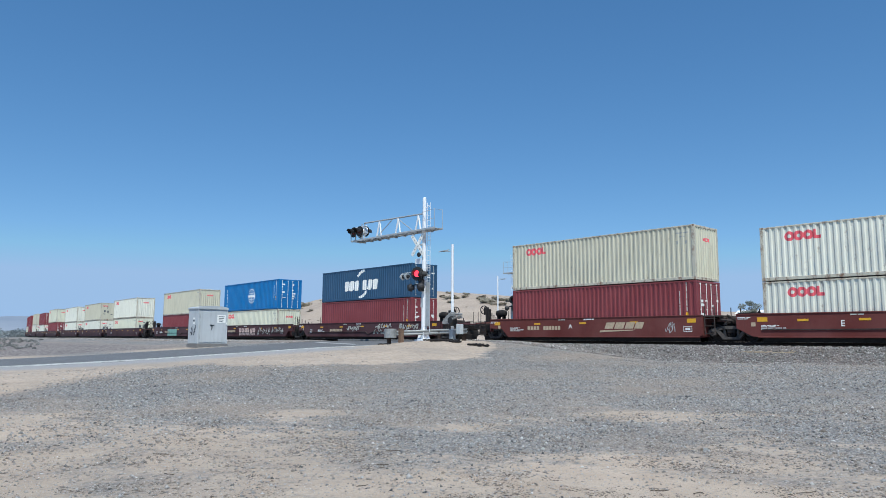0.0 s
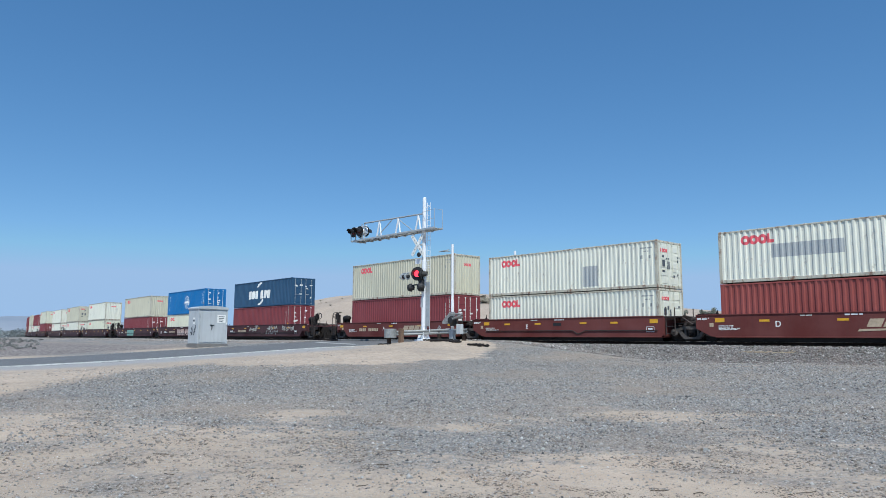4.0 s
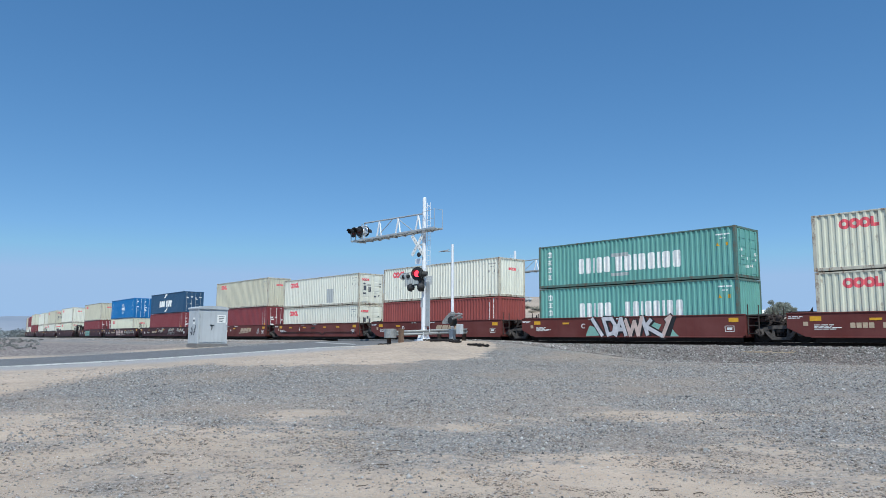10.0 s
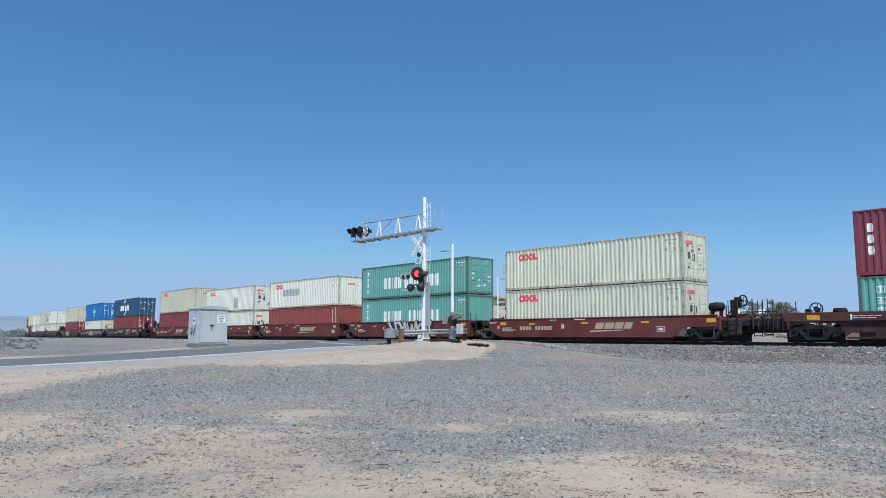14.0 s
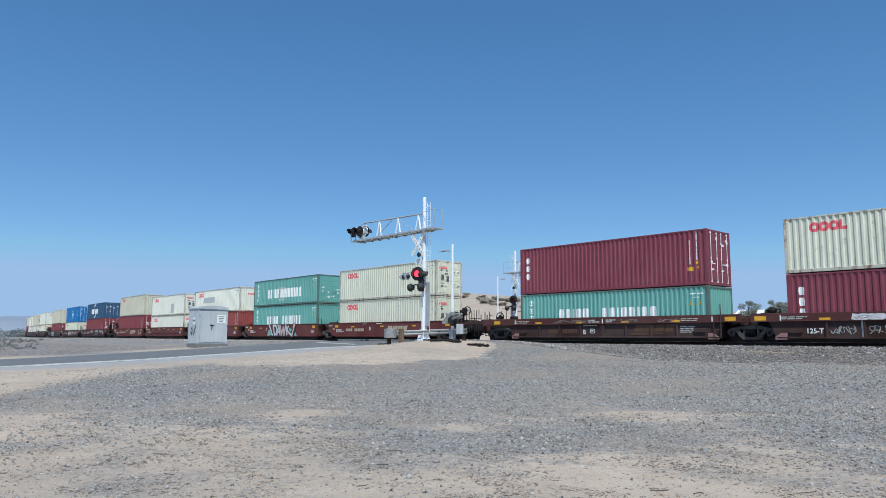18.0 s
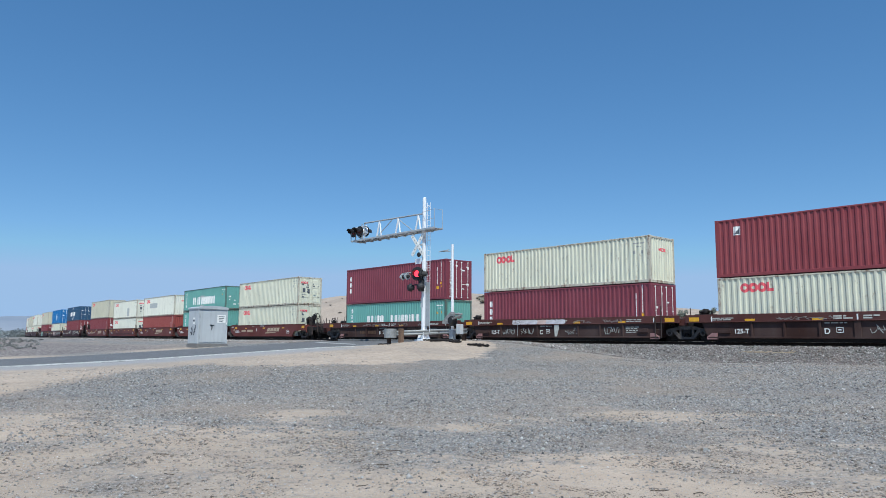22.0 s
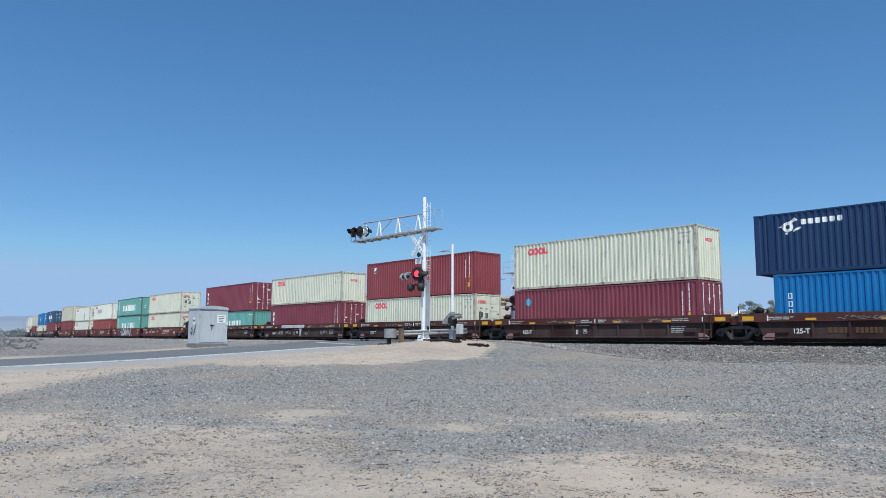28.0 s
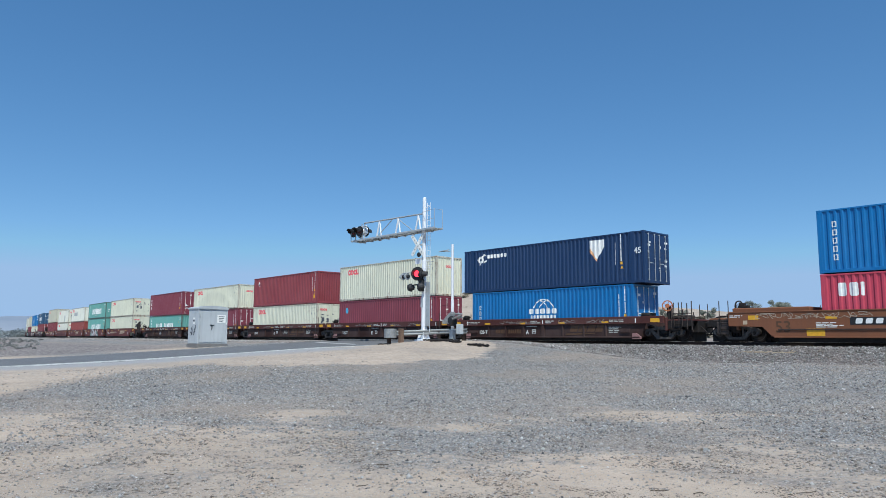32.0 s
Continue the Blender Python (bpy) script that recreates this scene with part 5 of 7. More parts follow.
def well_floor(car, half, paint, cut=0.0):
    # Dark strips added to fill the gap above the rail with shade.
    for s in (-1, 1):
        part("under_sill", Shape().cbox(-half + 0.2, half - cut - 0.2, min(s * 1.12, s * 1.2), max(s * 1.12, s * 1.2), 0.006, 0.30, 0.01), IRON, car)
    part("end_wall", Shape().cbox(-half - 0.06, -half, -1.36, 1.36, 0.25, 1.2, 0.01), paint, car)
    part("end_wall", Shape().cbox(half, half + 0.06, -1.36, 1.36, 0.25 if not cut else 0.75, 1.2, 0.01), paint, car)
    for i in range(5):
        x = -half + 0.3 + i * (2 * half - cut - 0.6) / 4
        part("cross_beam", Shape().cbox(x - 0.18, x + 0.18, -1.36, 1.36, 0.2, 0.355, 0.02), paint, car)


def smooth_car(s, half, el, er, seed, paint=CARRED, tall=1.27, group="red well wagons", ridged=True, small=None, cut=0.0):
    """A well wagon with smooth plate sides that reach el forwards and er rearwards from its middle."""
    car = thing("well_car", CAR_LABEL[paint.name], "wagon", group, m=rail_pose(s))
    for sy in (-1, 1):
        hr = half - cut
        rear = [(hr, 0.28), (hr + 0.42, 0.70), (er, 0.74)] if er > half + 0.5 else [(er, 0.33)]
        front = [(-el, 0.74), (-half - 0.42, 0.70), (-half, 0.28)] if el > half + 1.2 else [(-el, 0.64), (-half - 0.15, 0.26)]
        pts = [(-half + 0.15, 0.24), (hr - 0.15, 0.24)] + rear + [(er, tall), (-el, tall)] + front
        y0, y1 = (-YS, -YS + 0.05) if sy < 0 else (YS - 0.05, YS)
        part("side_plate", Shape().slab(pts, y0, y1), paint, car)
        yo = sy * (YS + 0.012)
        part("top_chord", Shape().cbox(-el, er, min(sy * (YS - 0.1), sy * (YS + 0.03)), max(sy * (YS - 0.1), sy * (YS + 0.03)), tall - 0.015, tall + 0.035, 0.01), paint, car)
        part("bottom_chord", Shape().cbox(-half + 0.1, half - cut - 0.1, min(sy * (YS - 0.12), sy * (YS + 0.03)), max(sy * (YS - 0.12), sy * (YS + 0.03)), 0.20, 0.26, 0.01), paint, car)
        if not ridged:
            continue
        ridge = [(-half + 0.3, 0.57), (0.72, 0.57), (1.02, 0.40), (1.2, 0.40), (1.6, 0.57), (half - 0.3, 0.57)]
        rs = Shape()
        for (xa, za), (xb, zb) in zip(ridge, ridge[1:]):
            rs.slab([(xa, za - 0.02), (xb, zb - 0.02), (xb, zb + 0.02), (xa, za + 0.02)], min(sy * YS, sy * (YS + 0.045)), max(sy * YS, sy * (YS + 0.045)))
        part("ridge", rs, GEARIRON, car, "dark pipe along the side")
    well_floor(car, half, paint, cut)
    y = -YS - 0.003
    for x in [-el + 0.98 if el < half + 1.2 else -el + (0.4 if el < 10 else 0.95), er - (0.8 if er < 7.6 or er > 9 else 0.55)]:
        part("reflector", Shape().box(0, 0.47, -T, 0, 0, 0.2), YELLOW, car, "yellow reflective plate", pose(x, y, tall - 0.34))
    for x in small or [-half * 0.72 + i * half * 0.36 for i in range(5)]:
        part("reflector", Shape().box(0, 0.46, -T, 0, 0, 0.10), YELLOW, car, "yellow reflective plate", pose(x, y, tall - 0.34))
    stuff_part("stencil", bar_rows((0.8, 0.7, 1.1, 0.9), 0.035, 0.025, seed), WHITEP, car, "small white stencilled bars", pose(-half + (0.25 if half < 8 else 1.9), y, tall - 0.53))
    stuff_part("stencil", bar_rows((0.62, 0.5), 0.035, 0.025, seed + 5), WHITEP, car, "small white stencilled bars", pose(-el + 0.06, y, tall - 0.16))
    part("tan_label", Shape().box(0, 0.2, -T, 0, 0, 0.18), TANMARK, car, "", pose(-el + 0.7, y, tall - 0.55))
    stuff_part("stencil", bar_rows((0.7,), 0.06, 0.05, seed + 3), WHITEP, car, "small white stencilled bars", pose(-0.6, y, tall - 0.11))
    stuff_part("stencil", bar_rows((0.5,), 0.05, 0.05, seed + 3), OFFWHITE, car, "small white stencilled bars", pose(-2.4, y, tall - 0.11))
    part("data_plate", Shape().box(0, 0.46, -T, 0, 0, 0.025).box(0, 0.46, -T, 0, 0.255, 0.28).box(0, 0.025, -T, 0, 0, 0.28).box(0.435, 0.46, -T, 0, 0, 0.28).box(0.1, 0.36, -T, 0, 0.08, 0.2), WHITEP, car, "white framed stencil", pose(er - 1.0 if er < half + 0.5 else half - cut - 1.0, y, 0.48))
    return car


CAR_LABEL = {"oxide_red_car_paint": "oxide red steel well wagon with smooth sides", "dark_brown_car_paint": "dark brown well wagon with ribbed sides", "dark_plum_car_paint": "dark plum steel well wagon with sprayed writing", "rusty_orange_car_paint": "rusty orange well wagon with sprayed writing"}


def ribbed_car(s, half, tag, seed, pitch=15.72, out_front=0.0, out_rear=0.0):
    """A well wagon with a heavy top chord and ribs over a recessed plate."""
    car = thing("well_car", CAR_LABEL["dark_brown_car_paint"], "wagon", "brown ribbed well wagons", m=rail_pose(s))
    e = pitch / 2 - 0.15
    el, er = e + out_front, e + out_rear
    b = half - 0.05
    for sy in (-1, 1):
        lo = lambda a, c: (min(sy * a, sy * c), max(sy * a, sy * c))
        part("top_chord", Shape().cbox(-el, er, *lo(YS - 0.12, YS + 0.02), 0.94, 1.30, 0.015).cbox(-el, er, *lo(YS - 0.14, YS + 0.05), 0.92, 0.955, 0.01), CARTOP, car)
        part("web_plate", Shape().slab([(-b, 0.18), (b, 0.18), (b + 0.35, 0.92), (-b - 0.35, 0.92)], *lo(YS - 0.1, YS - 0.06)), CARBROWN, car)
        part("bottom_chord", Shape().cbox(-b, b, *lo(YS - 0.14, YS + 0.03), 0.17, 0.25, 0.01), CARBROWN, car)
        for x in (-4.44, -2.97, -1.48, 0.0, 1.48, 2.97, 4.44):
            w = 0.13 if x == 0 else 0.05
            part("rib", Shape().cbox(x - w, x + w, *lo(YS - 0.08, YS + 0.012), 0.2, 0.93, 0.01), CARBROWN, car)
        for d in (-1, 1):
            part("end_gusset", Shape().slab([(d * (b - 0.45), 0.12), (d * (b + 0.05), 0.12), (d * (b + 0.05), 0.24), (d * (b - 0.2), 0.42), (d * (b - 0.45), 0.42)][::d], *lo(YS - 0.1, YS + 0.025)), PINKISH, car, "faded pinkish primer patch")
    well_floor(car, half, CARBROWN)
    y = -YS - 0.024
    for x in (-el + (1.0 if out_front else 0.2), er - 0.75):
        part("reflector", Shape().box(0, 0.53, -T, 0, 0, 0.2), YELLOW, car, "yellow reflective plate", pose(x, y, 0.98))
    for x in (-4.72, -1.77, 1.22, 4.18):
        part("reflector", Shape().box(0, 0.46, -T, 0, 0, 0.10), YELLOW, car, "yellow reflective plate", pose(x, y, 0.97))
    part("side_box", Shape().cbox(-6.0, -5.45, -YS - 0.01, -YS + 0.06, 0.42, 0.56, 0.01), CARBROWN, car)
    part("side_box", Shape().cbox(5.35, 5.95, -YS - 0.01, -YS + 0.06, 0.45, 0.66, 0.01), CARBROWN, car)
    for x in (-6.37, 0.0, 6.3):
        part("stripe", Shape().box(0, 0.06, -T, 0, 0, 0.24), WHITEP, car, "", pose(x, y, 0.965))
    for x in (-0.9, 0.25):
        stuff_part("stencil", bar_rows((0.5, 0.75) if x < 0 else (0.6, 0.4), 0.06, 0.035, seed + 6), OFFWHITE, car, "small white stencilled bars", pose(x, y, 1.10))
    part("data_plate", Shape().box(0, 0.28, -T, 0, 0, 0.025).box(0, 0.28, -T, 0, 0.215, 0.24).box(0, 0.025, -T, 0, 0, 0.24).box(0.255, 0.28, -T, 0, 0, 0.24).box(0.08, 0.2, -T, 0, 0.1, 0.16), WHITEP, car, "white framed stencil", pose(-0.84, -YS + 0.054, 0.42))
    stuff_part("stencil", bar_rows((0.9,), 0.04, 0.04, seed + 9), OFFWHITE, car, "small white stencilled bars", pose(-1.3, -YS + 0.054, 0.82))
    stuff_part("stencil", bar_rows((1.1, 0.9), 0.04, 0.04, seed), OFFWHITE, car, "small white stencilled bars", pose(-half + 0.3, y, 1.1))
    stuff_part("stencil", bar_rows((0.9, 0.9), 0.04, 0.04, seed + 1), OFFWHITE, car, "small white stencilled bars", pose(half - 1.9, y, 1.1))
    yr = -YS + 0.054
    stuff_part("stencil", bar_rows((0.8, 0.7, 0.8, 0.6), 0.045, 0.045, seed + 2), OFFWHITE, car, "small white stencilled bars", pose(4.6, yr, 0.72))
    if tag != "B":
        letter("125-T", 0.30, WHITEP, car, -5.3, yr - 0.004, 0.40)
    if tag:
        letter(tag, 0.34, WHITEP, car, -1.33, yr - 0.004, 0.38)
    return car, el, er


# ---- the train ----
MOVING = []                                 # thing, place along the track at the start, height over the rail
WELL = 0.25


def put(ob, s, z=0.0):
    MOVING.append((ob, s, z))
    return ob


def stack(s, low, high, well=WELL):
    """Two containers in a well: (look, height, doors towards the rear[, length])."""
    a = load(low[0], s, well, low[1], low[2])
    put(a, s, well)
    z = well + low[1] + 0.025
    b = load(high[0], s, z, high[1], high[2], *high[3:])
    put(b, s, z)


# Far part of the train: long wells with mixed boxes.
FAR = ((-251.5, ("cream", HIGH, 1), ("red", HIGH, 1)), (-231.5, ("red", HIGH, 1), ("red", HIGH, 0)), (-211.5, ("pale", HIGH, 1), ("beige", HIGH, 0)),
       (-191.5, ("pale", LOW, 1), ("red", HIGH, 1)), (-171.8, ("red", HIGH, 1), ("cream", HIGH, 0)), (-148.2, ("pale", LOW, 1), ("pale", HIGH, 0)),
       (-129.0, ("pale", LOW, 1), ("beige", HIGH, 1)), (-108.5, ("cream", LOW, 1), ("pale", HIGH, 0)))
for i_, (s_, lo_, hi_) in enumerate(FAR):
    car_ = smooth_car(s_, 8.2, 9.75, 9.75, i_, CARPLUM, group="long well wagons")
    end_gear(car_, CARPLUM, -9.75, -1, False)
    end_gear(car_, CARPLUM, 9.75, 1, i_ == 7)
    add_truck(car_, -10.5, False)
    if i_ == 7:
        add_truck(car_, 9.6, False)
    put(car_, s_)
    stack(s_, lo_, hi_)
LONG = ((-84.8, ("red", LOW, 1), ("beige", HIGH, 0), None), (-65.65, ("cream", LOW, 0), ("blue", HIGH, 1), None), (-45.65, ("red", HIGH, 1), ("slate", LOW, 1), None))
for i_, (s_, lo_, hi_, _) in enumerate(LONG):
    car_ = smooth_car(s_, 8.2, 9.45, 9.45, 20 + i_, CARPLUM, group="long well wagons")
    end_gear(car_, CARPLUM, -9.45, -1, i_ == 0)
    end_gear(car_, CARPLUM, 9.45, 1, i_ == 2)
    add_truck(car_, -10.2 if i_ else -9.4, True)
    if i_ == 2:
        add_truck(car_, 9.6, True)
    y_ = -YS - 0.004
    letter("53", 0.42, WHITEP, car_, -7.6, y_, 0.5)
    if i_ == 0:
        part("sprayed_panel", Shape().box(0, 3.2, -T, 0, 0, 0.85), MINT, car_, "pale green sprayed panel", pose(-3.4, y_, 0.2))
    else:
        if i_ == 1:
            stuff_part("sprayed_writing", fat_letters(i_, 3.6, 0.72, 6), PEACHSPRAY, car_, "pale pink sprayed word", pose(-1.6, y_, 0.30))
        for k_, (x_, w_, h_, z_) in enumerate(((2.4, 2.6, 0.7, 0.35), (5.4, 2.2, 0.6, 0.45)) if i_ == 1 else ((-1.9, 1.9, 0.42, 0.66), (1.6, 2.5, 0.5, 0.30), (1.9, 2.1, 0.34, 0.84), (4.9, 2.2, 0.5, 0.68))):
            stuff_part("sprayed_writing", scrawl(i_ * 5 + k_ + 7, w_, h_, 6), SERIALGREY if k_ == 1 else OFFWHITE, car_, "white sprayed writing", pose(x_, y_, z_))
    parts("stencil", blocks((0.16,) * 9, 0.2, 0.05, notch=False), TANMARK, car_, "tan stencilled bars", pose(-4.4, y_, 0.62))
    put(car_, s_)
    stack(s_, lo_, hi_)

# Five smooth red wells, joined.
RED5 = ((-23.55, "A", ("red", HIGH, 1), ("beige", HIGH, 0)), (-8.12, "E", ("pale", LOW, 1), ("stained", LOW, 1)), (7.37, "D", ("orange", LOW, 0), ("patched", LOW, 0)),
        (22.82, "C", ("green", HIGH, 0), ("green_patched", LOW, 1)), (38.42, "B", ("cream", HIGH, 1), ("cream", LOW, 1)))
SMALL_RED = {"E": (-4.54, -2.09, 1.21, 3.25), "B": (-3.99, -0.14, 3.7)}
TAG_X = {"A": -1.65, "E": -2.8, "D": -3.5, "C": -2.9, "B": -1.55}
for i_, (s_, tag_, lo_, hi_) in enumerate(RED5):
    el_, er_ = 7.3 if i_ else 7.85, 6.45 if i_ < 4 else 7.85
    car_ = smooth_car(s_, 6.4, el_, er_, 40 + i_, CARRED, ridged=tag_ == "E", small=SMALL_RED.get(tag_, (-4.2, -0.9, 2.4)), cut=0.8 if i_ == 4 else 0.0)
    if i_:
        joint_front(car_, -el_, 90 + i_)
    else:
        end_gear(car_, CARRED, -el_, -1, True)
    if i_ < 4:
        joint_rear(car_, er_, 70 + i_)
    else:
        end_gear(car_, CARRED, er_, 1, True, style="tall")
    add_truck(car_, -7.73, True)
    if i_ == 4:
        add_truck(car_, 7.15, True)
    if tag_ == "E":
        part("black_patch", Shape().box(0, 0.58, -T, 0, 0, 0.17), BLACK, car_, "", pose(-0.7, -YS - 0.004, 0.85))
    y_ = -YS - 0.004
    letter(tag_, 0.36, WHITEP, car_, TAG_X[tag_], y_, 0.70)
    if tag_ in "ADB":
        parts("slanted_sign", slanted_sign(), TANMARK, car_, "faded tan railway sign", pose({"A": 0.78, "D": 0.2, "B": 0.75}[tag_], y_, 0.66) @ Matrix.Diagonal((0.84, 1, 0.84, 1)))
    if tag_ in "AB":
        parts("stencil", blocks((0.19,) * 4, 0.22, 0.045, notch=False), TANMARK, car_, "tan stencilled bars", pose(-4.72, y_, 0.62))
        parts("stencil", blocks((0.17,) * 6, 0.22, 0.045, notch=False), TANMARK, car_, "tan stencilled bars", pose(-3.5, y_, 0.62))
    if tag_ == "C":
        for k_, lines_ in enumerate(SPRAYED):
            part("sprayed_letter", strokes(lines_, 0.20), PEACHSPRAY if k_ in (3, 5) else PALESPRAY, car_, "large pale sprayed letter", pose(-2.12, y_ - 0.022, 0.22))
            part("letter_outline", strokes(lines_, 0.36), BLACK, car_, "black sprayed outline", pose(-2.08, y_ - 0.008, 0.20))
        part("letter_outline", strokes((((4.62, 0.02), (5.0, 1.0)),), 0.16), BLACK, car_, "black sprayed outline", pose(-2.12, y_ - 0.018, 0.22))
        part("sprayed_splash", Shape().slab([(-0.4, -0.35), (0.5, -0.3), (0.35, 0.1), (-0.1, 0.25), (-0.25, 0.0)], -T, 0).slab([(3.4, -0.1), (4.0, -0.2), (4.3, 0.25), (3.8, 0.4)], -T, 0).slab([(4.2, -0.36), (5.3, -0.36), (5.1, -0.2), (4.9, 0.05), (4.6, -0.1)], -T, 0), MINT, car_, "mint green sprayed splash", pose(-2.2, y_, 0.60))
    if tag_ == "A":
        stuff_part("sprayed_writing", cursive(12, 0.7, 0.55, 5), PATCHGREY, car_, "grey sprayed scrawl", pose(4.4, y_, 0.45))
    put(car_, s_)
    stack(s_, lo_, hi_)

# Five ribbed brown wells.
BROWN5 = ((58.45, "B", ("green", LOW, 0), ("maroon", HIGH, 1)), (74.32, "C", ("maroon", HIGH, 1), ("cream", LOW, 0)), (90.1, "D", ("cream", HIGH, 1), ("maroon_plain", HIGH, 0)),
          (105.77, "E", ("maroon_dot", HIGH, 1), ("cream", HIGH, 0)), (121.57, "A", ("azure", HIGH, 1), ("navy", HIGH, 1, 13.716)))
for i_, (s_, tag_, lo_, hi_) in enumerate(BROWN5):
    car_, el_, er_ = ribbed_car(s_, 6.6, tag_, 60 + i_, out_front=0.0 if i_ else 1.4, out_rear=0.25 if i_ == 4 else 0.0)
    if i_:
        brown_front(car_, -el_, 50 + i_)
    else:
        end_gear(car_, CARTOP, -el_, -1, True, style="flat")
    if i_ < 4:
        brown_rear(car_, er_, 55 + i_)
    else:
        end_gear(car_, CARTOP, er_, 1, True, True, style="flat")
    add_truck(car_, -7.86 if i_ else -7.9, True)
    if i_ == 4:
        add_truck(car_, 7.75, True)
    yt_, yr_ = -YS - 0.026, -YS + 0.052
    if tag_ == "C":
        for k_, (x_, w_) in enumerate(((-3.45, 0.72), (-2.8, 0.66), (-2.2, 0.8), (-1.45, 0.7), (-0.8, 0.75), (-0.1, 0.75))):
            part("sprayed_blob", Shape().slab([(0, 0.03), (0.1, 0), (w_ - 0.1, 0.0), (w_, 0.08), (w_ - 0.04, 0.24), (w_ * 0.6, 0.27), (w_ * 0.4, 0.24), (0.06, 0.27)], -T - 0.0012 * k_, 0), PEACHSPRAY if k_ == 3 else PALESPRAY, car_, "white sprayed blob", pose(x_, yt_, 0.955))
        part("sprayed_drip", Shape().slab([(0, 0), (0.07, -0.02), (0.09, 0.75), (0, 0.75)], -T, 0), OFFWHITE, car_, "", pose(-3.1, yr_, 0.18))
        part("sprayed_drip", Shape().slab([(0.05, 0), (0.2, 0.02), (0.36, 0.5), (0.34, 0.75), (0, 0.75)], -T, 0), OFFWHITE, car_, "", pose(-0.19, -YS - 0.016, 0.2))
    for k_, x_ in enumerate((-3.4, 1.1, 3.2)):
        stuff_part("sprayed_writing", cursive(30 + i_ * 3 + k_, 1.3 if k_ else 2.6, 0.17, 5 + 3 * (k_ == 0)), DUSTSPRAY, car_, "thin pale sprayed handwriting", pose(x_, yt_, 0.99))
    if tag_ in "CD":
        for x_ in ((-4.3, -2.8, 0.5, 3.2) if tag_ == "C" else (0.4,)):
            stuff_part("sprayed_writing", cursive(80 + int(x_ * 10), 1.0, 0.4, 5), SERIALGREY, car_, "thin pale sprayed handwriting", pose(x_, yr_, 0.36))
    if tag_ in "ADB":
        parts("slanted_sign", slanted_sign(), DIMTAN, car_, "faded brown railway sign", pose(1.95, yr_, 0.50) @ Matrix.Diagonal((0.8, 1, 0.9, 1)))
    if tag_ in "AB":
        parts("stencil", blocks((0.17,) * 4, 0.24, 0.045, notch=False), DIMTAN, car_, "dim stencilled bars", pose(-3.84, yr_, 0.42))
        parts("stencil", blocks((0.13,) * 6, 0.24, 0.045, notch=False), DIMTAN, car_, "dim stencilled bars", pose(-2.76, yr_, 0.42))
    put(car_, s_)
    stack(s_, lo_, hi_)

# The rusty orange wagon at the train's tail in view.
s_ = 143.1
car_ = smooth_car(s_, 8.2, 10.2, 10.2, 80, CARORANGE, 1.36, group="long well wagons")
end_gear(car_, CARORANGE, -9.75, -1, True, style="low")
end_gear(car_, CARORANGE, 9.75, 1, True)
add_truck(car_, -10.0, True)
add_truck(car_, 10.0, True)
y_ = -YS - 0.004
letter("53", 0.72, DIMTAN, car_, -8.05, y_, 0.45)
part("name_panel", Shape().box(0, 1.9, -T, 0, 0, 0.32), BLACK, car_, "black panel", pose(-4.95, y_, 0.75))
parts("name_block", blocks((0.3,) * 4, 0.22, 0.08, 0.2), WHITEP, car_, "", pose(-4.75, y_ - 0.008, 0.80))
part("reflector", Shape().box(0, 0.75, -T, 0, 0, 0.32), YELLOW, car_, "yellow reflective plate", pose(-6.7, y_, 0.28))
stuff_part("sprayed_writing", cursive(71, 5.0, 0.26, 16), FAINTSPRAY, car_, "pale sprayed scrawl", pose(-9.0, y_, 1.05))
part("cover_plate", Shape().cbox(-10.1, -6.6, -1.2, 0.4, 1.38, 1.58, 0.03), CARORANGE, car_)
put(car_, s_)
stack(s_, ("crimson", LOW, 0), ("blue", HIGH, 0), 0.45)


# ---- crossing signals ----
def signal_head(parent, m, lit=False):
    """A round black backboard with hood and lens, facing -y."""
    board = part("backboard", cached("board", lambda: Shape().lathe((0, 0.05, 0), (0, -1, 0), ((0, 0.36), (0.03, 0.37), (0.05, 0.36)), 24).mesh("backboard")), BLACK, parent, m=m)
    hood = cached("hood", lambda: Shape().ring(0, 0, 0.185, 0.195, -0.33, 0, 20, -0.5, math.pi + 0.5).lathe((0, 0.06, 0), (0, 1, 0), ((0, 0.2), (0.14, 0.18), (0.2, 0.08)), 16).mesh("hood"))
    part("hood", hood, BLACK, board)
    part("lens", cached("lens", lambda: Shape().lathe((0, 0, 0), (0, -1, 0), ((0.0, 0.18), (0.012, 0.18), (0.03, 0.12), (0.036, 0.04)), 20).mesh("lens")), LAMPRED if lit else LENSRED, board, "glowing red lens" if lit else "dark red lens")
    return board


def lattice(p, q, r=0.03):
    return Shape().rod(p, q, r, 6)


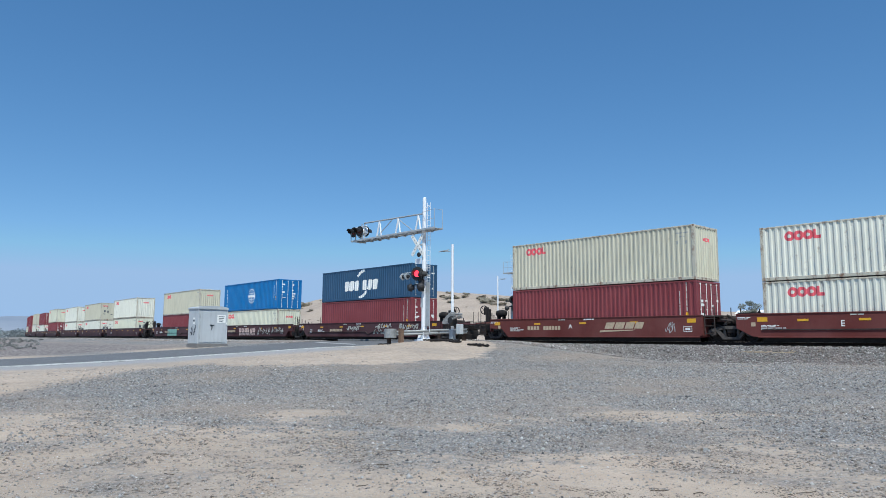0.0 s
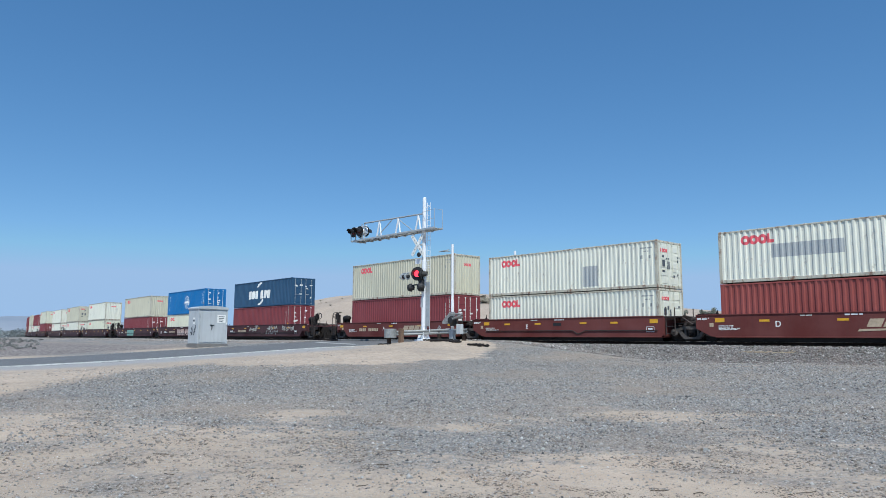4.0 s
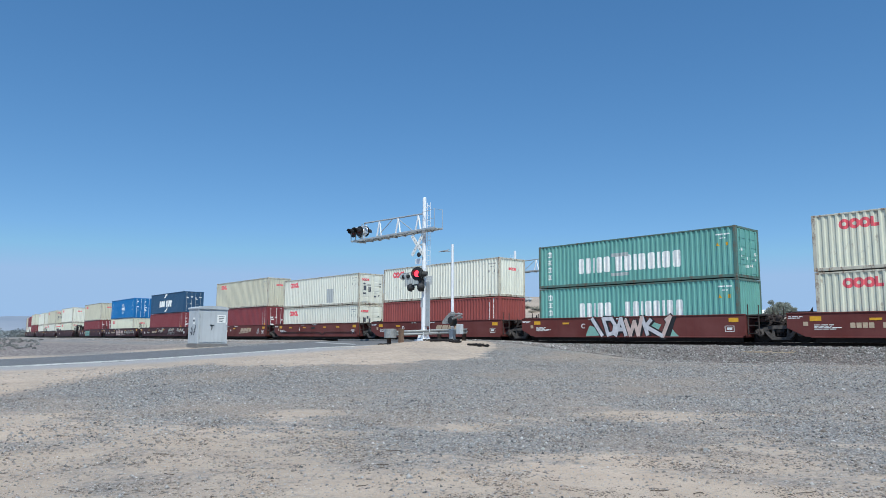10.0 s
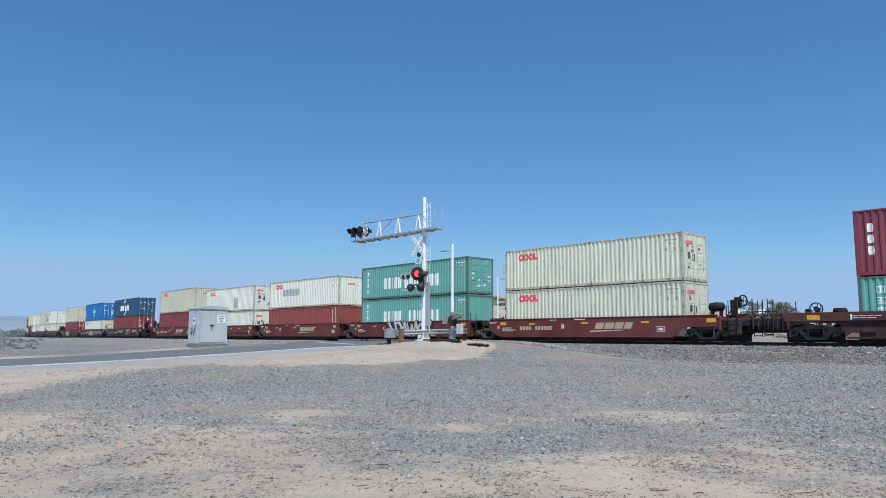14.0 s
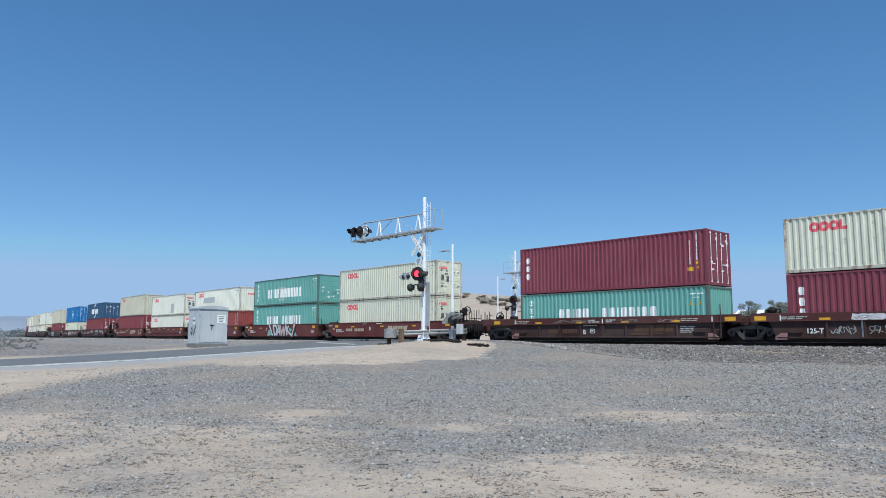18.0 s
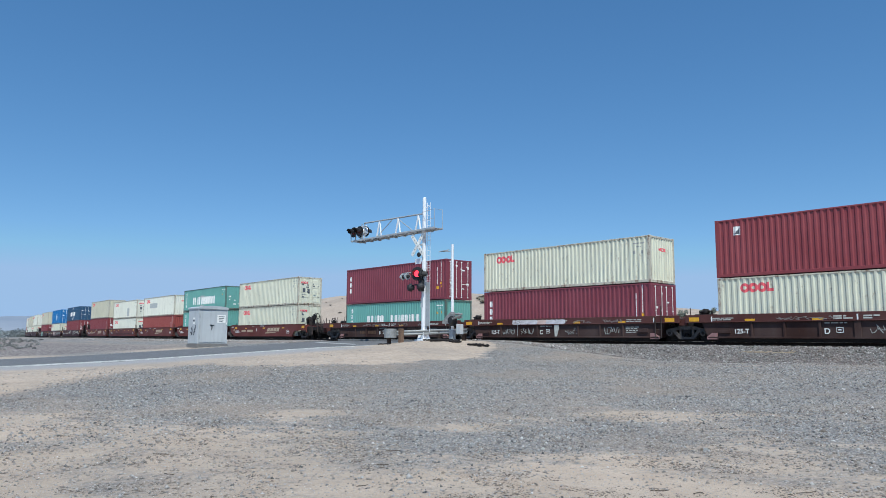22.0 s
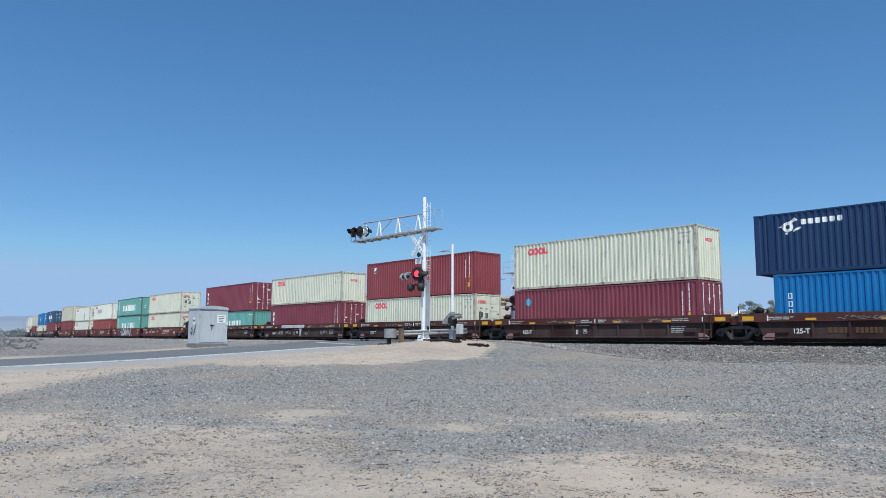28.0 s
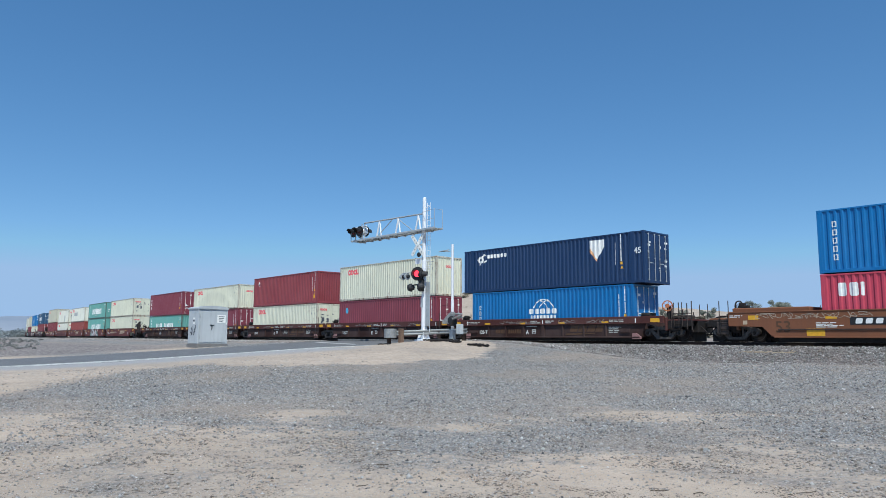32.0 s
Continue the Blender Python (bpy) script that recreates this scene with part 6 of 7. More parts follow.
def cantilever(m, height, arm, way, lit, label):
    """A signal mast with a walkway arm over the road. way: +1 or -1 along x."""
    mast = thing("cantilever_signal", label, "crossing signal", "crossing signals", m=m)
    part("mast", Shape().lathe((0, 0, 0), (0, 0, 1), ((0.0, 0.155), (height * 0.55, 0.145), (height * 0.56, 0.13), (height - 0.05, 0.12), (height, 0.06)), 20), SILVER, mast, "silver painted steel mast", smooth=False)
    base = Shape().cbox(-0.42, 0.42, -0.42, 0.42, -0.35, 0.04, 0.03)
    for k in range(4):
        a = k * math.pi / 2 + math.pi / 4
        c, s = math.cos(a), math.sin(a)
        base.add([(c * 0.12 - s * 0.015, s * 0.12 + c * 0.015, 0.04), (c * 0.42 - s * 0.015, s * 0.42 + c * 0.015, 0.04), (c * 0.12 - s * 0.015, s * 0.12 + c * 0.015, 0.85),
                  (c * 0.12 + s * 0.015, s * 0.12 - c * 0.015, 0.04), (c * 0.42 + s * 0.015, s * 0.42 - c * 0.015, 0.04), (c * 0.12 + s * 0.015, s * 0.12 - c * 0.015, 0.85)],
                 [(0, 1, 2), (3, 5, 4), (1, 4, 5, 2), (0, 3, 4, 1), (0, 2, 5, 3)])
    part("base_flange", base, SILVER, mast)
    z0, z1 = 6.93, 8.02
    x1 = way * arm
    for y in (-0.34, 0.34):
        part("lower_chord", Shape().cbox(min(-way * 1.35, x1), max(-way * 1.35, x1), y - 0.045, y + 0.045, z0 - 0.06, z0 + 0.06, 0.01), GALV, mast)
    xe, rise = x1 * 0.86, 0.15
    up = lambda x: z1 + rise * x / xe
    part("upper_chord", Shape().rod((0, 0, z1), (xe, 0, z1 + rise), 0.055, 8), GALV, mast)
    part("end_post", lattice((xe, 0, z0), (xe, 0, z1 + rise), 0.035), GALV, mast)
    for k in range(3):
        xa = way * (0.35 + k * arm * 0.275)
        part("web_strut", lattice((xa, 0, z0), (xa + way * 0.24, 0, up(xa + way * 0.24)), 0.055), SILVER, mast)
        part("web_strut", lattice((xa + way * 0.24, 0, up(xa + way * 0.24)), (xa + way * 0.55, 0, z0), 0.055), SILVER, mast)
    part("web_strut", lattice((way * 0.95, 0, z0), (way * 2.8, 0, up(way * 2.8)), 0.03), GALV, mast)
    part("web_strut", lattice((way * 3.2, 0, up(way * 3.2)), (way * 5.1, 0, z0), 0.03), GALV, mast)
    part("railing", lattice((-way * 1.32, -0.34, z0), (-way * 1.32, -0.34, z1 + 0.12), 0.016).rod((-way * 1.32, 0.34, z0), (-way * 1.32, 0.34, z1 + 0.12), 0.016, 6).rod((-way * 1.32, -0.34, z1 + 0.1), (-way * 1.32, 0.34, z1 + 0.1), 0.014, 6).rod((-way * 1.32, -0.34, z1 + 0.1), (0, -0.2, z1 + 0.05), 0.014, 6).rod((-way * 1.32, -0.34, z0 + 0.6), (0, -0.2, z0 + 0.6), 0.012, 6), GALV, mast)
    deck = Shape()
    for k in range(int((arm + 1.3) / 0.22)):
        x = -way * 1.3 + way * k * 0.22
        deck.box(min(x, x + way * 0.17), max(x, x + way * 0.17), -0.3, 0.3, z0 - 0.02, z0 + 0.015)
    part("walkway", deck, GALV, mast, "galvanised grating walkway")
    for k in range(9):
        x = -way * 0.4 + way * k * arm / 8.3
        part("cross_bracket", Shape().cbox(x - 0.04, x + 0.04, -0.4, 0.4, z0 - 0.13, z0 - 0.06, 0.008), GALV, mast)
    part("tip_frame", Shape().rod((x1, -0.4, z0), (x1, 0.4, z0), 0.03, 6).rod((x1, -0.4, z0), (x1, -0.4, z0 + 0.65), 0.03, 6).rod((x1, 0.4, z0), (x1, 0.4, z0 + 0.65), 0.03, 6)
         .rod((x1 * 0.9, 0, z0), (x1 * 0.9, 0, z1 + 0.12), 0.04, 8).rod((x1 * 0.98, 0, z0 + 0.5), (x1 * 0.8, 0, z0 + 0.5), 0.03, 6), GALV, mast)
    for x in (x1 - way * 0.12, x1 - way * 0.85):
        head = signal_head(mast, pose(x, -0.30, z0 + 0.66, 0, 0, 4))
        part("long_hood", cached("long_hood", lambda: Shape().ring(0, 0, 0.19, 0.215, -0.46, 0, 18, 0.3, math.pi - 0.3).mesh("long_hood")), BLACK, head)
        signal_head(mast, pose(x, 0.32, z0 + 0.70, 0, 0, 180))
        part("lamp_housing", Shape().lathe((x, 0.24, z0 + 0.70), (0, -1, 0), ((0.0, 0.30), (0.04, 0.28), (0.10, 0.20), (0.20, 0.15), (0.24, 0.05)), 16), SILVER, mast, "silver back of a lamp")
    part("lamp_rail", Shape().rod((x1, 0, z0 + 1.02), (x1 - way * 1.3, 0, z0 + 1.02), 0.045, 8).rod((x1, 0, z0), (x1, 0, z0 + 1.02), 0.04, 8).rod((x1 - way * 0.85, 0, z0), (x1 - way * 0.85, 0, z0 + 1.02), 0.04, 8), SILVER, mast, "silver pipe frame of the lamps")
    lx = -way * 0.42
    lad = Shape().rod((lx - 0.14, 0, 0.5), (lx - 0.14, 0, height - 0.4), 0.018, 6).rod((lx + 0.14, 0, 0.5), (lx + 0.14, 0, height - 0.4), 0.018, 6)
    for k in range(int(height / 0.32) - 3):
        lad.rod((lx - 0.14, 0, 0.8 + k * 0.32), (lx + 0.14, 0, 0.8 + k * 0.32), 0.012, 5)
    for z in (1.5, 4.5, 8.4):
        lad.rod((lx - 0.1 * way, 0, z), (0, 0, z), 0.02, 5)
    part("ladder", lad, SILVER, mast, "silver rung ladder")
    part("climb_guard", Shape().cbox(lx - 0.2, lx + 0.2, -0.06, -0.03, 0.85, 3.6, 0.01), GALV, mast, "grey climb guard plate")
    # crossbuck boards with bars for their words
    for a in (1, -1):
        b = part("crossbuck_board", Shape().cbox(-0.86, 0.86, -0.012, 0.012, -0.135, 0.135, 0.01), WHITEP, mast, "white crossbuck board", pose(way * 0.36, -0.26 - 0.016 * a, 6.02, 0, a * 50, 0))
        for k in range(6):
            if k in (2, 3) and a < 0:
                continue
            part("word_bar", cached("word_bar", lambda: Shape().box(-0.045, 0.045, -0.004, 0, -0.05, 0.05).mesh("word_bar")), SERIALGREY, b, m=pose(-0.65 + k * 0.26, -0.0125, 0))
    part("crossbuck_bracket", Shape().cbox(-0.02, 0.4, -0.24, -0.1, 5.96, 6.06, 0.01) if way > 0 else Shape().cbox(-0.4, 0.02, -0.24, -0.1, 5.96, 6.06, 0.01), GALV, mast)
    part("track_plate", Shape().cbox(way * 0.3 - 0.3, way * 0.3 + 0.3, -0.24, -0.22, 4.78, 5.12, 0.01), SILVER, mast, "small white number plate")
    part("bell", Shape().lathe((way * 0.1, -0.25, 5.35), (0, -1, 0), ((0, 0.05), (0.05, 0.13), (0.14, 0.15), (0.16, 0.13)), 16), BLACK, mast, "black crossing bell")
    zl = 4.08
    part("lamp_arm", Shape().rod((-0.42, -0.18, zl), (0.42, -0.18, zl), 0.045, 8).cbox(-0.14, 0.14, -0.32, -0.1, zl - 0.18, zl + 0.18, 0.03), BLACK, mast)
    signal_head(mast, pose(way * 0.12, -0.46, zl + 0.06, 0, 0, 30) @ Matrix.Diagonal((1.18, 1, 1.18, 1)), lit)
    signal_head(mast, pose(-way * 0.16, -0.30, zl, 0, 0, 128))
    part("lamp_arm", Shape().rod((-way * -0.1, -0.1, zl + 0.22), (way * 2.0, -0.1, zl + 0.22), 0.035, 8).rod((way * 1.55, -0.1, zl + 0.22), (way * 1.55, -0.1, zl - 0.1), 0.03, 6).rod((way * 1.95, -0.1, zl + 0.22), (way * 1.95, -0.1, zl - 0.1), 0.03, 6), GALV, mast)
    for x in (way * 1.55, way * 2.0):
        part("side_lamp", Shape().lathe((x, -0.1, zl), (way, 0, 0), ((-0.05, 0.22), (-0.03, 0.23), (0.0, 0.17), (0.18, 0.12), (0.30, 0.04)), 18), GALV, mast, "silver back of a side lamp")
        part("side_hood", Shape().lathe((x - way * 0.06, -0.1, zl), (-way, 0, 0), ((0.0, 0.12), (0.12, 0.10), (0.13, 0.06)), 16), BLACK, mast, "black hood of a side lamp")
    for x, yy in ((-0.74, -0.40), (0.22, -0.40)):
        part("lower_lamp", Shape().lathe((x, yy, zl - 0.78), (-0.4, -1, -0.1), ((-0.2, 0.06), (-0.14, 0.17), (0.0, 0.19), (0.02, 0.27), (0.14, 0.23), (0.24, 0.18)), 16), BLACK, mast, "black hooded lamp")
    part("lower_arm", Shape().rod((-0.6, -0.3, zl - 0.62), (0.3, -0.3, zl - 0.62), 0.045, 8).cbox(-0.2, 0.2, -0.34, -0.1, zl - 1.05, zl - 0.3, 0.05), BLACK, mast)
    part("blue_plate", Shape().cbox(-0.12, 0.12, -0.172, -0.16, zl - 2.05, zl - 1.45, 0.004), CABGREY, mast, "small grey notice")
    return mast


MX, MY = -33.9, -3.5
cantilever(pose(MX, MY, 1.67), 9.07, 7.45, -1, True, "tall silver railway signal mast with a walkway arm")
cantilever(pose(-48.85, 22.0, 1.75), 9.2, 8.1, 1, False, "tall silver railway signal mast beyond the track")


def gate_post(m, height, way):
    g = thing("gate_mechanism", "silver crossing gate post with grey counterweights", "crossing gate", "crossing gates", m=m)
    part("pole", Shape().lathe((0, 0, 0), (0, 0, 1), ((0, 0.095), (2.4, 0.095), (2.42, 0.08), (height, 0.075)), 16), SILVER, g)
    part("base", Shape().cbox(-0.24, 0.24, -0.24, 0.24, -0.4, 0.05, 0.03).cbox(-0.15, 0.15, -0.16, 0.16, 0.05, 0.62, 0.03).cbox(-0.22, 0.22, -0.03, 0.03, 0.05, 0.5, 0.01), GALV, g)
    part("bracket", Shape().rod((0, 0, height - 0.42), (way * 1.25, 0, height - 0.36), 0.02, 6).rod((way * 0.3, 0, height - 0.30), (way * 1.25, 0, height - 0.36), 0.018, 6).cbox(way * 0.75 - 0.3, way * 0.75 + 0.3, -0.03, 0.03, height - 0.36, height - 0.31, 0.01), GALV, g)
    part("motor_case", Shape().cbox(0.12, 0.52, -0.40, -0.05, 0.85, 1.4, 0.06), BLACK, g, "dark gate motor case")
    part("shaft_hub", Shape().lathe((0.36, -0.55, 1.18), (0, 1, 0), ((0, 0.2), (0.1, 0.27), (0.2, 0.27)), 18), BLACK, g)
    part("counterweight", Shape().slab([(-0.45, 0.98), (0.10, 0.98), (0.62, 1.42), (0.62, 1.66), (0.28, 1.70), (-0.10, 1.45), (-0.45, 1.12)], -0.42, -0.36), WEIGHTGREY, g, "grey steel counterweight plate")
    part("counterweight", Shape().cbox(0.70, 1.25, -0.46, -0.34, 1.28, 1.40, 0.02).cbox(0.70, 1.25, -0.46, -0.34, 1.46, 1.58, 0.02).cbox(0.92, 1.04, -0.45, -0.35, 1.24, 1.62, 0.02), WEIGHTGREY, g, "grey steel counterweight blocks")
    part("weight_arm", Shape().rod((0.0, -0.5, 1.1), (1.25, -0.5, 1.45), 0.05, 6).rod((0.4, -0.5, 1.58), (1.35, -0.5, 1.5), 0.035, 6), WEIGHTGREY, g)
    part("relay_box", Shape().cbox(0.75, 1.1, -0.42, -0.12, 0.35, 0.95, 0.03), CABGREY, g, "grey relay box")
    return g


gate_post(pose(-31.6, -3.2, 1.66), 5.85, -1)
gate_post(pose(-49.45, 20.0, 1.75), 6.5, 1)


def guard_rail():
    g = thing("guard_rail", "galvanised guard rail with a rounded end on posts", "guard rail")
    pts = [Vector((-34.9, -5.6, 2.06)), Vector((-34.2, -4.6, 2.1)), Vector((-33.4, -3.05, 2.18)), Vector((-32.2, -2.75, 2.2)), Vector((-30.8, -2.7, 2.2))]
    prof = ((0.0, -0.16), (0.05, -0.13), (0.08, -0.08), (0.0, -0.02), (0.0, 0.02), (0.08, 0.08), (0.05, 0.13), (0.0, 0.16))
    sh = Shape()
    for i, p in enumerate(pts):
        d = (pts[min(i + 1, len(pts) - 1)] - pts[max(i - 1, 0)])
        d.z = 0
        d.normalize()
        nrm = Vector((d.y, -d.x, 0))
        sh.v += [tuple(p + nrm * (a + o) + Vector((0, 0, b))) for o in (0.0, -0.012) for a, b in prof]
    n = len(prof)
    for i in range(len(pts) - 1):
        for j in range(n - 1):
            a, b = i * 2 * n + j, (i + 1) * 2 * n + j
            sh.f += [(a, b, b + 1, a + 1), (a + n, a + n + 1, b + n + 1, b + n)]
    part("beam", sh, GUARDGREY, g, smooth=True)
    part("end_terminal", Shape().lathe((-34.72, -5.50, 1.78), (0, 0, 1), ((0, 0.37), (0.02, 0.38), (0.54, 0.38), (0.56, 0.37)), 20), GUARDGREY, g, "rounded grey end piece with shade in its colour")
    for x, y, w in ((-34.85, -5.5, 0.1), (-34.35, -4.95, 0.13), (-33.1, -2.9, 0.1), (-31.2, -2.6, 0.1)):
        z = ground_z(x, y)
        part("post", Shape().cbox(x - w, x + w, y - w, y + w, z - 0.4, 2.2 if w < 0.12 else 2.36, 0.02), RAILRUST if w < 0.12 else POSTWOOD, g, "rusty brown post")
    return g


# Galvanised steel again, with the rail's shade put into a darker grey.
GUARDGREY = plain("shaded_galvanised_rail", (0.30, 0.31, 0.31), 0.55, 0.3, 0.2, 5)
POSTWOOD = plain("weathered_brown_timber", (0.17, 0.11, 0.075), 0.85, 0, 0.3, 12)
guard_rail()


# ---- signal cabinet ----
def cabinet(m):
    c = thing("signal_cabinet", "grey steel signal cabinet with a gabled lid", "cabinet", m=m)
    dx, dy, h = 1.72, 2.28, 2.66
    part("body", Shape().cbox(-dx, 0, 0, dy, 0.08, h, 0.02), CABGREY, c)
    part("plinth", Shape().cbox(-dx - 0.06, 0.06, -0.06, dy + 0.06, -0.3, 0.08, 0.02), CONCRETE, c, "grey concrete plinth")
    lid = Shape()
    prof = [(-0.05, h - 0.03), (dy + 0.05, h - 0.03)] + [(dy / 2 + (dy / 2 + 0.05) * math.cos(math.pi * k / 10), h + 0.05 + 0.17 * math.sin(math.pi * k / 10)) for k in range(11)]
    n = len(prof)
    lid.v = [(x, y, z) for x in (-dx - 0.08, 0.08) for y, z in prof]
    lid.f = [tuple(range(n))[::-1], tuple(range(n, 2 * n))] + [(i, (i + 1) % n, n + (i + 1) % n, n + i) for i in range(n)]
    part("lid", lid, CABGREY, c, "gabled grey lid")
    d = part("door", Shape().cbox(0.0, 0.035, 0.12, dy - 0.12, 0.2, h - 0.18, 0.012), CABGREY, c)
    part("handle", Shape().cbox(0.035, 0.10, 1.02, 1.06, 1.12, 1.45, 0.01).cbox(0.035, 0.08, 0.9, 1.22, 1.42, 1.48, 0.01), BLACK, d, "dark T handle")
    for k in range(3):
        part("hinge", Shape().rod((0.045, 0.12, 0.5 + k * 0.75), (0.045, 0.12, 0.72 + k * 0.75), 0.025, 8), GALV, d)
    part("notice", Shape().cbox(0.036, 0.042, 1.45, 2.12, 1.62, 2.22, 0.001), WHITEP, c, "white notice with plain bars")
    for k in range(4):
        part("notice_line", Shape().box(0.0425, 0.044, 1.55 + 0.04 * (k % 2), 2.03 - 0.05 * k, 2.06 - k * 0.12, 2.11 - k * 0.12), DARKGREY, c)
    part("padlock", Shape().cbox(0.04, 0.09, 2.14, 2.24, 1.5, 1.66, 0.02), WHITEP, c)
    part("side_notice", Shape().cbox(-0.95, -0.55, -0.008, 0.0, 1.5, 2.0, 0.001), WHITEP, c, "white notice")
    part("notice_line", Shape().box(-0.9, -0.6, -0.0105, -0.0085, 1.7, 1.85), DARKGREY, c)
    part("sprayed_scrawl", scrawl(21, 0.9, 0.8, 3), DARKGREY, c, "dark sprayed scrawl", pose(-1.25, -0.003, 0.65))
    part("edge_trim", Shape().cbox(0.0, 0.04, 0.0, 0.06, 0.08, h - 0.03, 0.008), CABGREY, c)
    part("edge_trim", Shape().cbox(0.0, 0.04, dy - 0.06, dy, 0.08, h - 0.03, 0.008), CABGREY, c)
    return c


cabinet(pose(-51.1, -10.52, 1.30))


# ---- plants and distance ----
def leaf_cloud(clumps, per, size, seed, flat=0.8):
    """Many small leaf blades in uneven clumps: rows of x, y, z, radius."""
    r, sh = random.Random(seed), Shape()
    for cx, cy, cz, cr in clumps:
        for _ in range(per):
            while True:
                d = Vector((r.uniform(-1, 1), r.uniform(-1, 1), r.uniform(-1, 1)))
                if 0.15 < d.length < 1:
                    break
            p = Vector((cx, cy, cz)) + Vector((d.x, d.y, d.z * flat)) * cr * r.uniform(0.75, 1.08)
            a = Vector((r.gauss(0, 1), r.gauss(0, 1), r.gauss(0, 1))).normalized()
            b = a.orthogonal().normalized()
            s = size * r.uniform(0.6, 1.5)
            sh.add([p - a * s, p + b * s * 0.55, p + a * s, p - b * s * 0.55], [(0, 1, 2, 3)])
    return sh


def foliage(name, dark, light):
    m, n, l, p = nodes_of(name)
    geo = n.new("ShaderNodeNewGeometry")
    co = n.new("ShaderNodeTexCoord").outputs["Object"]
    col = mixc(n, l, geo.outputs["Random Per Island"], dark, light)
    col = mixc(n, l, times(n, l, noise_node(n, l, co, 1.2, 3), 0.6), col, dark)
    l.new(col, p.inputs["Base Color"])
    p.inputs["Roughness"].default_value = 0.8
    return m


SAGE = foliage("dry_sage_leaves", (0.24, 0.215, 0.165), (0.38, 0.34, 0.265))
# Green of the far trees, greyed and lightened in place of haze.
LEAFGREEN = foliage("haze_paled_green_leaves", (0.15, 0.165, 0.135), (0.26, 0.27, 0.22))
BARK = plain("grey_brown_bark", (0.11, 0.085, 0.065), 0.9, 0, 0.3, 10)


def shrub_meshes(seed):
    r = random.Random(seed)
    clumps = [(r.uniform(-0.75, 0.75), r.uniform(-0.75, 0.75), r.uniform(0.10, 0.55), r.uniform(0.32, 0.55)) for _ in range(9)]
    twigs = Shape()
    for cx, cy, cz, cr in clumps:
        twigs.rod((cx * 0.15, cy * 0.15, -0.1), (cx, cy, cz), 0.035, 5, 0.012)
    return twigs.mesh("stems"), leaf_cloud(clumps, 110, 0.08, seed).mesh("leaves")


SHRUBS = [shrub_meshes(k) for k in range(4)]
r_ = random.Random(17)


def shrub(x, y, size):
    k = r_.randrange(4)
    sh = thing("shrub", "dry grey-brown desert shrub on the slope", "shrub", "desert shrubs", m=pose(x, y, ground_z(x, y), 0, 0, r_.uniform(0, 360)) @ Matrix.Diagonal((size, size, size * r_.uniform(0.45, 0.8), 1)))
    part("stems", SHRUBS[k][0], BARK, sh)
    part("leaves", SHRUBS[k][1], SAGE, sh)


for i_ in range(120):
    x_ = -205 + 195 * r_.random()
    y_ = r_.uniform(58, 98)
    shrub(x_, y_, r_.uniform(0.6, 1.7) * (0.45 if x_ < -105 else 1.0))
for i_ in range(22):
    x_ = -100 + 68 * r_.random()
    shrub(x_, 92 + r_.uniform(-5, 6), r_.uniform(1.2, 2.0))

for i_ in range(34):
    shrub(-143 + 44 * r_.random(), 92 + r_.uniform(-6, 7), r_.uniform(0.9, 1.7))


for x_, y_, k_ in ((-101.5, 101.0, 2.6), (-98.6, 102.0, 2.2), (-104.6, 100.0, 1.9), (-200.0, 86.0, 3.6), (-196.5, 87.0, 2.6)):
    shrub(x_, y_, k_)


def tree(x, y, h, seed):
    r = random.Random(seed)
    t = thing("tree", "dark green tree on the far ridge", "tree", "trees on the ridge", m=pose(x, y, ground_z(x, y) - 0.2))
    trunk = Shape()
    trunk.rod((0, 0, 0), (0.1, 0, h * 0.45), h * 0.035, 8, h * 0.022)
    clumps = []
    for k in range(9):
        a, d = r.uniform(0, 6.28), r.uniform(0.1, 0.34) * h
        c = (math.cos(a) * d, math.sin(a) * d, h * r.uniform(0.42, 0.9))
        trunk.rod((0.1, 0, h * r.uniform(0.25, 0.45)), c, h * 0.014, 5, h * 0.004)
        clumps.append((*c, h * r.uniform(0.12, 0.2)))
    part("trunk", trunk, BARK, t)
    part("crown", leaf_cloud(clumps, 230, h * 0.021, seed, 0.75), LEAFGREEN, t)


for k_, (x_, y_, h_) in enumerate(((-65.5, 86, 3.0), (-62.5, 88, 2.6), (-60.3, 86, 3.2), (-54.3, 88, 4.2), (-52.2, 92, 3.6), (-50.0, 88, 4.0), (-48.3, 86, 4.6), (-46.6, 88, 4.0), (-44.5, 90, 3.0), (-40.5, 88, 2.6), (-38.0, 90, 3.0), (-30.0, 88, 3.4), (-72, 90, 2.2))):
    tree(x_, y_, h_, 200 + k_)
for x_, y_, w_ in ((-56.8, 96, 2.8), (-45.0, 98, 2.2)):
    hs_ = thing("far_house", "small pale house on the far ridge", "house", m=pose(x_, y_, ground_z(x_, y_) - 0.3, 0, 0, 10))
    part("wall", Shape().cbox(-w_, w_, -2, 2, 0, 1.9, 0.02), OFFWHITE, hs_)
    part("roof", Shape().add([(-w_ - 0.3, -2.3, 1.9), (w_ + 0.3, -2.3, 1.9), (w_ + 0.3, 2.3, 1.9), (-w_ - 0.3, 2.3, 1.9), (-w_ - 0.3, 0, 2.6), (w_ + 0.3, 0, 2.6)], [(0, 1, 5, 4), (2, 3, 4, 5), (0, 4, 3), (1, 2, 5), (3, 2, 1, 0)]), WHITEP, hs_)
    for k_ in range(3):
        part("window", Shape().box(-w_ * 0.6 + k_ * w_ * 0.6 - 0.4, -w_ * 0.6 + k_ * w_ * 0.6 + 0.4, -2.03, -1.99, 0.8, 1.5), BLACK, hs_)
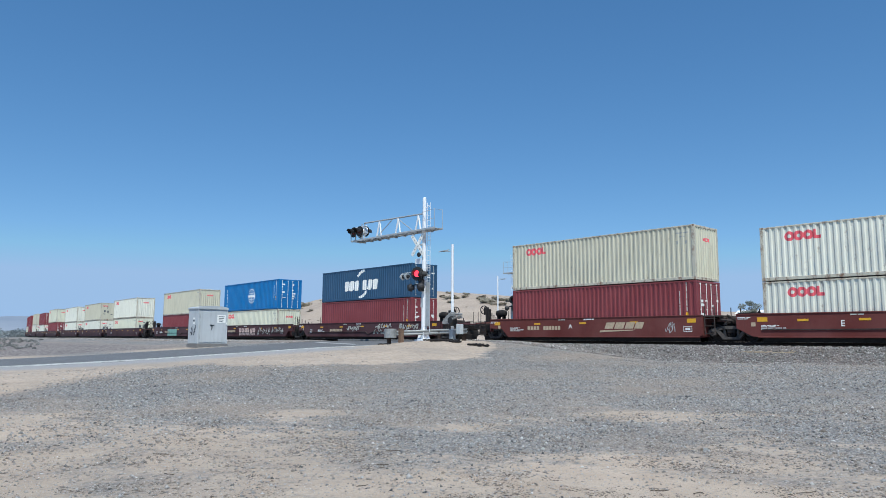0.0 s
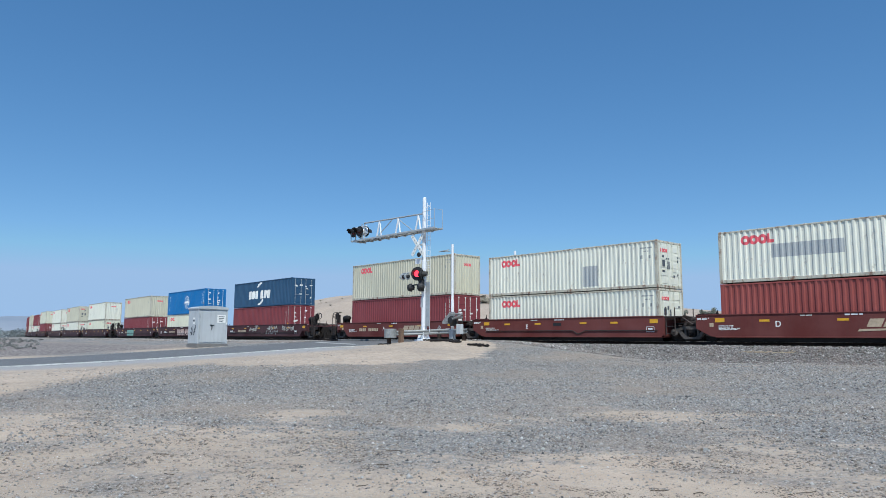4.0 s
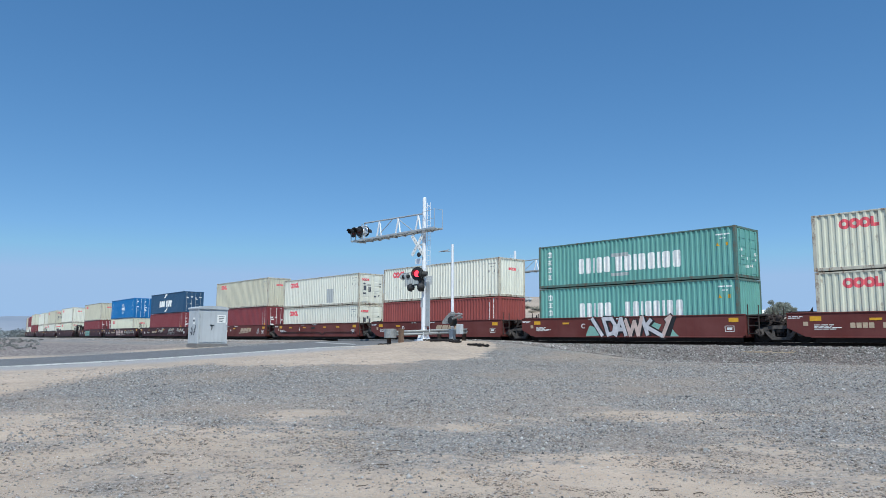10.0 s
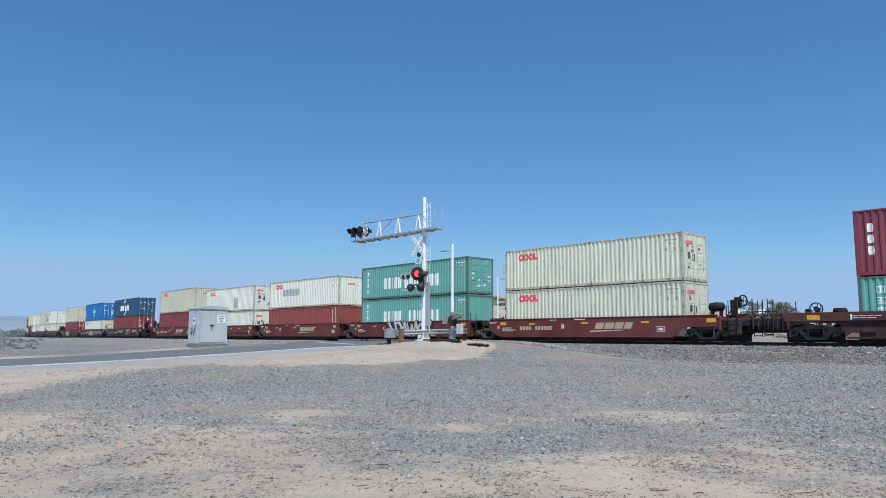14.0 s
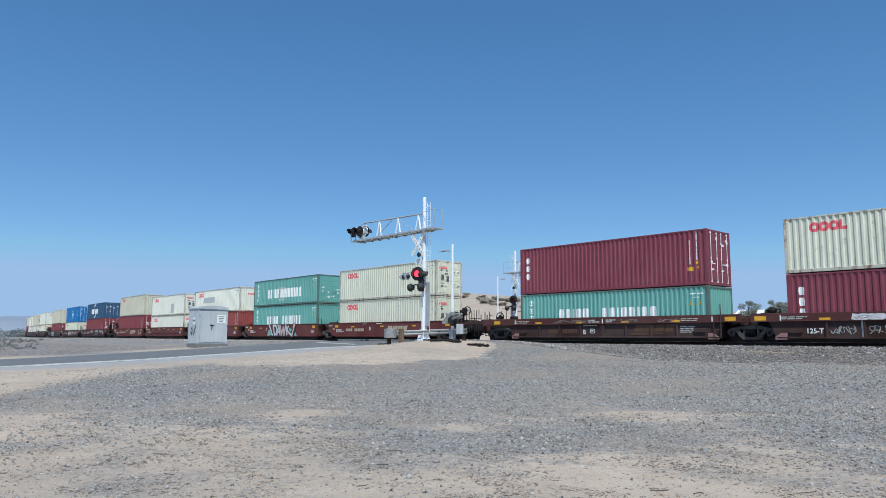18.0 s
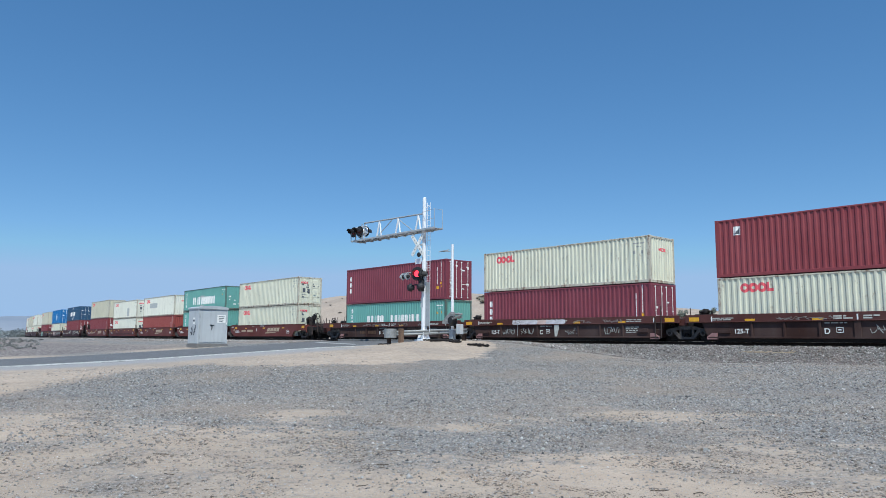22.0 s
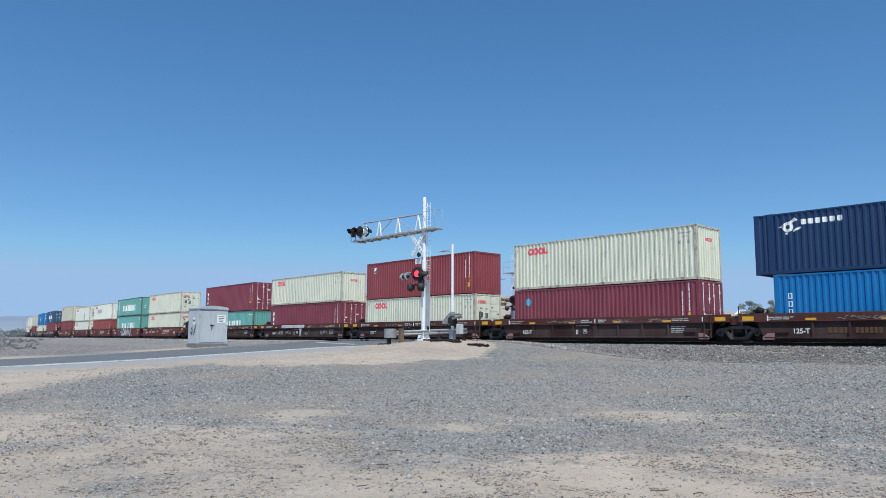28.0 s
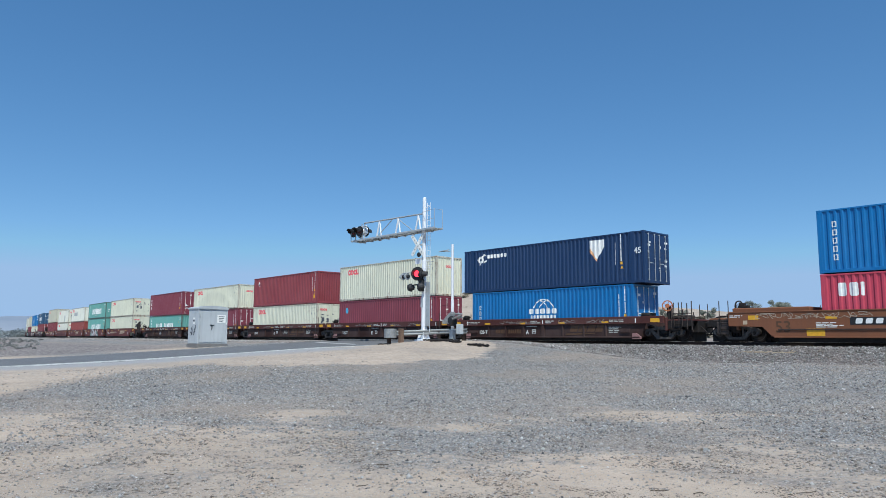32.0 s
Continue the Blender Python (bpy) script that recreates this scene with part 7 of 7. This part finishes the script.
pole_ = thing("utility_pole", "thin bare utility pole on the far ridge", "pole", m=pose(-42.6, 87, ground_z(-42.6, 87)))
part("shaft", Shape().rod((0, 0, -0.3), (0, 0, 3.9), 0.07, 8, 0.05), BARK, pole_)

# low scrub along the far left horizon
scrub = []
for i_ in range(560):
    a_ = 1.62 - 0.29 * r_.random() ** 1.6
    d_ = r_.uniform(115, 210)
    x_, y_ = -math.sin(a_) * d_, -33.1 + math.cos(a_) * d_
    yl_ = on_line(x_)[1]
    if y_ > yl_ - 9 or -54 < x_ < -36:
        continue
    scrub.append((x_, y_, ground_z(x_, y_) + 0.08, r_.uniform(0.2, 0.42)))
for i_ in range(110):
    a_, d_ = r_.uniform(1.335, 1.40), r_.uniform(72, 135)
    x_, y_ = -math.sin(a_) * d_, -33.1 + math.cos(a_) * d_
    if y_ < on_line(x_)[1] - 7 and r_.random() > (1.40 - a_) * 6:
        scrub.append((x_, y_, ground_z(x_, y_) + 0.03, r_.uniform(0.10, 0.26)))
# Leaf colours are lightened to paint the haze of distance into them.
tagged(new("scrub", leaf_cloud(scrub, 100, 0.09, 31, 0.5).mesh("scrub", foliage("haze_paled_scrub_leaves", (0.25, 0.25, 0.24), (0.36, 0.355, 0.34)))), "low grey-green scrub on the flat land", "scrub", kind="stuff")
scrub = []
for i_ in range(240):
    a_ = r_.uniform(1.345, 1.60)
    d_ = r_.uniform(270, 360)
    x_, y_ = -math.sin(a_) * d_, -33.1 + math.cos(a_) * d_
    scrub.append((x_, y_, ground_z(x_, y_) + 1.2, r_.uniform(1.6, 3.2)))
# The haze over these bushes is painted: paler, bluer leaf colours.
tagged(new("far_bushes", leaf_cloud(scrub, 120, 0.28, 32, 0.8).mesh("far_bushes", foliage("painted_haze_bush_leaves", (0.22, 0.25, 0.26), (0.31, 0.34, 0.345)))), "hazy grey-green bushes far off", "bushes", kind="stuff")

# Distance haze is put into the material: bluish grey rock with a faint glow.
HAZE, hn_, hl_, hp_ = nodes_of("painted_haze_mountain")
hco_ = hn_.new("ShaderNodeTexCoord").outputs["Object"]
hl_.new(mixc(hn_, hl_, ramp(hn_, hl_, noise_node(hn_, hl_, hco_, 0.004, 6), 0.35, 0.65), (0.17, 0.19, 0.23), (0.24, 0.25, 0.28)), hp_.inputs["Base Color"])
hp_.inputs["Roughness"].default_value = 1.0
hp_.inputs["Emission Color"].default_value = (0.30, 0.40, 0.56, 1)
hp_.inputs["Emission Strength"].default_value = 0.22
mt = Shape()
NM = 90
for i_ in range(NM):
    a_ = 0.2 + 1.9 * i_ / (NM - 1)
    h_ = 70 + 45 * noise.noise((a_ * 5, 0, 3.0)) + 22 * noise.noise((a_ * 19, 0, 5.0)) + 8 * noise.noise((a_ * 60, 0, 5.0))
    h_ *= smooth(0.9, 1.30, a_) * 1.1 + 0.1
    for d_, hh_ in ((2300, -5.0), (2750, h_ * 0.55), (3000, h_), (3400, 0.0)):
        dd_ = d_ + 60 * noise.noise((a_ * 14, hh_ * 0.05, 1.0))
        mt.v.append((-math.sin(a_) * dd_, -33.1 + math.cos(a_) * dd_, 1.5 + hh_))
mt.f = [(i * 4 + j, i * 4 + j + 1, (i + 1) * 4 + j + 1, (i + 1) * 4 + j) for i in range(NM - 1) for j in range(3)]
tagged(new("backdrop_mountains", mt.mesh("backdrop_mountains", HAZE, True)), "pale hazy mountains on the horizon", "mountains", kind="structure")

# ---- litter on the ground ----
def scrap(x, y, l, w, h, turn, name, label, material, z=None):
    sh = Shape()
    r = random.Random(int(x * 100))
    pts = [(-l / 2, 0.0), (-l * 0.2, r.uniform(-0.1, 0.1) * l), (l * 0.2, r.uniform(-0.1, 0.1) * l), (l / 2, r.uniform(-0.05, 0.05) * l)]
    for (x0, y0), (x1, y1) in zip(pts, pts[1:]):
        sh.rod((x0, y0, h * 0.4), (x1, y1, h * r.uniform(0.4, 0.8)), w * r.uniform(0.7, 1.0), 6, w * r.uniform(0.6, 1.0))
    ob = new(name, sh.mesh(name, material))
    ob.matrix_basis = pose(x, y, ground_z(x, y) + 0.004 if z is None else z, 0, 0, turn)
    return tagged(ob, label, "stick" if name == "dead_stick" else "timber", "litter on the dirt")


for i_ in range(9):
    scrap(-32.6 + i_ * 0.36, -4.3 + r_.uniform(-0.35, 0.3), r_.uniform(0.5, 1.1), r_.uniform(0.05, 0.1), 0.12, r_.uniform(-40, 40), "timber_scrap", "dark broken timber lying on dirt", IRON)
for i_ in range(4):
    scrap(-27.9 + i_ * 0.3, -5.1 + r_.uniform(-0.2, 0.2), r_.uniform(0.5, 0.9), 0.07, 0.14, r_.uniform(-30, 30), "timber_scrap", "dark broken timber lying on dirt", IRON)
scrap(-34.3, -6.3, 0.9, 0.04, 0.08, 20, "timber_scrap", "thin dark timber lying on dirt", IRON)

LITTER_AT = ((-9.49, -29.32, 0.22, 35), (-3.93, -26.57, 0.18, 60), (-3.6, -26.4, 0.12, 75), (-8.07, -29.78, 0.15, 20), (-6.1, -28.59, 0.12, 70), (-7.7, -26.9, 0.2, 50), (-2.9, -25.6, 0.24, 65), (-6.9, -27.7, 0.15, 45))
ROCKS_AT = ((-6.46, -25.27, 0.035, OFFWHITE), (-7.19, -24.05, 0.028, OFFWHITE), (-4.9, -23.72, 0.055, WEIGHTGREY), (-9.0, -26.0, 0.025, OFFWHITE), (-2.6, -24.3, 0.04, WEIGHTGREY))
for x_, y_, l_, a_ in LITTER_AT:
    scrap(x_, y_, l_, 0.006, 0.02, a_, "dead_stick", "thin dead stick lying on the dirt", BARK)
for x_, y_, l_ in ((-13.9, -1.75, 1.3), (-12.6, -2.1, 0.8)):
    for k_ in range(3):
        scrap(x_ + k_ * 0.22, y_ - k_ * 0.12, l_ * (1 - 0.2 * k_), 0.014, 0.3, 25 - k_ * 22, "dead_stick", "pale dry branch lying on the ballast", TANMARK, RAIL_Z - GRADE * 13.0 - 0.56)


def rock(x, y, size, name, label, material):
    r = random.Random(int(x * 31 + 500))
    sh = Shape()
    rings = ((-0.3, 0.7), (0.15, 1.0), (0.5, 0.75), (0.72, 0.3))
    for h, w in rings:
        sh.v += [(math.cos(k * 0.785) * w * size * r.uniform(0.8, 1.2), math.sin(k * 0.785) * w * size * 0.7 * r.uniform(0.8, 1.2), h * size * r.uniform(0.9, 1.1)) for k in range(8)]
    for i in range(3):
        sh.f += [(i * 8 + k, i * 8 + (k + 1) % 8, i * 8 + 8 + (k + 1) % 8, i * 8 + 8 + k) for k in range(8)]
    sh.f += [tuple(range(24, 32)), tuple(range(8))[::-1]]
    ob = new(name, sh.mesh(name, material))
    ob.matrix_basis = pose(x, y, ground_z(x, y), 0, 0, r.uniform(0, 360))
    return tagged(ob, label, "rock", "single rocks on the dirt")


for x_, y_, s_, m_ in ROCKS_AT:
    rock(x_, y_, s_, "rock", "pale quartz rock on the dirt" if m_ is OFFWHITE else "dark lump of rock on the dirt", m_)


# ---- what moves ----
def motions():
    for ob, s, z in MOVING:
        walk(ob, [(t, rail_pose(s - gone(t), z)) for t in range(0, 33)])
    turns = []
    t = 0.0
    while t < 32.0:
        turns.append(t)
        t += 0.1
    turns.append(32.0)
    for w, x in ROLLING:
        walk(w, [(t, pose(x, 0, WHEEL_R, 0, -math.degrees(gone(t) / WHEEL_R))) for t in turns])


motions()
